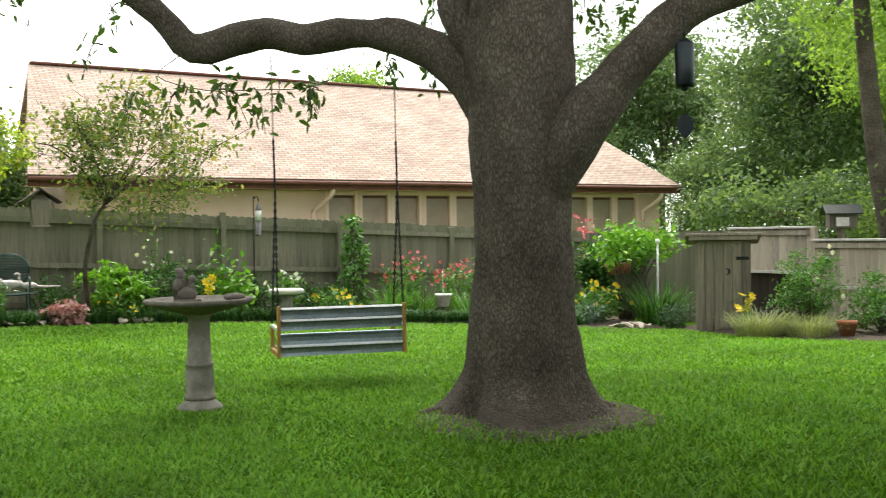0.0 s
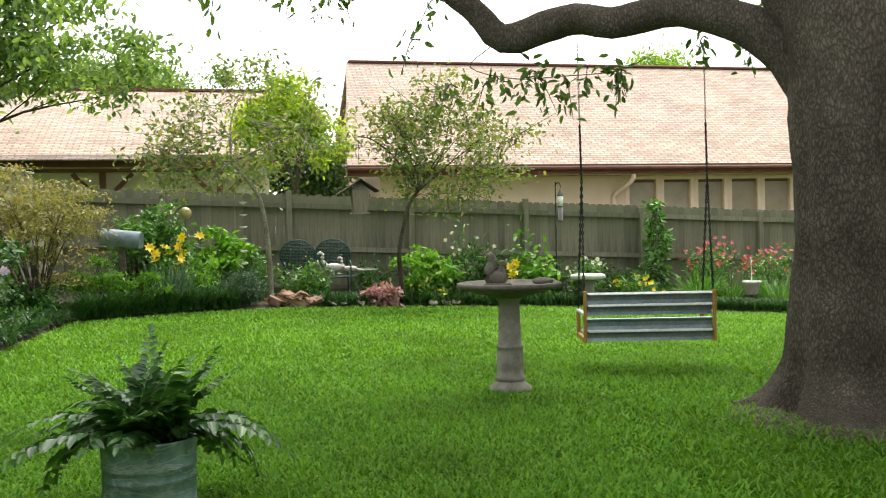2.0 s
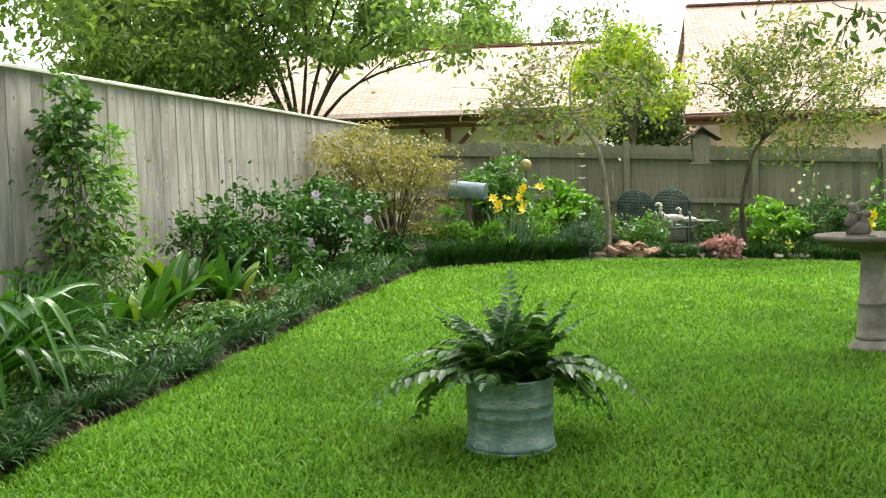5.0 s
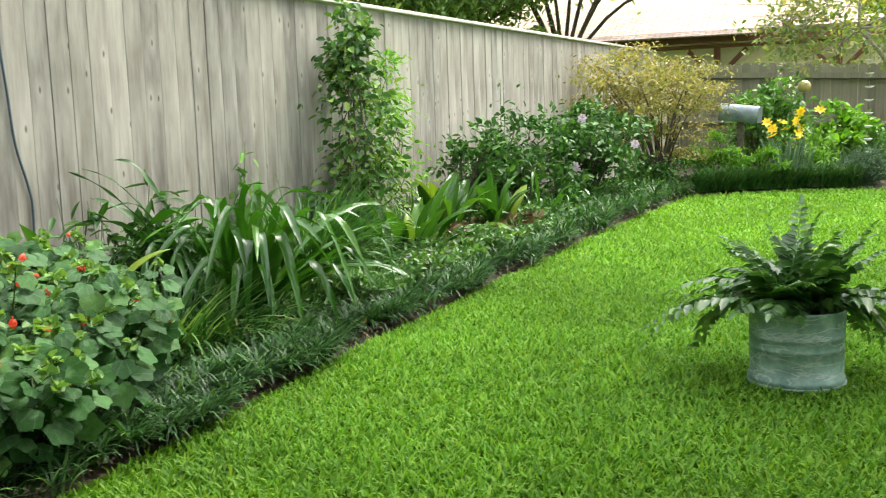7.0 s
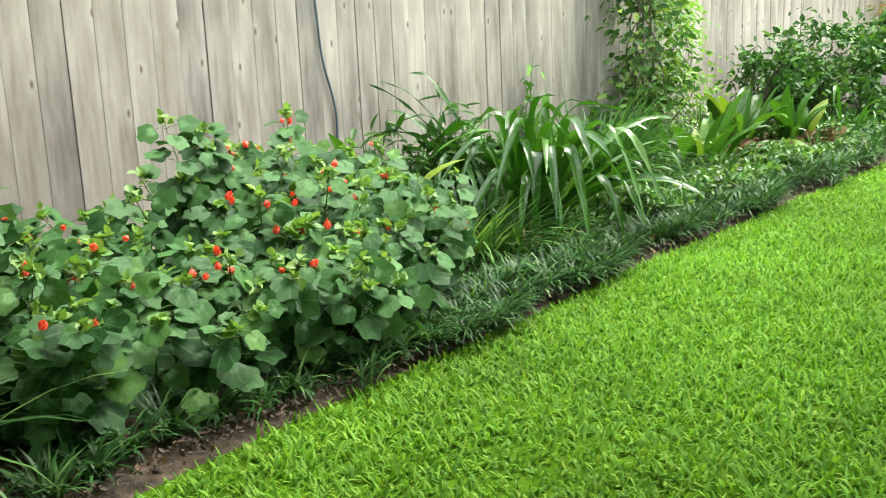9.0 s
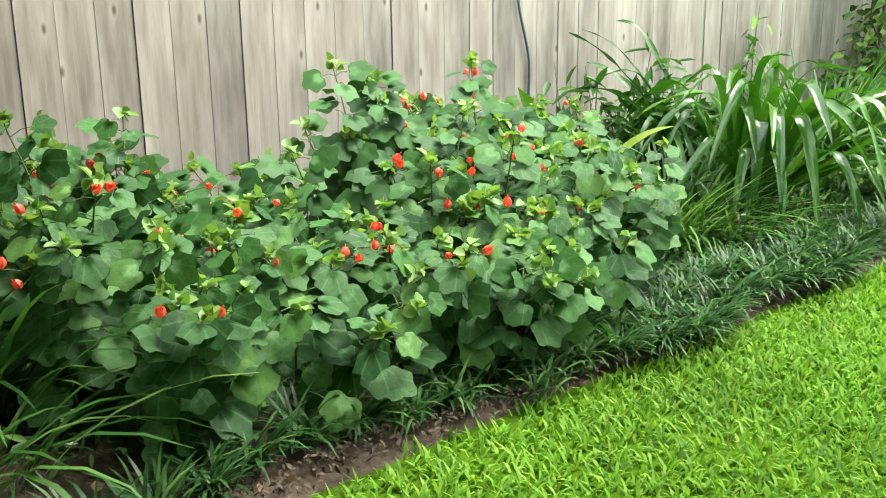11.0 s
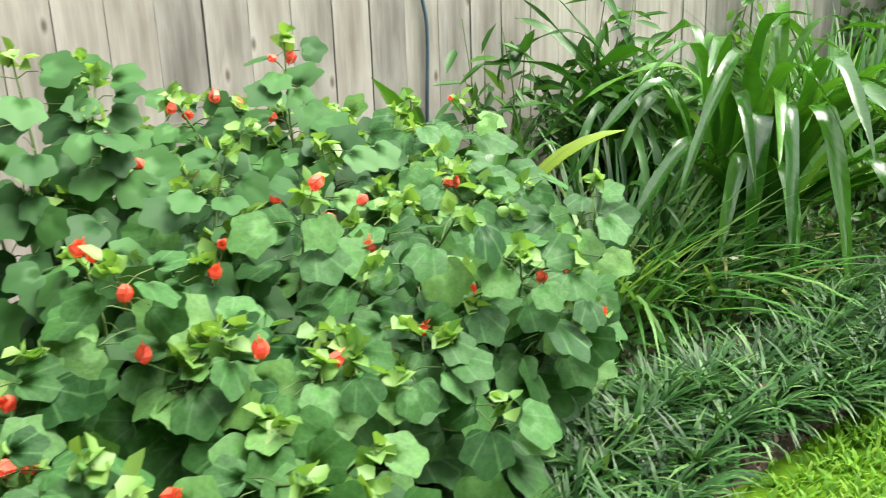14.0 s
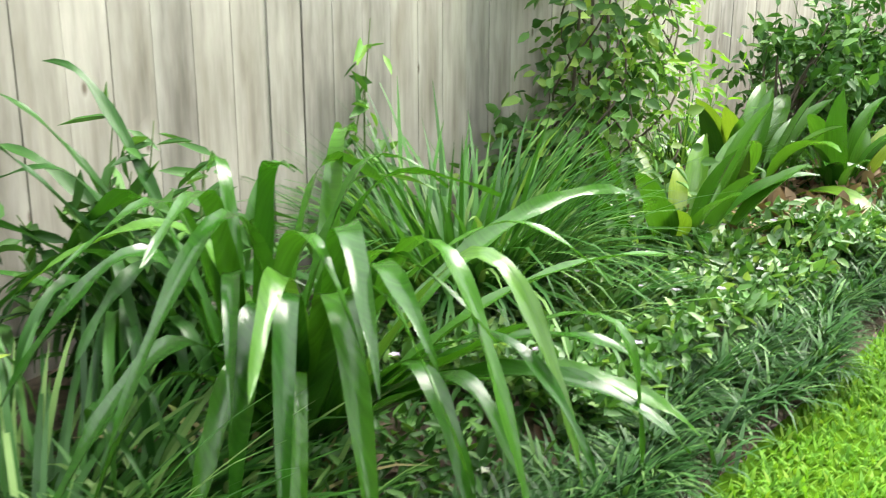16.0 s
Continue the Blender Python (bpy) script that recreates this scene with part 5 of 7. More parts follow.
def tub():
    t = thing("metal_tub", TUB, "galvanised round tub, pale green-grey with water stains, on the lawn", "planter")
    prof = [(0, 0.0), (0.212, 0.0), (0.222, 0.012), (0.222, 0.03), (0.214, 0.036), (0.216, 0.15), (0.220, 0.156), (0.216, 0.162), (0.217, 0.2), (0.221, 0.206), (0.217, 0.212), (0.22, 0.30), (0.226, 0.312), (0.224, 0.322), (0.212, 0.318), (0.208, 0.3), (0.205, 0.26), (0, 0.26)]
    prof = [(r_, z_ * 1.12) for r_, z_ in prof]
    part("drum", lathe(Shape(), TUB, prof, 48), M_GALV, t)
    part("soil", lathe(Shape(), TUB, [(0.204, 0.30), (0.1, 0.325), (0, 0.33)], 24), M_SOIL, t)
    part("base_ring", lathe(Shape(), TUB, [(0.2, 0.0), (0.228, 0.0), (0.228, 0.01), (0.2, 0.012)], 40), M_GALV, t)
    f = thing("holly_fern", TUB + (0, 0, 0.28), "dark glossy holly fern spilling out of the metal tub", "fern")
    rng = np.random.default_rng(4)
    for i in range(46):
        az = i * 2.399 + rng.normal(0, 0.2)
        ring_ = i / 46
        L = rng.uniform(0.5, 0.76) if ring_ > 0.3 else rng.uniform(0.36, 0.56)
        el0 = radians(rng.uniform(55, 82)) if ring_ < 0.3 else radians(rng.uniform(30, 60))
        droop = rng.uniform(1.1, 2.1) if ring_ >= 0.3 else rng.uniform(0.3, 0.9)
        if math.cos(az + 1.7) > 0.45 and ring_ >= 0.3:
            L, droop = L * 0.55, droop * 0.6
        n = 11
        p = TUB + (rng.normal(0, 0.05), rng.normal(0, 0.05), 0.33)
        pts = [p]
        el = el0
        for k in range(n):
            el -= droop / n
            p = p + L / n * np.array((math.cos(az) * math.cos(el), math.sin(az) * math.cos(el), math.sin(el)))
            p[2] = max(p[2], TUB[2] + 0.36 - 0.9 * max(0.0, math.hypot(p[0] - TUB[0], p[1] - TUB[1]) - 0.26), TUB[2] + 0.06)
            pts.append(p)
        pts = np.array(pts)
        s = tube(Shape(), pts, np.linspace(0.003, 0.001, len(pts)), 4)
        dirn = unit(np.gradient(pts, axis=0))
        side = unit(np.cross(dirn, (0, 0, 1)))
        m_ = 15
        u = np.linspace(0.12, 1.0, m_)
        idx = np.clip((u * n).astype(int), 0, n)
        for sgn in (-1, 1):
            ax = unit(side[idx] * sgn + dirn[idx] * 0.55 + rng.normal(0, 0.1, (m_, 3)))
            ln = 0.1 * np.sin(np.pi * (0.22 + 0.70 * u)) * rng.uniform(0.8, 1.2, m_)
            leaves(s, pts[idx] + (u * n - idx)[:, None] * dirn[idx] * L / n, ax, unit(np.cross(side[idx], dirn[idx]) + rng.normal(0, 0.3, (m_, 3))), ln, ln * 0.56, 0.1, 0.35)
        leaves(s, pts[-1:], dirn[-1:], np.array([(0, 0, 1.0)]), 0.07, 0.03)
        part("frond", s, M_FERN, f)


tub()

# ---- plants of the side bed ----
def lobed_leaf(seed):
    """A round, shallowly lobed leaf of unit size, stalk at the origin, lying along +x, dished and wavy."""
    g = np.random.default_rng(seed)
    n = 28
    a = np.linspace(-np.pi, np.pi, n, endpoint=False)
    b = np.abs(a)
    # a long middle lobe, two side lobes, two small ones beside the notch of the stalk
    r = 0.39 + 0.15 * np.exp(-((b / 0.40) ** 2)) + 0.125 * np.exp(-(((b - 1.1) / 0.34) ** 2)) + 0.065 * np.exp(-(((b - 2.1) / 0.42) ** 2)) - 0.16 * np.exp(-(((b - np.pi) / 0.3) ** 2))
    r = r * (1 + g.normal(0, 0.025, n)) * (1 + 0.10 * np.cos(a))
    x, y = r * np.cos(a) + 0.34, r * np.sin(a)
    curl = g.uniform(0.05, 0.22)
    zf = lambda x_, y_: -curl * (x_ - 0.2) ** 2 + 0.16 * np.abs(y_) - 0.32 * y_**2 + 0.03 * np.sin(7 * x_ + seed) * y_
    v = [(0.08, 0, 0.0)]
    for f in (0.55, 1.0):
        for k in range(n):
            px, py = 0.08 + (x[k] - 0.08) * f, y[k] * f
            v.append((px, py, zf(px, py)))
    t = [(0, 1 + k, 1 + (k + 1) % n) for k in range(n)]
    q = [(1 + k, 1 + n + k, 1 + n + (k + 1) % n, 1 + (k + 1) % n) for k in range(n)]
    return Shape().add(v, q, t)


def red_flower():
    """A small closed turban of five twisted petals with its stamens."""
    s = Shape()
    for k in range(5):
        a0 = k * 2 * np.pi / 5
        u = np.linspace(0, 1, 5)
        rad = np.array((0.15, 0.42, 0.5, 0.42, 0.3))
        for j in range(4):
            v = []
            for jj in (j, j + 1):
                for da in (-0.55, 0.55):
                    an = a0 + da + u[jj] * 0.9
                    v.append((rad[jj] * math.cos(an) * (1 + 0.1 * (da > 0)), rad[jj] * math.sin(an) * (1 + 0.1 * (da > 0)), u[jj] * 1.1))
            s.add(v, [(0, 1, 3, 2)])
    tube(s, [(0, 0, 0.6), (0.03, 0.02, 1.5)], (0.07, 0.04), 5)
    return s.mesh("flower", M_RED)


TURK_SHAPES = [lobed_leaf(i) for i in range(8)]
TURK_LEAF = [s_.mesh("leaf", M_TURK) for s_ in TURK_SHAPES]
TURK_PARTS = [(s_.v[0], s_.q[0], s_.t[0]) for s_ in TURK_SHAPES]
TURK_FLOWER = red_flower()


def aim(p, axis, up, size, roll=0.0):
    """A pose at p whose x runs along axis and whose z leans to up."""
    x = Vector(axis).normalized()
    y = Vector(up).cross(x)
    y = y.normalized() if y.length > 1e-4 else Vector((0, 1, 0))
    z = x.cross(y)
    m = Matrix((x, y, z)).transposed().to_4x4()
    return Matrix.Translation(Vector(p)) @ m @ Matrix.Rotation(roll, 4, "X") @ Matrix.Diagonal((size, size, size, 1))


def add_leaf(s, me_v, me_q, me_t, m):
    """A copy of a leaf's vertices under the pose m, added to a joined mesh."""
    r = np.array(m.to_3x3())
    s.add(me_v @ r.T + np.array(m.translation), me_q, me_t)


def shrub_front(y):
    """The shrubs keep clear of the border grass towards the lily."""
    return float(bed_x(y)) + 0.05 - 0.43 * float(soft_step(2.7, 4.1, y))


def turks_cap(seed, centre, rx, ry, height, stems, label, spikes=0.08):
    """Upright stems from one base; long-stalked lobed leaves tilted up and towards the eye, pale rosettes and red
    flowers at the tips.
    """
    g = np.random.default_rng(seed)
    cx, cy = centre
    t = thing("turks_cap_shrub", (cx, cy, float(gz(cx, cy))), label, "shrub", "red-flowered shrubs along the fence")
    st, young, rest = Shape(), Shape(), Shape()
    spots = []
    for k in range(stems):
        az, rr = g.uniform(0, 2 * np.pi), math.sqrt(g.uniform(0.02, 1.0))
        ex_, ey_ = cx + rx * rr * math.cos(az), cy + ry * rr * math.sin(az)
        lo, hi = float(fence_x(ey_)) + 0.3, shrub_front(ey_)
        if ex_ > hi:
            ex_ = hi - g.uniform(0, 0.35)
        ex_ = max(ex_, lo)
        back = (hi - ex_) / (hi - lo)
        tall = g.uniform() < spikes
        h = height * (0.42 + 0.58 * back**0.6) * (g.uniform(1.15, 1.3) if tall else g.uniform(0.84, 1.05))
        b = np.array((cx + (ex_ - cx) * 0.55, cy + (ey_ - cy) * 0.6, gz(cx, cy) + 0.03))
        e = np.array((ex_, ey_, gz(ex_, ey_) + h))
        line = smooth_line([b, b * 0.4 + e * 0.6 + (0, 0, h * 0.1) + g.normal(0, 0.03, 3), e], 12)
        tube(st, line, np.linspace(0.0055, 0.0022, len(line)), 5)
        n = int(8 + h * 13)
        for i in range(n):
            u = 0.07 + 0.91 * (i + g.uniform(0, 0.7)) / n
            p = line[min(int(u * (len(line) - 1)), len(line) - 1)]
            la = i * 2.4 + g.normal(0, 0.4)
            # stalks swing round towards the open lawn
            out = unit(np.array((math.cos(la) + 0.45, math.sin(la) - 0.2, g.uniform(0.0, 0.45))))
            q0 = p + out * g.uniform(0.05, 0.13) * (1.1 - 0.5 * u)
            q0[0] = max(q0[0], float(fence_x(q0[1])) + 0.06)
            q0[2] = max(q0[2], 0.07)
            tube(st, [p, (p + q0) / 2 + (0, 0, 0.008), q0], 0.0015, 4, close=False)
            size = (0.15 - 0.056 * u) * g.uniform(0.74, 1.16)
            up = unit(np.array((0.42, -0.30, 0.72)) + g.normal(0, 0.27, 3))
            ax = unit(out - up * np.dot(out, up) + (0.12, -0.08, -0.22))
            spots.append((p[0] - 0.4 * p[1] + 0.7 * p[2], aim(q0, ax, up, size), int(g.integers(8))))
        # a rosette of pale young leaves at the tip, and flowers
        m = 9
        ya = unit(g.normal(0, 1, (m, 3)) + (0.25, -0.15, 0.5))
        leaves(young, e + g.normal(0, 0.010, (m, 3)), ya, unit(g.normal(0, 0.6, (m, 3)) + (0, 0, 1)), g.uniform(0.026, 0.055, m), g.uniform(0.028, 0.05, m))
        for _ in range(int(g.integers(0, 3)) if h > 0.3 and g.uniform() < 0.5 else 0):
            fp = e + np.array((g.normal(0.02, 0.045), g.normal(-0.01, 0.05), g.uniform(-0.06, 0.035)))
            d = unit(g.normal(0, 0.6, 3) + (0.25, -0.15, 0.7))
            m4 = Vector(d).to_track_quat("Z", "Y").to_matrix().to_4x4()
            piece("flower", TURK_FLOWER, Matrix.Translation(Vector(fp)) @ m4 @ Matrix.Scale(g.uniform(0.024, 0.033), 4), t)
            tube(st, [e - (0, 0, 0.03), fp], 0.0012, 4, close=False)
    # the foremost leaves are pieces of their own, those behind are joined
    spots.sort(key=lambda a: -a[0])
    for k, (_, m, kind_) in enumerate(spots):
        if k < 300:
            piece("leaf", TURK_LEAF[kind_], m, t)
        else:
            add_leaf(rest, *TURK_PARTS[kind_], m)
    part("branchwork", st, M_STEM, t, kind="stuff")
    part("young_leaves", young, M_YOUNG, t, "pale yellow-green young leaves", kind="stuff")
    if rest.v:
        part("leaves", rest, M_TURKS, t, kind="stuff")


for sd, cx, cy, rx, ry, hh, st, sp in ((51, -3.8, 0.75, 0.75, 0.45, 0.8, 30, 0.0), (52, -3.8, 1.66, 0.72, 0.36, 0.9, 32, 0.16), (53, -3.6, 2.2, 0.75, 0.36, 0.76, 36, 0.0), (54, -3.55, 2.8, 0.85, 0.46, 0.88, 48, 0.1), (55, -3.65, 3.38, 0.8, 0.44, 0.92, 46, 0.1), (56, -3.62, 3.76, 0.45, 0.28, 0.94, 24, 0.14)):
    turks_cap(sd, (cx, cy), rx, ry, hh, st, "bushy shrub with lobed green leaves and small red flowers", sp)


def strap_leaf(name, seed, mat, bend, kink, wide=0.06, seg=16, twist=0.0):
    """A long channelled strap of unit length that rises along +x, arches and folds over."""
    g = np.random.default_rng(seed)
    p, a, ang = np.zeros(3), radians(76), 0.0
    v = []
    k_at = g.uniform(0.4, 0.62)
    for i in range(seg + 1):
        u = i / seg
        w = wide * (0.55 + 0.9 * u) * (1 - u**2.2) ** 0.75 + 0.002
        d = np.array((math.cos(a), 0, math.sin(a)))
        nrm = np.array((-math.sin(a), 0, math.cos(a)))
        tw = twist * u
        sd = np.array((0, math.cos(tw), 0)) + nrm * math.sin(tw)
        up = w * 0.28 * (1 - 0.5 * u)
        wave = 0.006 * math.sin(i * 1.9 + seed)
        v += [p - sd * w / 2 + nrm * (up + wave), p, p + sd * w / 2 + nrm * (up - wave)]
        a -= radians(bend) * (0.35 + 1.3 * u) / seg + (radians(kink) * math.exp(-(((u - k_at) * 9) ** 2)) * 9 / (seg * 1.77))
        p = p + d / seg
    q = []
    for i in range(seg):
        q += [(3 * i, 3 * i + 1, 3 * i + 4, 3 * i + 3), (3 * i + 1, 3 * i + 2, 3 * i + 5, 3 * i + 4)]
    return Shape().add(v, q).mesh(name, mat)


STRAPS = [strap_leaf("leaf", i, M_STRAP, b, k, w, twist=tw) for i, (b, k, w, tw) in enumerate([(100, 60, 0.033, 0.2), (95, 85, 0.037, -0.3), (70, 105, 0.036, 0.4), (125, 45, 0.032, -0.2), (60, 120, 0.038, 0.1), (75, 90, 0.036, -0.4), (85, 55, 0.034, 0.3), (105, 80, 0.035, 0.6), (110, 30, 0.033, 0.1), (50, 115, 0.037, -0.2)])]
DARK_STRAPS = [strap_leaf("leaf", 20 + i, M_STRAPD, b, k, w, twist=tw) for i, (b, k, w, tw) in enumerate([(100, 50, 0.033, 0.3), (90, 85, 0.034, -0.4), (70, 100, 0.034, 0.5), (125, 40, 0.03, -0.2), (60, 110, 0.034, 0.2), (105, 60, 0.032, 0.6)])]


def strap_lily(seed, c, n, lo, hi, label, name="strap_lily", meshes=None, tilt=14, lean=0, wide=0.055):
    g = np.random.default_rng(seed)
    z = float(gz(*c)) + 0.03
    t = thing(name, (*c, z), label, "lily plant")
    meshes = meshes or STRAPS
    for i in range(n):
        az = i * 2.399 + g.normal(0, 0.3)
        L = g.uniform(lo, hi)
        # shorter towards the fence
        if math.cos(az) < -0.3:
            L *= 0.78
        m = Matrix.Translation((c[0] + wide * math.cos(az) * g.uniform(0.3, 2), c[1] + wide * math.sin(az) * g.uniform(0.3, 2), z)) @ Matrix.Rotation(az, 4, "Z") @ Matrix.Rotation(radians(g.normal(lean, tilt)), 4, "Y") @ Matrix.Rotation(radians(g.normal(0, 8)), 4, "X") @ Matrix.Diagonal((L, L * g.uniform(0.85, 1.1), L, 1))
        piece("leaf", meshes[int(g.integers(len(meshes)))], m, t)
    return t


def crinum(c, facing, habits, label, wide=0.066, mat=M_STRAP, turning=0.7):
    """A lily of broad straps that rise from a short stem, arch and fold sharply over; each habit gives the turn from the
    facing, the length, the rise, the slow bend, where it folds and by how much."""
    z = float(gz(*c)) + 0.1
    t = thing("strap_lily", (*c, z), label, "lily plant")
    g = np.random.default_rng(int(1000 * c[1]))
    for turn, length, rise, bend, at, fold in habits:
        az = radians(facing + turn)
        h, sd = np.array((math.cos(az), math.sin(az), 0)), np.array((-math.sin(az), math.cos(az), 0))
        seg, a = 26, radians(rise)
        p = np.array((c[0], c[1], z)) + h * 0.05 + sd * g.normal(0, 0.03)
        tw, v = g.normal(0, turning), []
        hang = radians(g.uniform(-96, -72))
        w0 = wide * g.uniform(0.85, 1.12)
        for i in range(seg + 1):
            u = i / seg
            w = w0 * (0.7 + 1.1 * u - 0.6 * u * u) * max(0.0, 1 - u**2.4) ** 0.75 + 0.003
            d = h * math.cos(a) + np.array((0, 0, math.sin(a)))
            nrm = np.array((0, 0, math.cos(a))) - h * math.sin(a)
            roll = tw * u * u + 0.45 * u * math.sin(4.2 * u + turn)
            side = sd * math.cos(roll) + nrm * math.sin(roll)
            cup = w * (0.30 - 0.22 * math.exp(-(((u - at) * 8) ** 2))) * (1 - 0.45 * u)
            wave = 0.005 * math.sin(i * 1.3 + turn)
            v += [p - side * w / 2 + nrm * (cup + wave), p - side * w / 4 + nrm * cup * 0.3, p, p + side * w / 4 + nrm * cup * 0.3, p + side * w / 2 + nrm * (cup - wave)]
            a -= radians(bend) * (0.3 + 1.4 * u) / seg + radians(fold) * math.exp(-(((u - at) * 14) ** 2)) * 14 / (seg * 1.7725)
            a = max(a, hang)
            p = p + d * length / seg + sd * 0.012 * length * math.sin(turn + 3 * u) / seg
            p[0] = max(p[0], float(fence_x(p[1])) + 0.04)
            if p[2] < 0.07:
                p[2] = 0.07
        k = np.arange(seg)[:, None, None] * 5 + np.arange(4)[None, :, None]
        q = (k + np.array([0, 1, 6, 5])).reshape(-1, 4)
        part("leaf", Shape().add(np.array(v), q), mat, t)
    return t


crinum((-3.64, 5.29), -53, [
    (-84, 1.14, 78, 66, 0.55, 60), (-28, 1.42, 76, 28, 0.5, 108), (-10, 1.2, 64, 30, 0.48, 115), (3, 1.24, 65, 35, 0.5, 105), (14, 1.25, 72, 40, 0.6, 85), (27, 1.26, 60, 40, 0.55, 70),
    (40, 1.5, 64, 30, 0.5, 110), (50, 1.38, 60, 40, 0.54, 100), (60, 1.26, 42, 40, 0.68, 95), (62, 1.08, 42, 88, 0.9, 10), (70, 1.06, 38, 80, 0.9, 10), (-40, 1.2, 56, 52, 0.42, 75),
    (96, 1.22, 50, 74, 0.9, 10), (112, 1.2, 58, 72, 0.9, 20), (172, 1.1, 80, 30, 0.72, 70), (22, 1.1, 68, 45, 0.62, 60), (-4, 1.05, 72, 50, 0.6, 70), (-18, 0.98, 60, 60, 0.45, 80), (9, 0.92, 58, 70, 0.5, 70), (34, 1.0, 52, 60, 0.5, 75), (46, 0.95, 46, 60, 0.6, 60), (54, 1.1, 50, 60, 0.62, 60), (-33, 1.0, 50, 70, 0.5, 60), (78, 1.0, 46, 80, 0.8, 20), (18, 1.3, 66, 35, 0.46, 112)], "large lily clump of broad glossy strap leaves folded over", turning=0.95)
crinum((-3.74, 5.2), -53, [
    (-120, 1.15, 74, 50, 0.6, 80), (-60, 1.16, 77, 40, 0.5, 100), (-35, 1.16, 80, 30, 0.62, 85), (-12, 1.12, 82, 30, 0.66, 80), (20, 1.1, 84, 25, 0.7, 60), (32, 1.15, 76, 40, 0.6, 95),
    (75, 1.1, 78, 40, 0.7, 60), (100, 1.05, 80, 30, 0.75, 90), (140, 1.05, 82, 30, 0.7, 90), (-160, 1.1, 80, 40, 0.66, 70), (45, 1.15, 68, 50, 0.6, 60), (84, 1.2, 60, 60, 0.7, 50),
    (8, 1.05, 76, 30, 0.55, 100)], "lily clump of glossy strap leaves behind the larger one", 0.054)
crinum((-4.02, 5.36), -53, [
    (-112, 1.18, 74, 28, 0.86, 50), (-96, 1.2, 66, 30, 0.8, 20), (-78, 1.22, 62, 30, 0.8, 10), (-88, 1.1, 70, 40, 0.7, 60), (-104, 1.08, 60, 36, 0.8, 20), (-64, 1.1, 58, 46, 0.7, 20), (-70, 0.98, 50, 50, 0.7, 30),
    (-122, 1.0, 66, 60, 0.7, 70), (-52, 1.0, 68, 60, 0.6, 60), (-30, 0.95, 72, 60, 0.6, 70), (160, 0.95, 78, 50, 0.7, 60), (110, 1.0, 74, 55, 0.7, 50)], "dark lily clump whose straps lean towards the grey fence", 0.05, M_STRAPD)
strap_lily(64, (-4.3, 5.25), 34, 0.85, 1.2, "lily with long narrow leaves leaning on the fence", meshes=DARK_STRAPS, tilt=10, wide=0.09)
strap_lily(65, (-4.05, 4.9), 11, 0.6, 0.85, "lily with dark narrow strap leaves beside the large clump", meshes=DARK_STRAPS, tilt=14, wide=0.08)
strap_lily(63, (-2.95, 9.6), 16, 0.6, 0.95, "lily with long glossy strap leaves under the rose")


def clump(seed, c, n, lo, hi, w, r, mat, label, name="grass_clump", lean=(0.05, 0.5), over=(0.6, 1.9), seg=4, category="grass clump", z0=0.02):
    g = np.random.default_rng(seed)
    z = float(gz(*c))
    t = thing(name, (*c, z), label, category)
    az = g.uniform(0, 2 * np.pi, n)
    rr = r * np.sqrt(g.uniform(0, 1, n))
    b = np.stack([c[0] + rr * np.cos(az), c[1] + rr * np.sin(az), np.full(n, z + z0)], -1)
    head, ln, wd, l0, l1 = az + g.normal(0, 0.5, n), g.uniform(lo, hi, n), w * g.uniform(0.7, 1.2, n), g.uniform(*lean, n), g.uniform(*over, n)
    tufts = 10
    for k in range(tufts):
        i = np.floor(az / (2 * np.pi) * tufts).astype(int) == k
        if i.any():
            part("tuft", blades(Shape(), b[i], head[i], ln[i], wd[i], l0[i], l1[i], seg), mat, t)
    return t


clump(71, (-3.95, 6.45), 620, 0.55, 1.0, 0.02, 0.26, M_LIRIOPE, "fountain of fine arching grassy leaves beside the lily", over=(0.7, 2.5), seg=6)
clump(72, (-3.5, 6.4), 200, 0.32, 0.55, 0.018, 0.24, M_LIRIOPE, "fine grassy clump in the bed", over=(1.3, 2.6), seg=5)
clump(73, (-3.75, 4.5), 300, 0.4, 0.75, 0.019, 0.3, M_LIRIOPE, "grassy clump of dark green blades between shrub and lily", lean=(0.25, 0.95), over=(1.0, 2.2), seg=5)
clump(74, (-3.45, 4.75), 120, 0.22, 0.42, 0.017, 0.3, M_LIRIOPE, "grassy clump of dark green blades before the lily", over=(1.0, 2.4), seg=5)
clump(75, (-3.4, 1.0), 70, 0.45, 0.8, 0.022, 0.2, M_LIRIOPE, "tall grassy clump with drooping blades at the bed's front", over=(1.4, 2.8), seg=6)
clump(76, (-3.9, 1.2), 120, 0.6, 1.0, 0.024, 0.22, M_LIRIOPE, "tall grassy clump with drooping blades by the fence", over=(1.2, 2.4), seg=6)
clump(77, (-4.0, 8.75), 260, 0.35, 0.7, 0.012, 0.25, M_LIRIOPE, "grassy clump by the fence")


clump(78, (-3.5, 4.95), 30, 0.25, 0.5, 0.022, 0.22, M_STRAW, "withered straw-coloured leaves at the lily's foot", name="withered_leaves", over=(1.7, 2.6), seg=5, category="dry leaves")


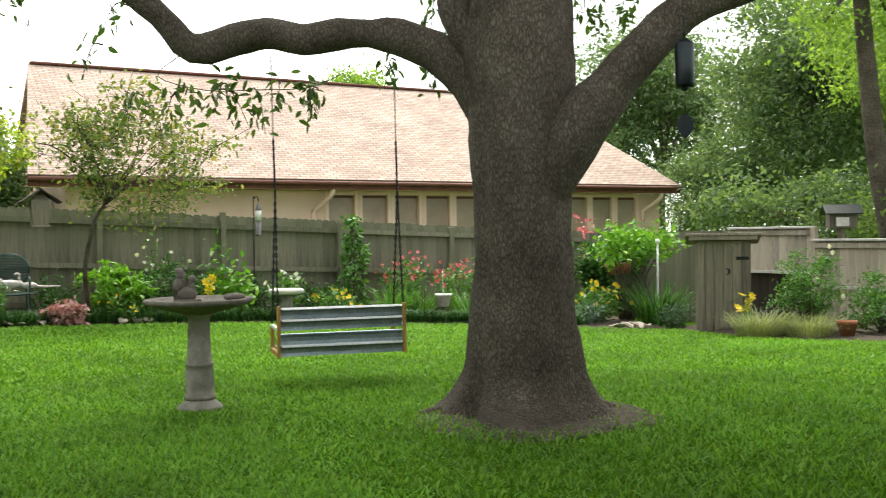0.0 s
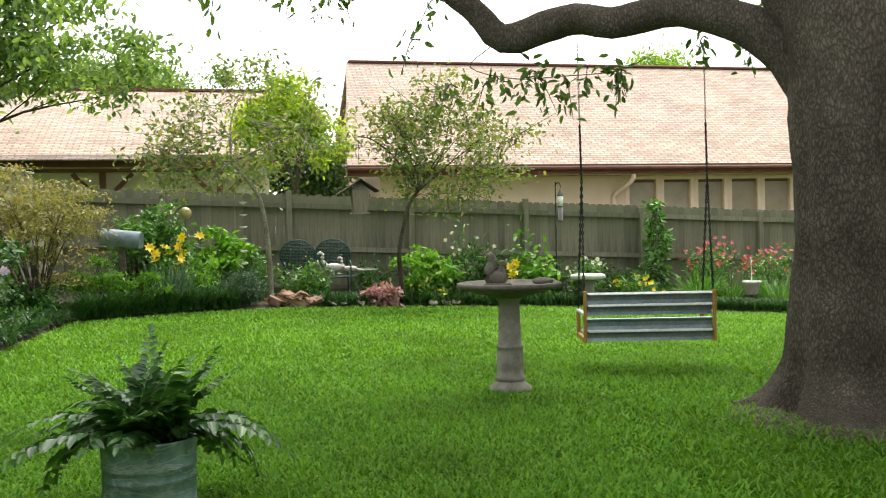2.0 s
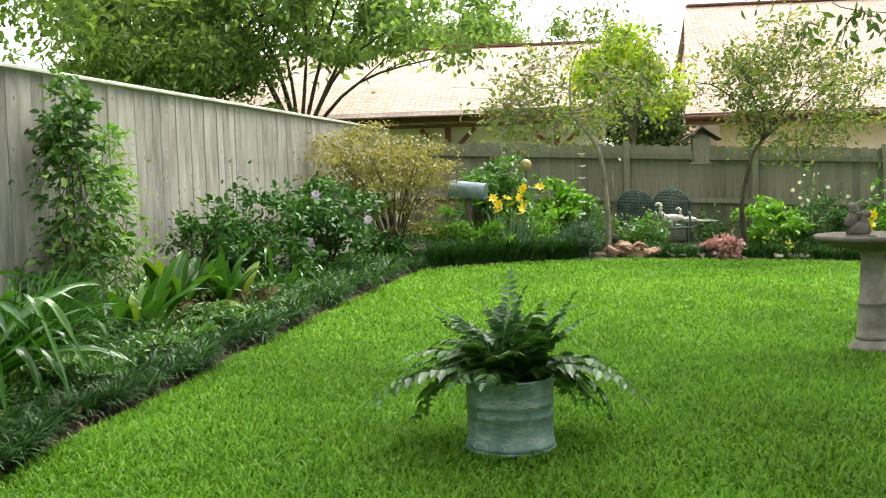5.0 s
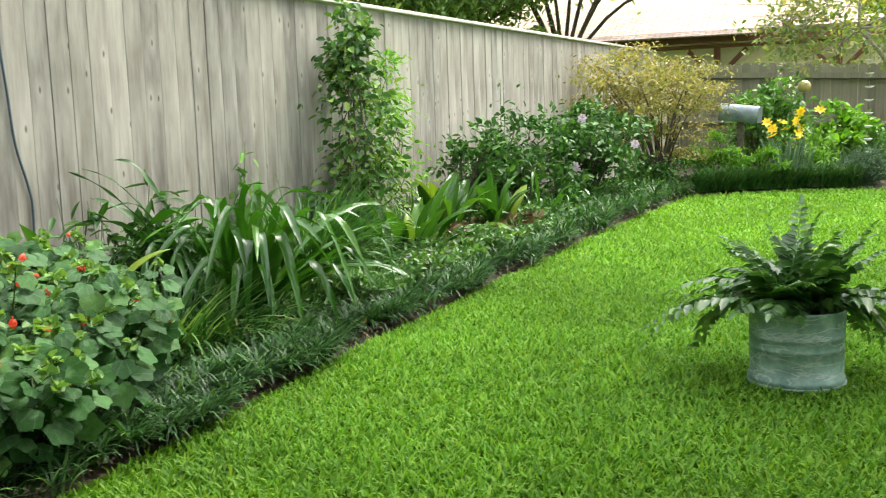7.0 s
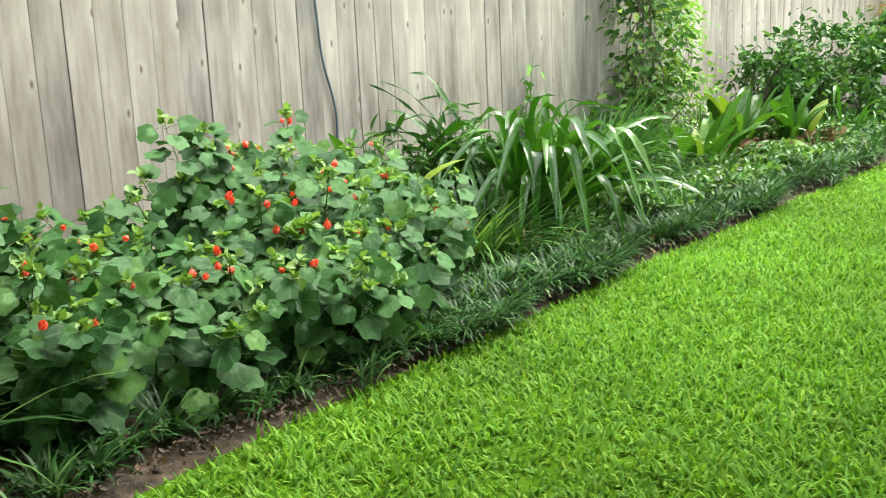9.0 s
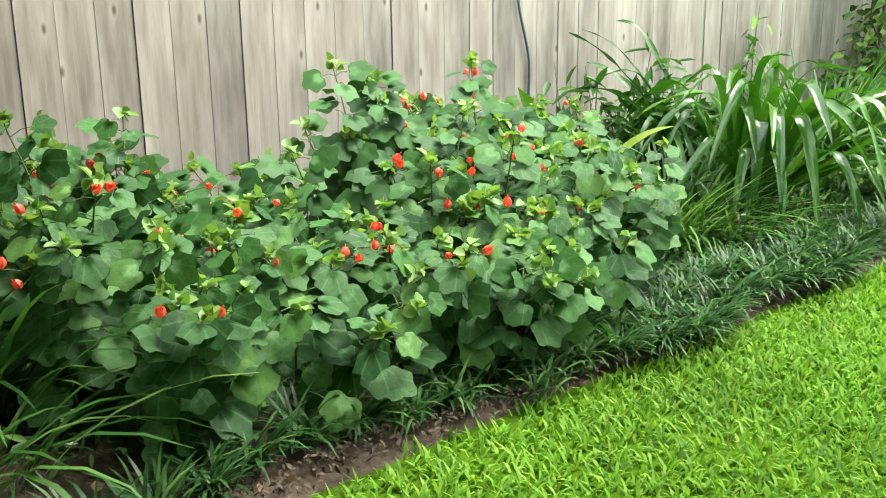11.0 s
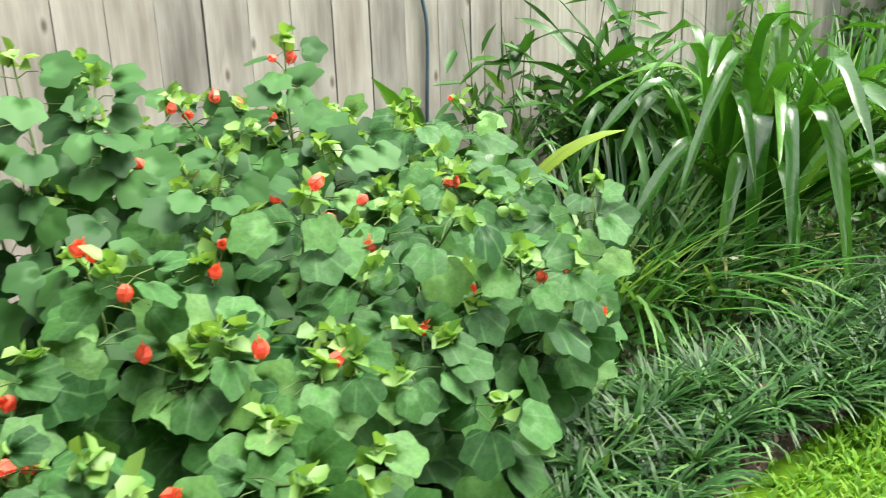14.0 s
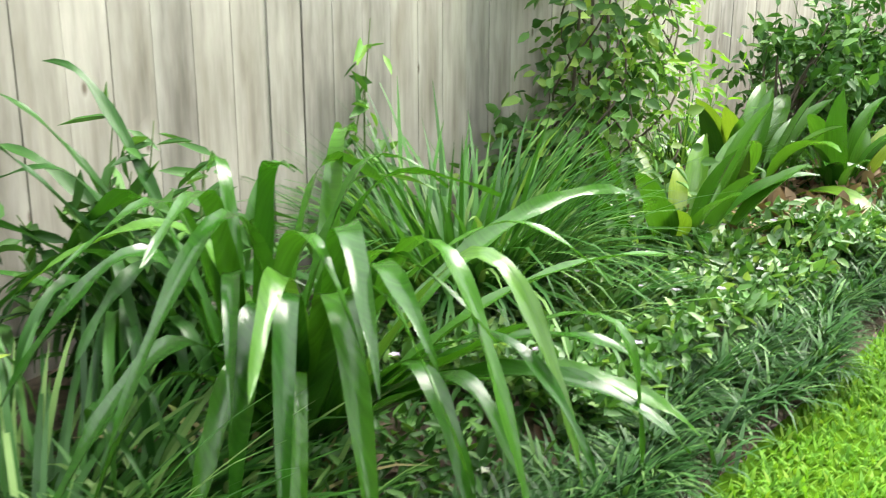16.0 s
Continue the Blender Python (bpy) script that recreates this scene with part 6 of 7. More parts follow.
def broad_leaf(name, seed, mat, bend=35, wide=0.24):
    g = np.random.default_rng(seed)
    p, a = np.zeros(3), radians(82)
    v, seg = [], 12
    for i in range(seg + 1):
        u = i / seg
        w = 0.03 if u < 0.25 else wide * math.sin(math.pi * min(1, (u - 0.2) / 0.8)) ** 0.75 + 0.004
        d = np.array((math.cos(a), 0, math.sin(a)))
        nrm = np.array((-math.sin(a), 0, math.cos(a)))
        up = w * 0.16
        v += [p - np.array((0, w / 2, 0)) + nrm * up, p - np.array((0, w / 4, 0)) + nrm * up * 0.35, p, p + np.array((0, w / 4, 0)) + nrm * up * 0.35, p + np.array((0, w / 2, 0)) + nrm * up]
        a -= radians(bend) * (0.4 + 1.2 * u) / seg
        p = p + d / seg
    q = []
    for i in range(seg):
        for k in range(4):
            q.append((5 * i + k, 5 * i + k + 1, 5 * i + k + 6, 5 * i + k + 5))
    return Shape().add(v, q).mesh(name, mat)


BROAD = [broad_leaf("leaf", i, M_ASPI, b, w) for i, (b, w) in enumerate([(25, 0.19), (50, 0.20), (75, 0.17), (40, 0.21), (110, 0.18)])]
strap_lily(81, (-3.52, 7.5), 24, 0.52, 0.8, "cast-iron plant with broad glossy upright leaves", "cast_iron_plant", BROAD, 14, 18, 0.13)
strap_lily(82, (-3.62, 8.6), 28, 0.5, 0.76, "cast-iron plant with broad glossy leaves, some yellowed", "cast_iron_plant", BROAD, 14, 18, 0.13)
strap_lily(83, (-4.05, 4.15), 5, 0.75, 0.95, "few broad upright leaves behind the red-flowered shrub", "cast_iron_plant", BROAD, 8)
strap_lily(84, (-4.15, 2.84), 3, 0.68, 0.8, "few broad upright leaves by the fence", "cast_iron_plant", BROAD, 8)
strap_lily(85, (-3.15, 8.75), 16, 0.45, 0.7, "cast-iron plant with broad glossy leaves", "cast_iron_plant", BROAD, 18)


def stemmed(seed, c, stems, h, r, leaf, lw, mat, label, name="shrub", per=26, category="shrub", droop=0.25, front=0.2, flower=None, fmat=None, fsize=0.03, fcount=0, stem_mat=None, lean=(0, 0), narrow=1.0):
    """An upright shrub: stems that spread from the base, leaves all along them, flowers near the tips."""
    g = np.random.default_rng(seed)
    z = float(gz(*c))
    t = thing(name, (*c, z), label, category)
    st, lf, fl = Shape(), Shape(), Shape()
    stems, per, leaf = int(stems * 1.35), int(per * 1.5), leaf * 1.1
    for k in range(stems):
        az, rr = g.uniform(0, 2 * np.pi), r * math.sqrt(g.uniform(0, 1))
        hh = h * g.uniform(0.6, 1.05) * (1 - 0.3 * (rr / max(r, 1e-3)) ** 2)
        e = np.array((c[0] + rr * math.cos(az) + lean[0], c[1] + rr * math.sin(az) + lean[1], z + hh))
        if c[0] < -2 and c[1] < 13:
            e[0] = max(e[0], float(fence_x(e[1])) + 0.1)
        b = np.array((c[0] + rr * 0.25 * math.cos(az), c[1] + rr * 0.25 * math.sin(az), z + 0.02))
        line = smooth_line([b, (b + e) / 2 + (0, 0, hh * 0.1) + g.normal(0, 0.03 * h, 3), e], 10)
        tube(st, line, np.linspace(0.005 * h + 0.002, 0.002, len(line)), 4)
        u = g.uniform(0.06, 1.0, per)
        p = np.array([line[int(x * (len(line) - 1))] for x in u]) + g.normal(0, 0.05 * narrow * (0.5 + h), (per, 3))
        p[:, 2] = np.maximum(p[:, 2], z + 0.02)
        ax = unit(g.normal(0, 1, (per, 3)) + (front, -front * 0.5, 0.15 - droop))
        ll = leaf * g.uniform(0.6, 1.25, per)
        leaves(lf, p, ax, unit(g.normal(0, 0.5, (per, 3)) + (0.1, -0.1, 1)), ll, ll * lw)
        for _ in range(fcount if fmat and g.uniform() < 0.7 else 0):
            fp = e + g.normal(0, 0.05 * (0.4 + h), 3) * (1, 1, 0.5)
            m = 7
            aa = np.arange(m) * 2 * np.pi / m
            face = unit(np.array((-0.1, -0.75, 0.5)) + g.normal(0, 0.45, 3))
            e1 = unit(np.cross(face, (0.3, 0.2, 1.0)))
            e2 = np.cross(face, e1)
            ax = unit(np.cos(aa)[:, None] * e1 + np.sin(aa)[:, None] * e2 + 0.45 * face)
            leaves(fl, np.repeat(fp[None], m, 0), ax, np.tile(face, (m, 1)), fsize, fsize * 0.55)
    part("branchwork", st, stem_mat or M_STEM, t, kind="stuff")
    part("leaves", lf, mat, t, kind="stuff")
    if fl.v:
        part("bloom", fl, fmat, t, kind="stuff")
    return t


stemmed(91, (-4.55, 4.75), 6, 0.95, 0.3, 0.125, 0.3, M_DARK, "dark green willow-leaved shrub against the fence", per=12, narrow=0.5)
stemmed(92, (-4.48, 6.55), 3, 1.16, 0.12, 0.10, 0.34, M_MID, "slender upright shrub against the fence", per=18, narrow=0.35)
stemmed(93, (-4.38, 5.35), 15, 0.98, 0.42, 0.13, 0.28, M_DARK, "dark willow-leaved shrub behind the lily", per=24, narrow=0.5)


def low_cover(seed, y0, y1, x0, x1, n, h, leaf, lw, mat, label, name="ground_cover", fmat=None):
    """A low spread of small leaves; x runs from the bed's edge (0) to the fence (1)."""
    g = np.random.default_rng(seed)
    y = g.uniform(y0, y1, n)
    f = g.uniform(x0, x1, n)
    x = bed_x(y) * (1 - f) + fence_x(y) * f
    hill = h * (0.55 + 0.45 * np.array([noise.noise(Vector((a * 2.2, b * 2.2, seed))) for a, b in zip(x, y)])) * np.minimum(1, f * 9 + 0.35)
    z = gz(x, y) + 0.04 + np.maximum(0.02, hill) * g.uniform(0.25, 1.0, n) ** 0.5
    ll = leaf * g.uniform(0.6, 1.3, n)
    s = leaves(Shape(), np.stack([x, y, z], -1), unit(g.normal(0, 1, (n, 3)) + (0.25, 0, 0.25)), unit(g.normal(0, 0.4, (n, 3)) + (0.15, 0, 1)), ll, ll * lw)
    ob = solo(name, s, mat, label, "ground cover", kind="stuff")
    if fmat:
        k = n // 110
        i = g.integers(0, n, k)
        q = Shape()
        for j in i:
            aa = np.arange(5) * 2 * np.pi / 5
            leaves(q, np.repeat(np.array([[x[j], y[j], z[j] + 0.03]]), 5, 0), np.stack([np.cos(aa), np.sin(aa), 0.4 + 0 * aa], -1), np.tile((0, 0, 1.0), (5, 1)), 0.02, 0.014)
        solo("small_blossoms", q, fmat, "tiny pale blossoms in the ground cover", "flowers", kind="stuff")
    return ob


low_cover(101, 5.7, 7.9, 0.14, 0.66, 7000, 0.30, 0.06, 0.5, M_RUEL, "low green bushy ground cover with small lavender flowers", fmat=M_LAV)
low_cover(106, 7.7, 9.3, 0.12, 0.36, 2600, 0.28, 0.055, 0.5, M_RUEL, "low green ground cover at the bed's edge", fmat=M_LAV)
low_cover(102, 8.6, 12.6, 0.1, 0.7, 3600, 0.32, 0.07, 0.42, M_DARK, "dark green ground cover under the shrubs")
low_cover(103, -1.2, 5.6, 0.16, 0.5, 2600, 0.16, 0.06, 0.35, M_DARK, "sparse dark ground cover under the red-flowered shrubs", fmat=M_WHITEP)
low_cover(108, 4.1, 6.0, 0.2, 0.75, 2600, 0.16, 0.07, 0.36, M_DARK, "dark low leaves under the lily clump")
low_cover(104, 7.5, 9.2, 0.22, 0.6, 700, 0.22, 0.11, 0.62, M_DEAD, "fallen brown leaves under the cast-iron plants", "leaf_litter")
low_cover(105, 0.2, 6.2, 0.02, 0.5, 260, 0.02, 0.07, 0.4, M_DEAD, "scattered brown leaf litter on the soil", "leaf_litter")
low_cover(107, -1.0, 12.5, -0.01, 0.09, 5200, 0.025, 0.024, 0.5, M_MULCH, "dark crumbs of mulch along the lawn's edge", "mulch")


def mondo():
    """The dwarf grass border along the beds, as one sweep of fine tufts."""
    g = np.random.default_rng(7)
    s = Shape()
    # side bed
    n = 22500
    y = np.r_[g.uniform(-1.2, 3.1, 1500), g.uniform(2.9, 7.5, 12000), g.uniform(7.5, 13.2, 9000)]
    f = g.uniform(0.05, 1, n) ** 1.2
    x = bed_x(y) - 0.085 - 0.06 * np.clip((2.6 - y) / 1.2, 0, 1) - f * np.interp(y, [1.5, 2.7, 3.9, 7.2, 8.5], [0.05, 0.13, 0.32, 0.34, 0.55]) * (0.75 + 0.5 * np.array([noise.noise(Vector((0, b * 1.7, 3))) for b in y]))
    tuft = np.round(np.stack([x, y], -1) / 0.17) * 0.17 + 0.055 * np.sin(np.round(np.stack([y, x], -1) / 0.17) * 7.3) + g.normal(0, 0.022, (n, 2))
    b = np.stack([tuft[:, 0], tuft[:, 1], gz(tuft[:, 0], tuft[:, 1]) + 0.03], -1)
    az = g.uniform(0, 2 * np.pi, n)
    blades(s, b, az, g.uniform(0.12, 0.235, n) * np.where(y > 7.5, 1.25, 1.0), g.uniform(0.009, 0.0155, n) * np.where(y > 7.5, 1.3, 1.0), g.uniform(0.1, 0.7, n), g.uniform(1.1, 2.5, n), 4)
    # back bed: a clipped low hedge of the same
    m = 15000
    xx = np.r_[g.uniform(-1.9, 0.2, 5500), g.uniform(1.4, 10.6, 9500)]
    yy = bed_y(xx) + 0.06 + 0.38 * g.uniform(0, 1, m) ** 0.8
    zz = gz(xx, yy) + 0.03
    blades(s, np.stack([xx, yy, zz], -1), g.uniform(0, 2 * np.pi, m), np.where(xx < 0.3, 1.6, 1.1) * g.uniform(0.16, 0.27, m), g.uniform(0.010, 0.018, m), g.uniform(0.0, 0.5, m), g.uniform(0.7, 1.9, m), 3)
    solo("mondo_grass", s, M_MONDO, "dark green dwarf mondo grass edging the beds", "border grass", kind="stuff")


mondo()


def vine_column(seed, c, h, r0, r1, n, leaf, mat, label, post=True, lw=0.6):
    g = np.random.default_rng(seed)
    z = float(gz(*c))
    t = thing("climbing_vine", (*c, z), label, "vine")
    st = Shape()
    for k in range(5):
        u = np.linspace(0, 1, 18)
        a = u * 9 + k * 1.3
        rr = (r0 + (r1 - r0) * u) * 0.5
        tube(st, np.stack([c[0] + rr * np.cos(a), c[1] + rr * np.sin(a), z + u * h * g.uniform(0.75, 0.98)], -1), np.linspace(0.008, 0.003, 18), 5)
    part("branchwork", st, M_TWIG, t, kind="stuff")
    # sprays of leaves with gaps between them
    many = 70
    cu, ca = g.uniform(0.02, 1, many) ** 1.35, g.uniform(0, 2 * np.pi, many)
    cr = (r0 + (r1 - r0) * cu) * g.uniform(0.25, 1.0, many)
    who = g.integers(0, many, n)
    spread = (0.055 + 0.10 * (1 - cu)) * min(1.0, r0 / 0.5)
    p = np.stack([c[0] + cr * np.cos(ca), c[1] + cr * np.sin(ca), z + 0.05 + cu * h], -1)[who] + g.normal(0, 1, (n, 3)) * spread[who][:, None]
    p[:, 2] = np.maximum(p[:, 2], z + 0.03)
    a = np.arctan2(p[:, 1] - c[1], p[:, 0] - c[0])
    if c[0] < -2:
        p[:, 0] = np.maximum(p[:, 0], fence_x(p[:, 1]) + 0.04)
    out = np.stack([np.cos(a), np.sin(a), -0.35 + 0 * a], -1)
    ll = leaf * g.uniform(0.6, 1.25, n)
    lf = leaves(Shape(), p, unit(out + g.normal(0, 0.6, (n, 3))), unit(out * (1, 1, 0) + g.normal(0, 0.4, (n, 3)) + (0, 0, 0.5)), ll, ll * lw)
    part("leaves", lf, mat, t, kind="stuff")
    if post:
        fr = thing("plant_trellis", (*c, z), "brown metal tripod trellis inside the vine", "trellis")
        for k in range(3):
            b = 2.1 * k
            part("leg", tube(Shape(), [(c[0] + 0.14 * math.cos(b), c[1] + 0.14 * math.sin(b), z), (c[0] + 0.02 * math.cos(b), c[1] + 0.02 * math.sin(b), z + h * 0.9)], 0.008, 6), M_TWIG, fr)
        for zz in (0.45, 0.9):
            aa = np.linspace(0, 2 * np.pi, 17)
            part("hoop", tube(Shape(), np.stack([c[0] + 0.1 * np.cos(aa), c[1] + 0.1 * np.sin(aa), z + zz * h * 0.7 + 0 * aa], -1), 0.006, 5, close=False), M_TWIG, fr)
    return t


vine_column(111, (-4.08, 7.72), 2.16, 0.56, 0.05, 2200, 0.085, M_VINE, "tall dark green vine climbing a trellis by the fence")
vine_column(112, (-4.05, 8.35), 1.7, 0.46, 0.1, 1500, 0.065, M_BRIGHT, "fresh green feathery shoots at the foot of the vine", post=False, lw=0.35)

def bush(seed, c, centre, size, clumps, n, leaf, lw, mat, label, squash=0.6, spread=0.3, fmat=None, fsize=0.05, fcount=0, stem_mat=None, name="shrub", low=0.08, flat=1.2):
    """A woody shrub: limbs from the base to clumps of leaves, layered, with an uneven outline."""
    g = np.random.default_rng(seed)
    z = float(gz(*c))
    t = thing(name, (*c, z), label, "shrub")
    size = np.asarray(size, float)
    d = unit(g.normal(0, 1, (clumps, 3)))
    cen = np.asarray(centre, float) + d * size * g.uniform(0.3, 1.0, (clumps, 1))
    if c[0] < -1.5:
        cen[:, 0] = np.maximum(cen[:, 0], fence_x(cen[:, 1]) + 0.15)
    cen[:, 2] = np.maximum(cen[:, 2], z + low)
    st = Shape()
    for e in cen[: min(clumps, 40)]:
        b = np.array((c[0] + g.normal(0, 0.06), c[1] + g.normal(0, 0.06), z))
        m = b * 0.5 + e * 0.5 + (0, 0, 0.15 * (e[2] - z)) + g.normal(0, 0.05, 3)
        p = smooth_line([b, m, e], 8)
        tube(st, p, np.linspace(0.014, 0.003, len(p)), 5)
    part("branchwork", st, stem_mat or M_TWIG, t, kind="stuff")
    who = g.integers(0, clumps, n)
    p = cen[who] + g.normal(0, 0.5, (n, 3)) * (size.mean() * spread * g.uniform(0.6, 1.3, clumps)[who])[:, None] * (1, 1, squash)
    if c[0] < -1.5:
        p[:, 0] = np.maximum(p[:, 0], fence_x(p[:, 1]) + 0.05)
    p[:, 2] = np.maximum(p[:, 2], z + 0.03)
    ll = leaf * g.uniform(0.6, 1.3, n)
    lf = leaves(Shape(), p, unit(g.normal(0, 1, (n, 3)) + (0.15, -0.15, -0.1)), unit(g.normal(0, 0.6, (n, 3)) + (0.1, -0.1, flat)), ll, ll * lw)
    part("leaves", lf, mat, t, kind="stuff")
    if fmat:
        fl = Shape()
        for e in cen[g.integers(0, clumps, fcount)]:
            dd = unit(unit(e - np.asarray(centre)) * (0.7, 0.5, 0.7) + (0.25, -0.75, 0.35))
            fp = np.asarray(centre) + dd * size * 1.02 + g.normal(0, 0.04, 3)
            aa = np.arange(7) * 2 * np.pi / 7
            leaves(fl, np.repeat(fp[None], 7, 0), np.stack([np.cos(aa), -0.35 + 0 * aa, np.sin(aa)], -1), np.tile((0.1, -0.9, 0.4), (7, 1)), fsize, fsize * 0.8)
        part("bloom", fl, fmat, t, kind="stuff")
    return t


bush(121, (-3.5, 10.2), (-3.35, 10.3, 0.72), (0.6, 0.8, 0.62), 34, 1900, 0.085, 0.6, M_DARK, "spreading dark-leaved shrub beside the tall fence", spread=0.36, squash=0.5)
stemmed(128, (-3.6, 10.1), 7, 1.5, 0.5, 0.06, 0.5, M_DARK, "thin upright shoots of a shrub beside the fence", per=14)
bush(122, (-3.0, 11.8), (-2.85, 11.6, 0.9), (0.75, 0.85, 0.56), 44, 3000, 0.08, 0.62, M_DARK, "leafy shrub with large lavender flowers by the fence", fmat=M_LAV, fsize=0.06, fcount=4)
bush(123, (-3.7, 9.3), (-3.6, 9.4, 0.8), (0.4, 0.5, 0.5), 20, 800, 0.085, 0.55, M_DARK, "open dark-leaved shrub against the fence")
bush(124, (-2.4, 13.9), (-2.62, 13.9, 1.45), (1.25, 0.85, 0.95), 120, 8000, 0.072, 0.4, M_GOLD, "large airy golden-leaved shrub in the corner of the beds", squash=0.25, spread=0.34)
bush(125, (-1.7, 14.2), (-1.68, 14.15, 0.62), (0.42, 0.25, 0.40), 34, 2200, 0.075, 0.34, M_BRIGHT, "light green ferny plants beside the mailbox")
bush(129, (-1.05, 14.4), (-1.05, 14.35, 0.48), (0.32, 0.2, 0.26), 22, 1000, 0.08, 0.3, M_BRIGHT, "small light green ferny plant at the mailbox post")
bush(126, (-2.4, 13.35), (-2.5, 13.3, 0.42), (0.6, 0.35, 0.34), 36, 2000, 0.075, 0.45, M_DARK, "low green leaves under the golden shrub")
bush(127, (-1.3, 16.7), (-1.1, 16.6, 1.0), (0.75, 0.6, 0.8), 40, 2400, 0.11, 0.5, M_MID, "tall green shrub against the back fence")

# ---- things and plants of the back bed ----
def mailbox():
    z = float(gz(-1.38, 14.45))
    t = thing("mailbox", (-1.38, 14.45, z), "grey metal mailbox with rounded top on a wooden post", "mailbox")
    part("post", box(Shape(), (-1.38, 14.45, z + 0.46), (0.09, 0.09, 0.96), ch=0.006), M_TWIG, t, smooth=False)
    s = Shape()
    a = np.linspace(0, np.pi, 13)
    prof = [(0.1, -0.135)] + [(0.1 * math.cos(k), 0.1 * math.sin(k)) for k in a] + [(-0.1, -0.135)]
    m = spin(-14) @ spin(6, "Y")
    v = []
    for xx in (-0.275, 0.275):
        for py, pz in prof:
            v.append(m @ np.array((xx, py, pz)) + (-1.38, 14.45, z + 1.06))
    n = len(prof)
    q = [(i, (i + 1) % n, n + (i + 1) % n, n + i) for i in range(n)]
    body = part("body", s.add(np.array(v), q), M_GREYM, t)
    for xx, nm in ((-0.275, "back"), (0.275, "door")):
        d = Shape()
        vv = [m @ np.array((xx, 0, -0.01)) + (-1.38, 14.45, z + 1.06)] + [m @ np.array((xx * 1.01, py, pz)) + (-1.38, 14.45, z + 1.06) for py, pz in prof]
        d.add(np.array(vv), None, [(0, 1 + i, 1 + (i + 1) % n) for i in range(n)])
        part(nm, d, M_GREYM, t, smooth=False)


mailbox()


def rain_chain():
    x, y = 0.32, 15.75
    t = thing("rain_chain", (x, y, 2.0), "hanging chain of small white cups", "garden ornament")
    part("cord", tube(Shape(), [(x, y, 2.5), (x, y, 0.55)], 0.004, 5), M_CHAINL, t)
    for k in range(8):
        z = 1.96 - k * 0.19
        part("cup", lathe(Shape(), (x, y, z), [(0, -0.015), (0.03, -0.012), (0.062, 0.012), (0.058, 0.018), (0.02, 0.004), (0, 0.02)], 14), M_WHITE, t)


rain_chain()


def globe():
    c = (-0.58, 16.6)
    z = float(gz(*c))
    t = thing("gazing_globe", (*c, z), "amber globe on a stake above the lilies", "garden ornament")
    part("stake", tube(Shape(), [(*c, z), (*c, z + 1.36)], 0.014, 8), M_TWIG, t)
    part("globe", ball(Shape(), (*c, z + 1.45), 0.10, 20, 14), M_AMBER, t)


globe()


def iron_bench():
    c = np.array((1.55, 16.75))
    z = float(gz(*c))
    t = thing("garden_bench", (*c, z), "dark green wrought-iron garden bench with round mesh backs", "bench")
    x, y = c
    for dx in (-0.3, 0.3):
        a = np.linspace(0, 2 * np.pi, 25)
        rim = np.stack([x + dx + 0.3 * np.cos(a), y + 0.22 + 0.05 * np.sin(a), z + 0.80 + 0.26 * np.sin(a)], -1)
        part("back_rim", tube(Shape(), rim, 0.014, 6, close=False), M_GREENM, t)
        s = Shape()
        for k in np.linspace(-0.28, 0.28, 24):
            hh = 0.26 * math.sqrt(1 - (k / 0.3) ** 2)
            tube(s, [(x + dx + k, y + 0.22, z + 0.80 - hh), (x + dx + k, y + 0.22, z + 0.80 + hh)], 0.006, 4)
        for k in np.linspace(-0.24, 0.24, 20):
            hh = 0.3 * math.sqrt(1 - (k / 0.26) ** 2)
            tube(s, [(x + dx - hh, y + 0.22, z + 0.80 + k), (x + dx + hh, y + 0.22, z + 0.80 + k)], 0.006, 4)
        part("back_mesh", s, M_GREENM, t)
    part("seat", box(Shape(), (x, y - 0.02, z + 0.43), (1.2, 0.44, 0.02), ch=0.006), M_GREENM, t)
    part("seat_rim", tube(Shape(), smooth_line([(x - 0.6, y + 0.18, z + 0.43), (x - 0.6, y - 0.16, z + 0.43), (x, y - 0.28, z + 0.42), (x + 0.6, y - 0.16, z + 0.43), (x + 0.6, y + 0.18, z + 0.43)], 20), 0.014, 6), M_GREENM, t)
    for sx in (-0.55, 0.55):
        part("armrest", tube(Shape(), smooth_line([(x + sx, y + 0.2, z + 0.66), (x + sx, y - 0.1, z + 0.68), (x + sx, y - 0.22, z + 0.6)], 8), 0.018, 6), M_GREENM, t)
        for sy in (-0.2, 0.2):
            part("leg", tube(Shape(), smooth_line([(x + sx, y + sy, z + 0.66), (x + sx, y + sy, z + 0.3), (x + sx * 1.05, y + sy * 1.15, z)], 8), 0.014, 6), M_GREENM, t)


iron_bench()


def bird_ornament(x, y, z, s_, tail, label):
    t = Shape()
    ball(t, (x, y, z + 0.19 * s_), 0.12 * s_, 14, 10, (1.75, 0.75, 0.68))
    tube(t, smooth_line([(x - 0.15 * s_, y, z + 0.22 * s_), (x - 0.24 * s_, y, z + 0.33 * s_), (x - 0.22 * s_, y, z + 0.45 * s_), (x - 0.28 * s_, y, z + 0.5 * s_), (x - 0.34 * s_, y, z + 0.46 * s_)], 14), np.linspace(0.05, 0.02, 15) * s_, 8)
    tube(t, smooth_line([(x + 0.12 * s_, y, z + 0.21 * s_), (x + 0.26 * s_, y, z + 0.15 * s_), (x + (0.26 + tail) * s_, y, z + 0.15 * s_)], 8), np.linspace(0.06, 0.012, 9) * s_, 6)
    for d in (-0.03, 0.03):
        tube(t, [(x, y + d, z + 0.12 * s_), (x, y + d, z)], 0.008, 5)
    solo("bird_ornament", t, M_PINKW, label, "garden ornament")


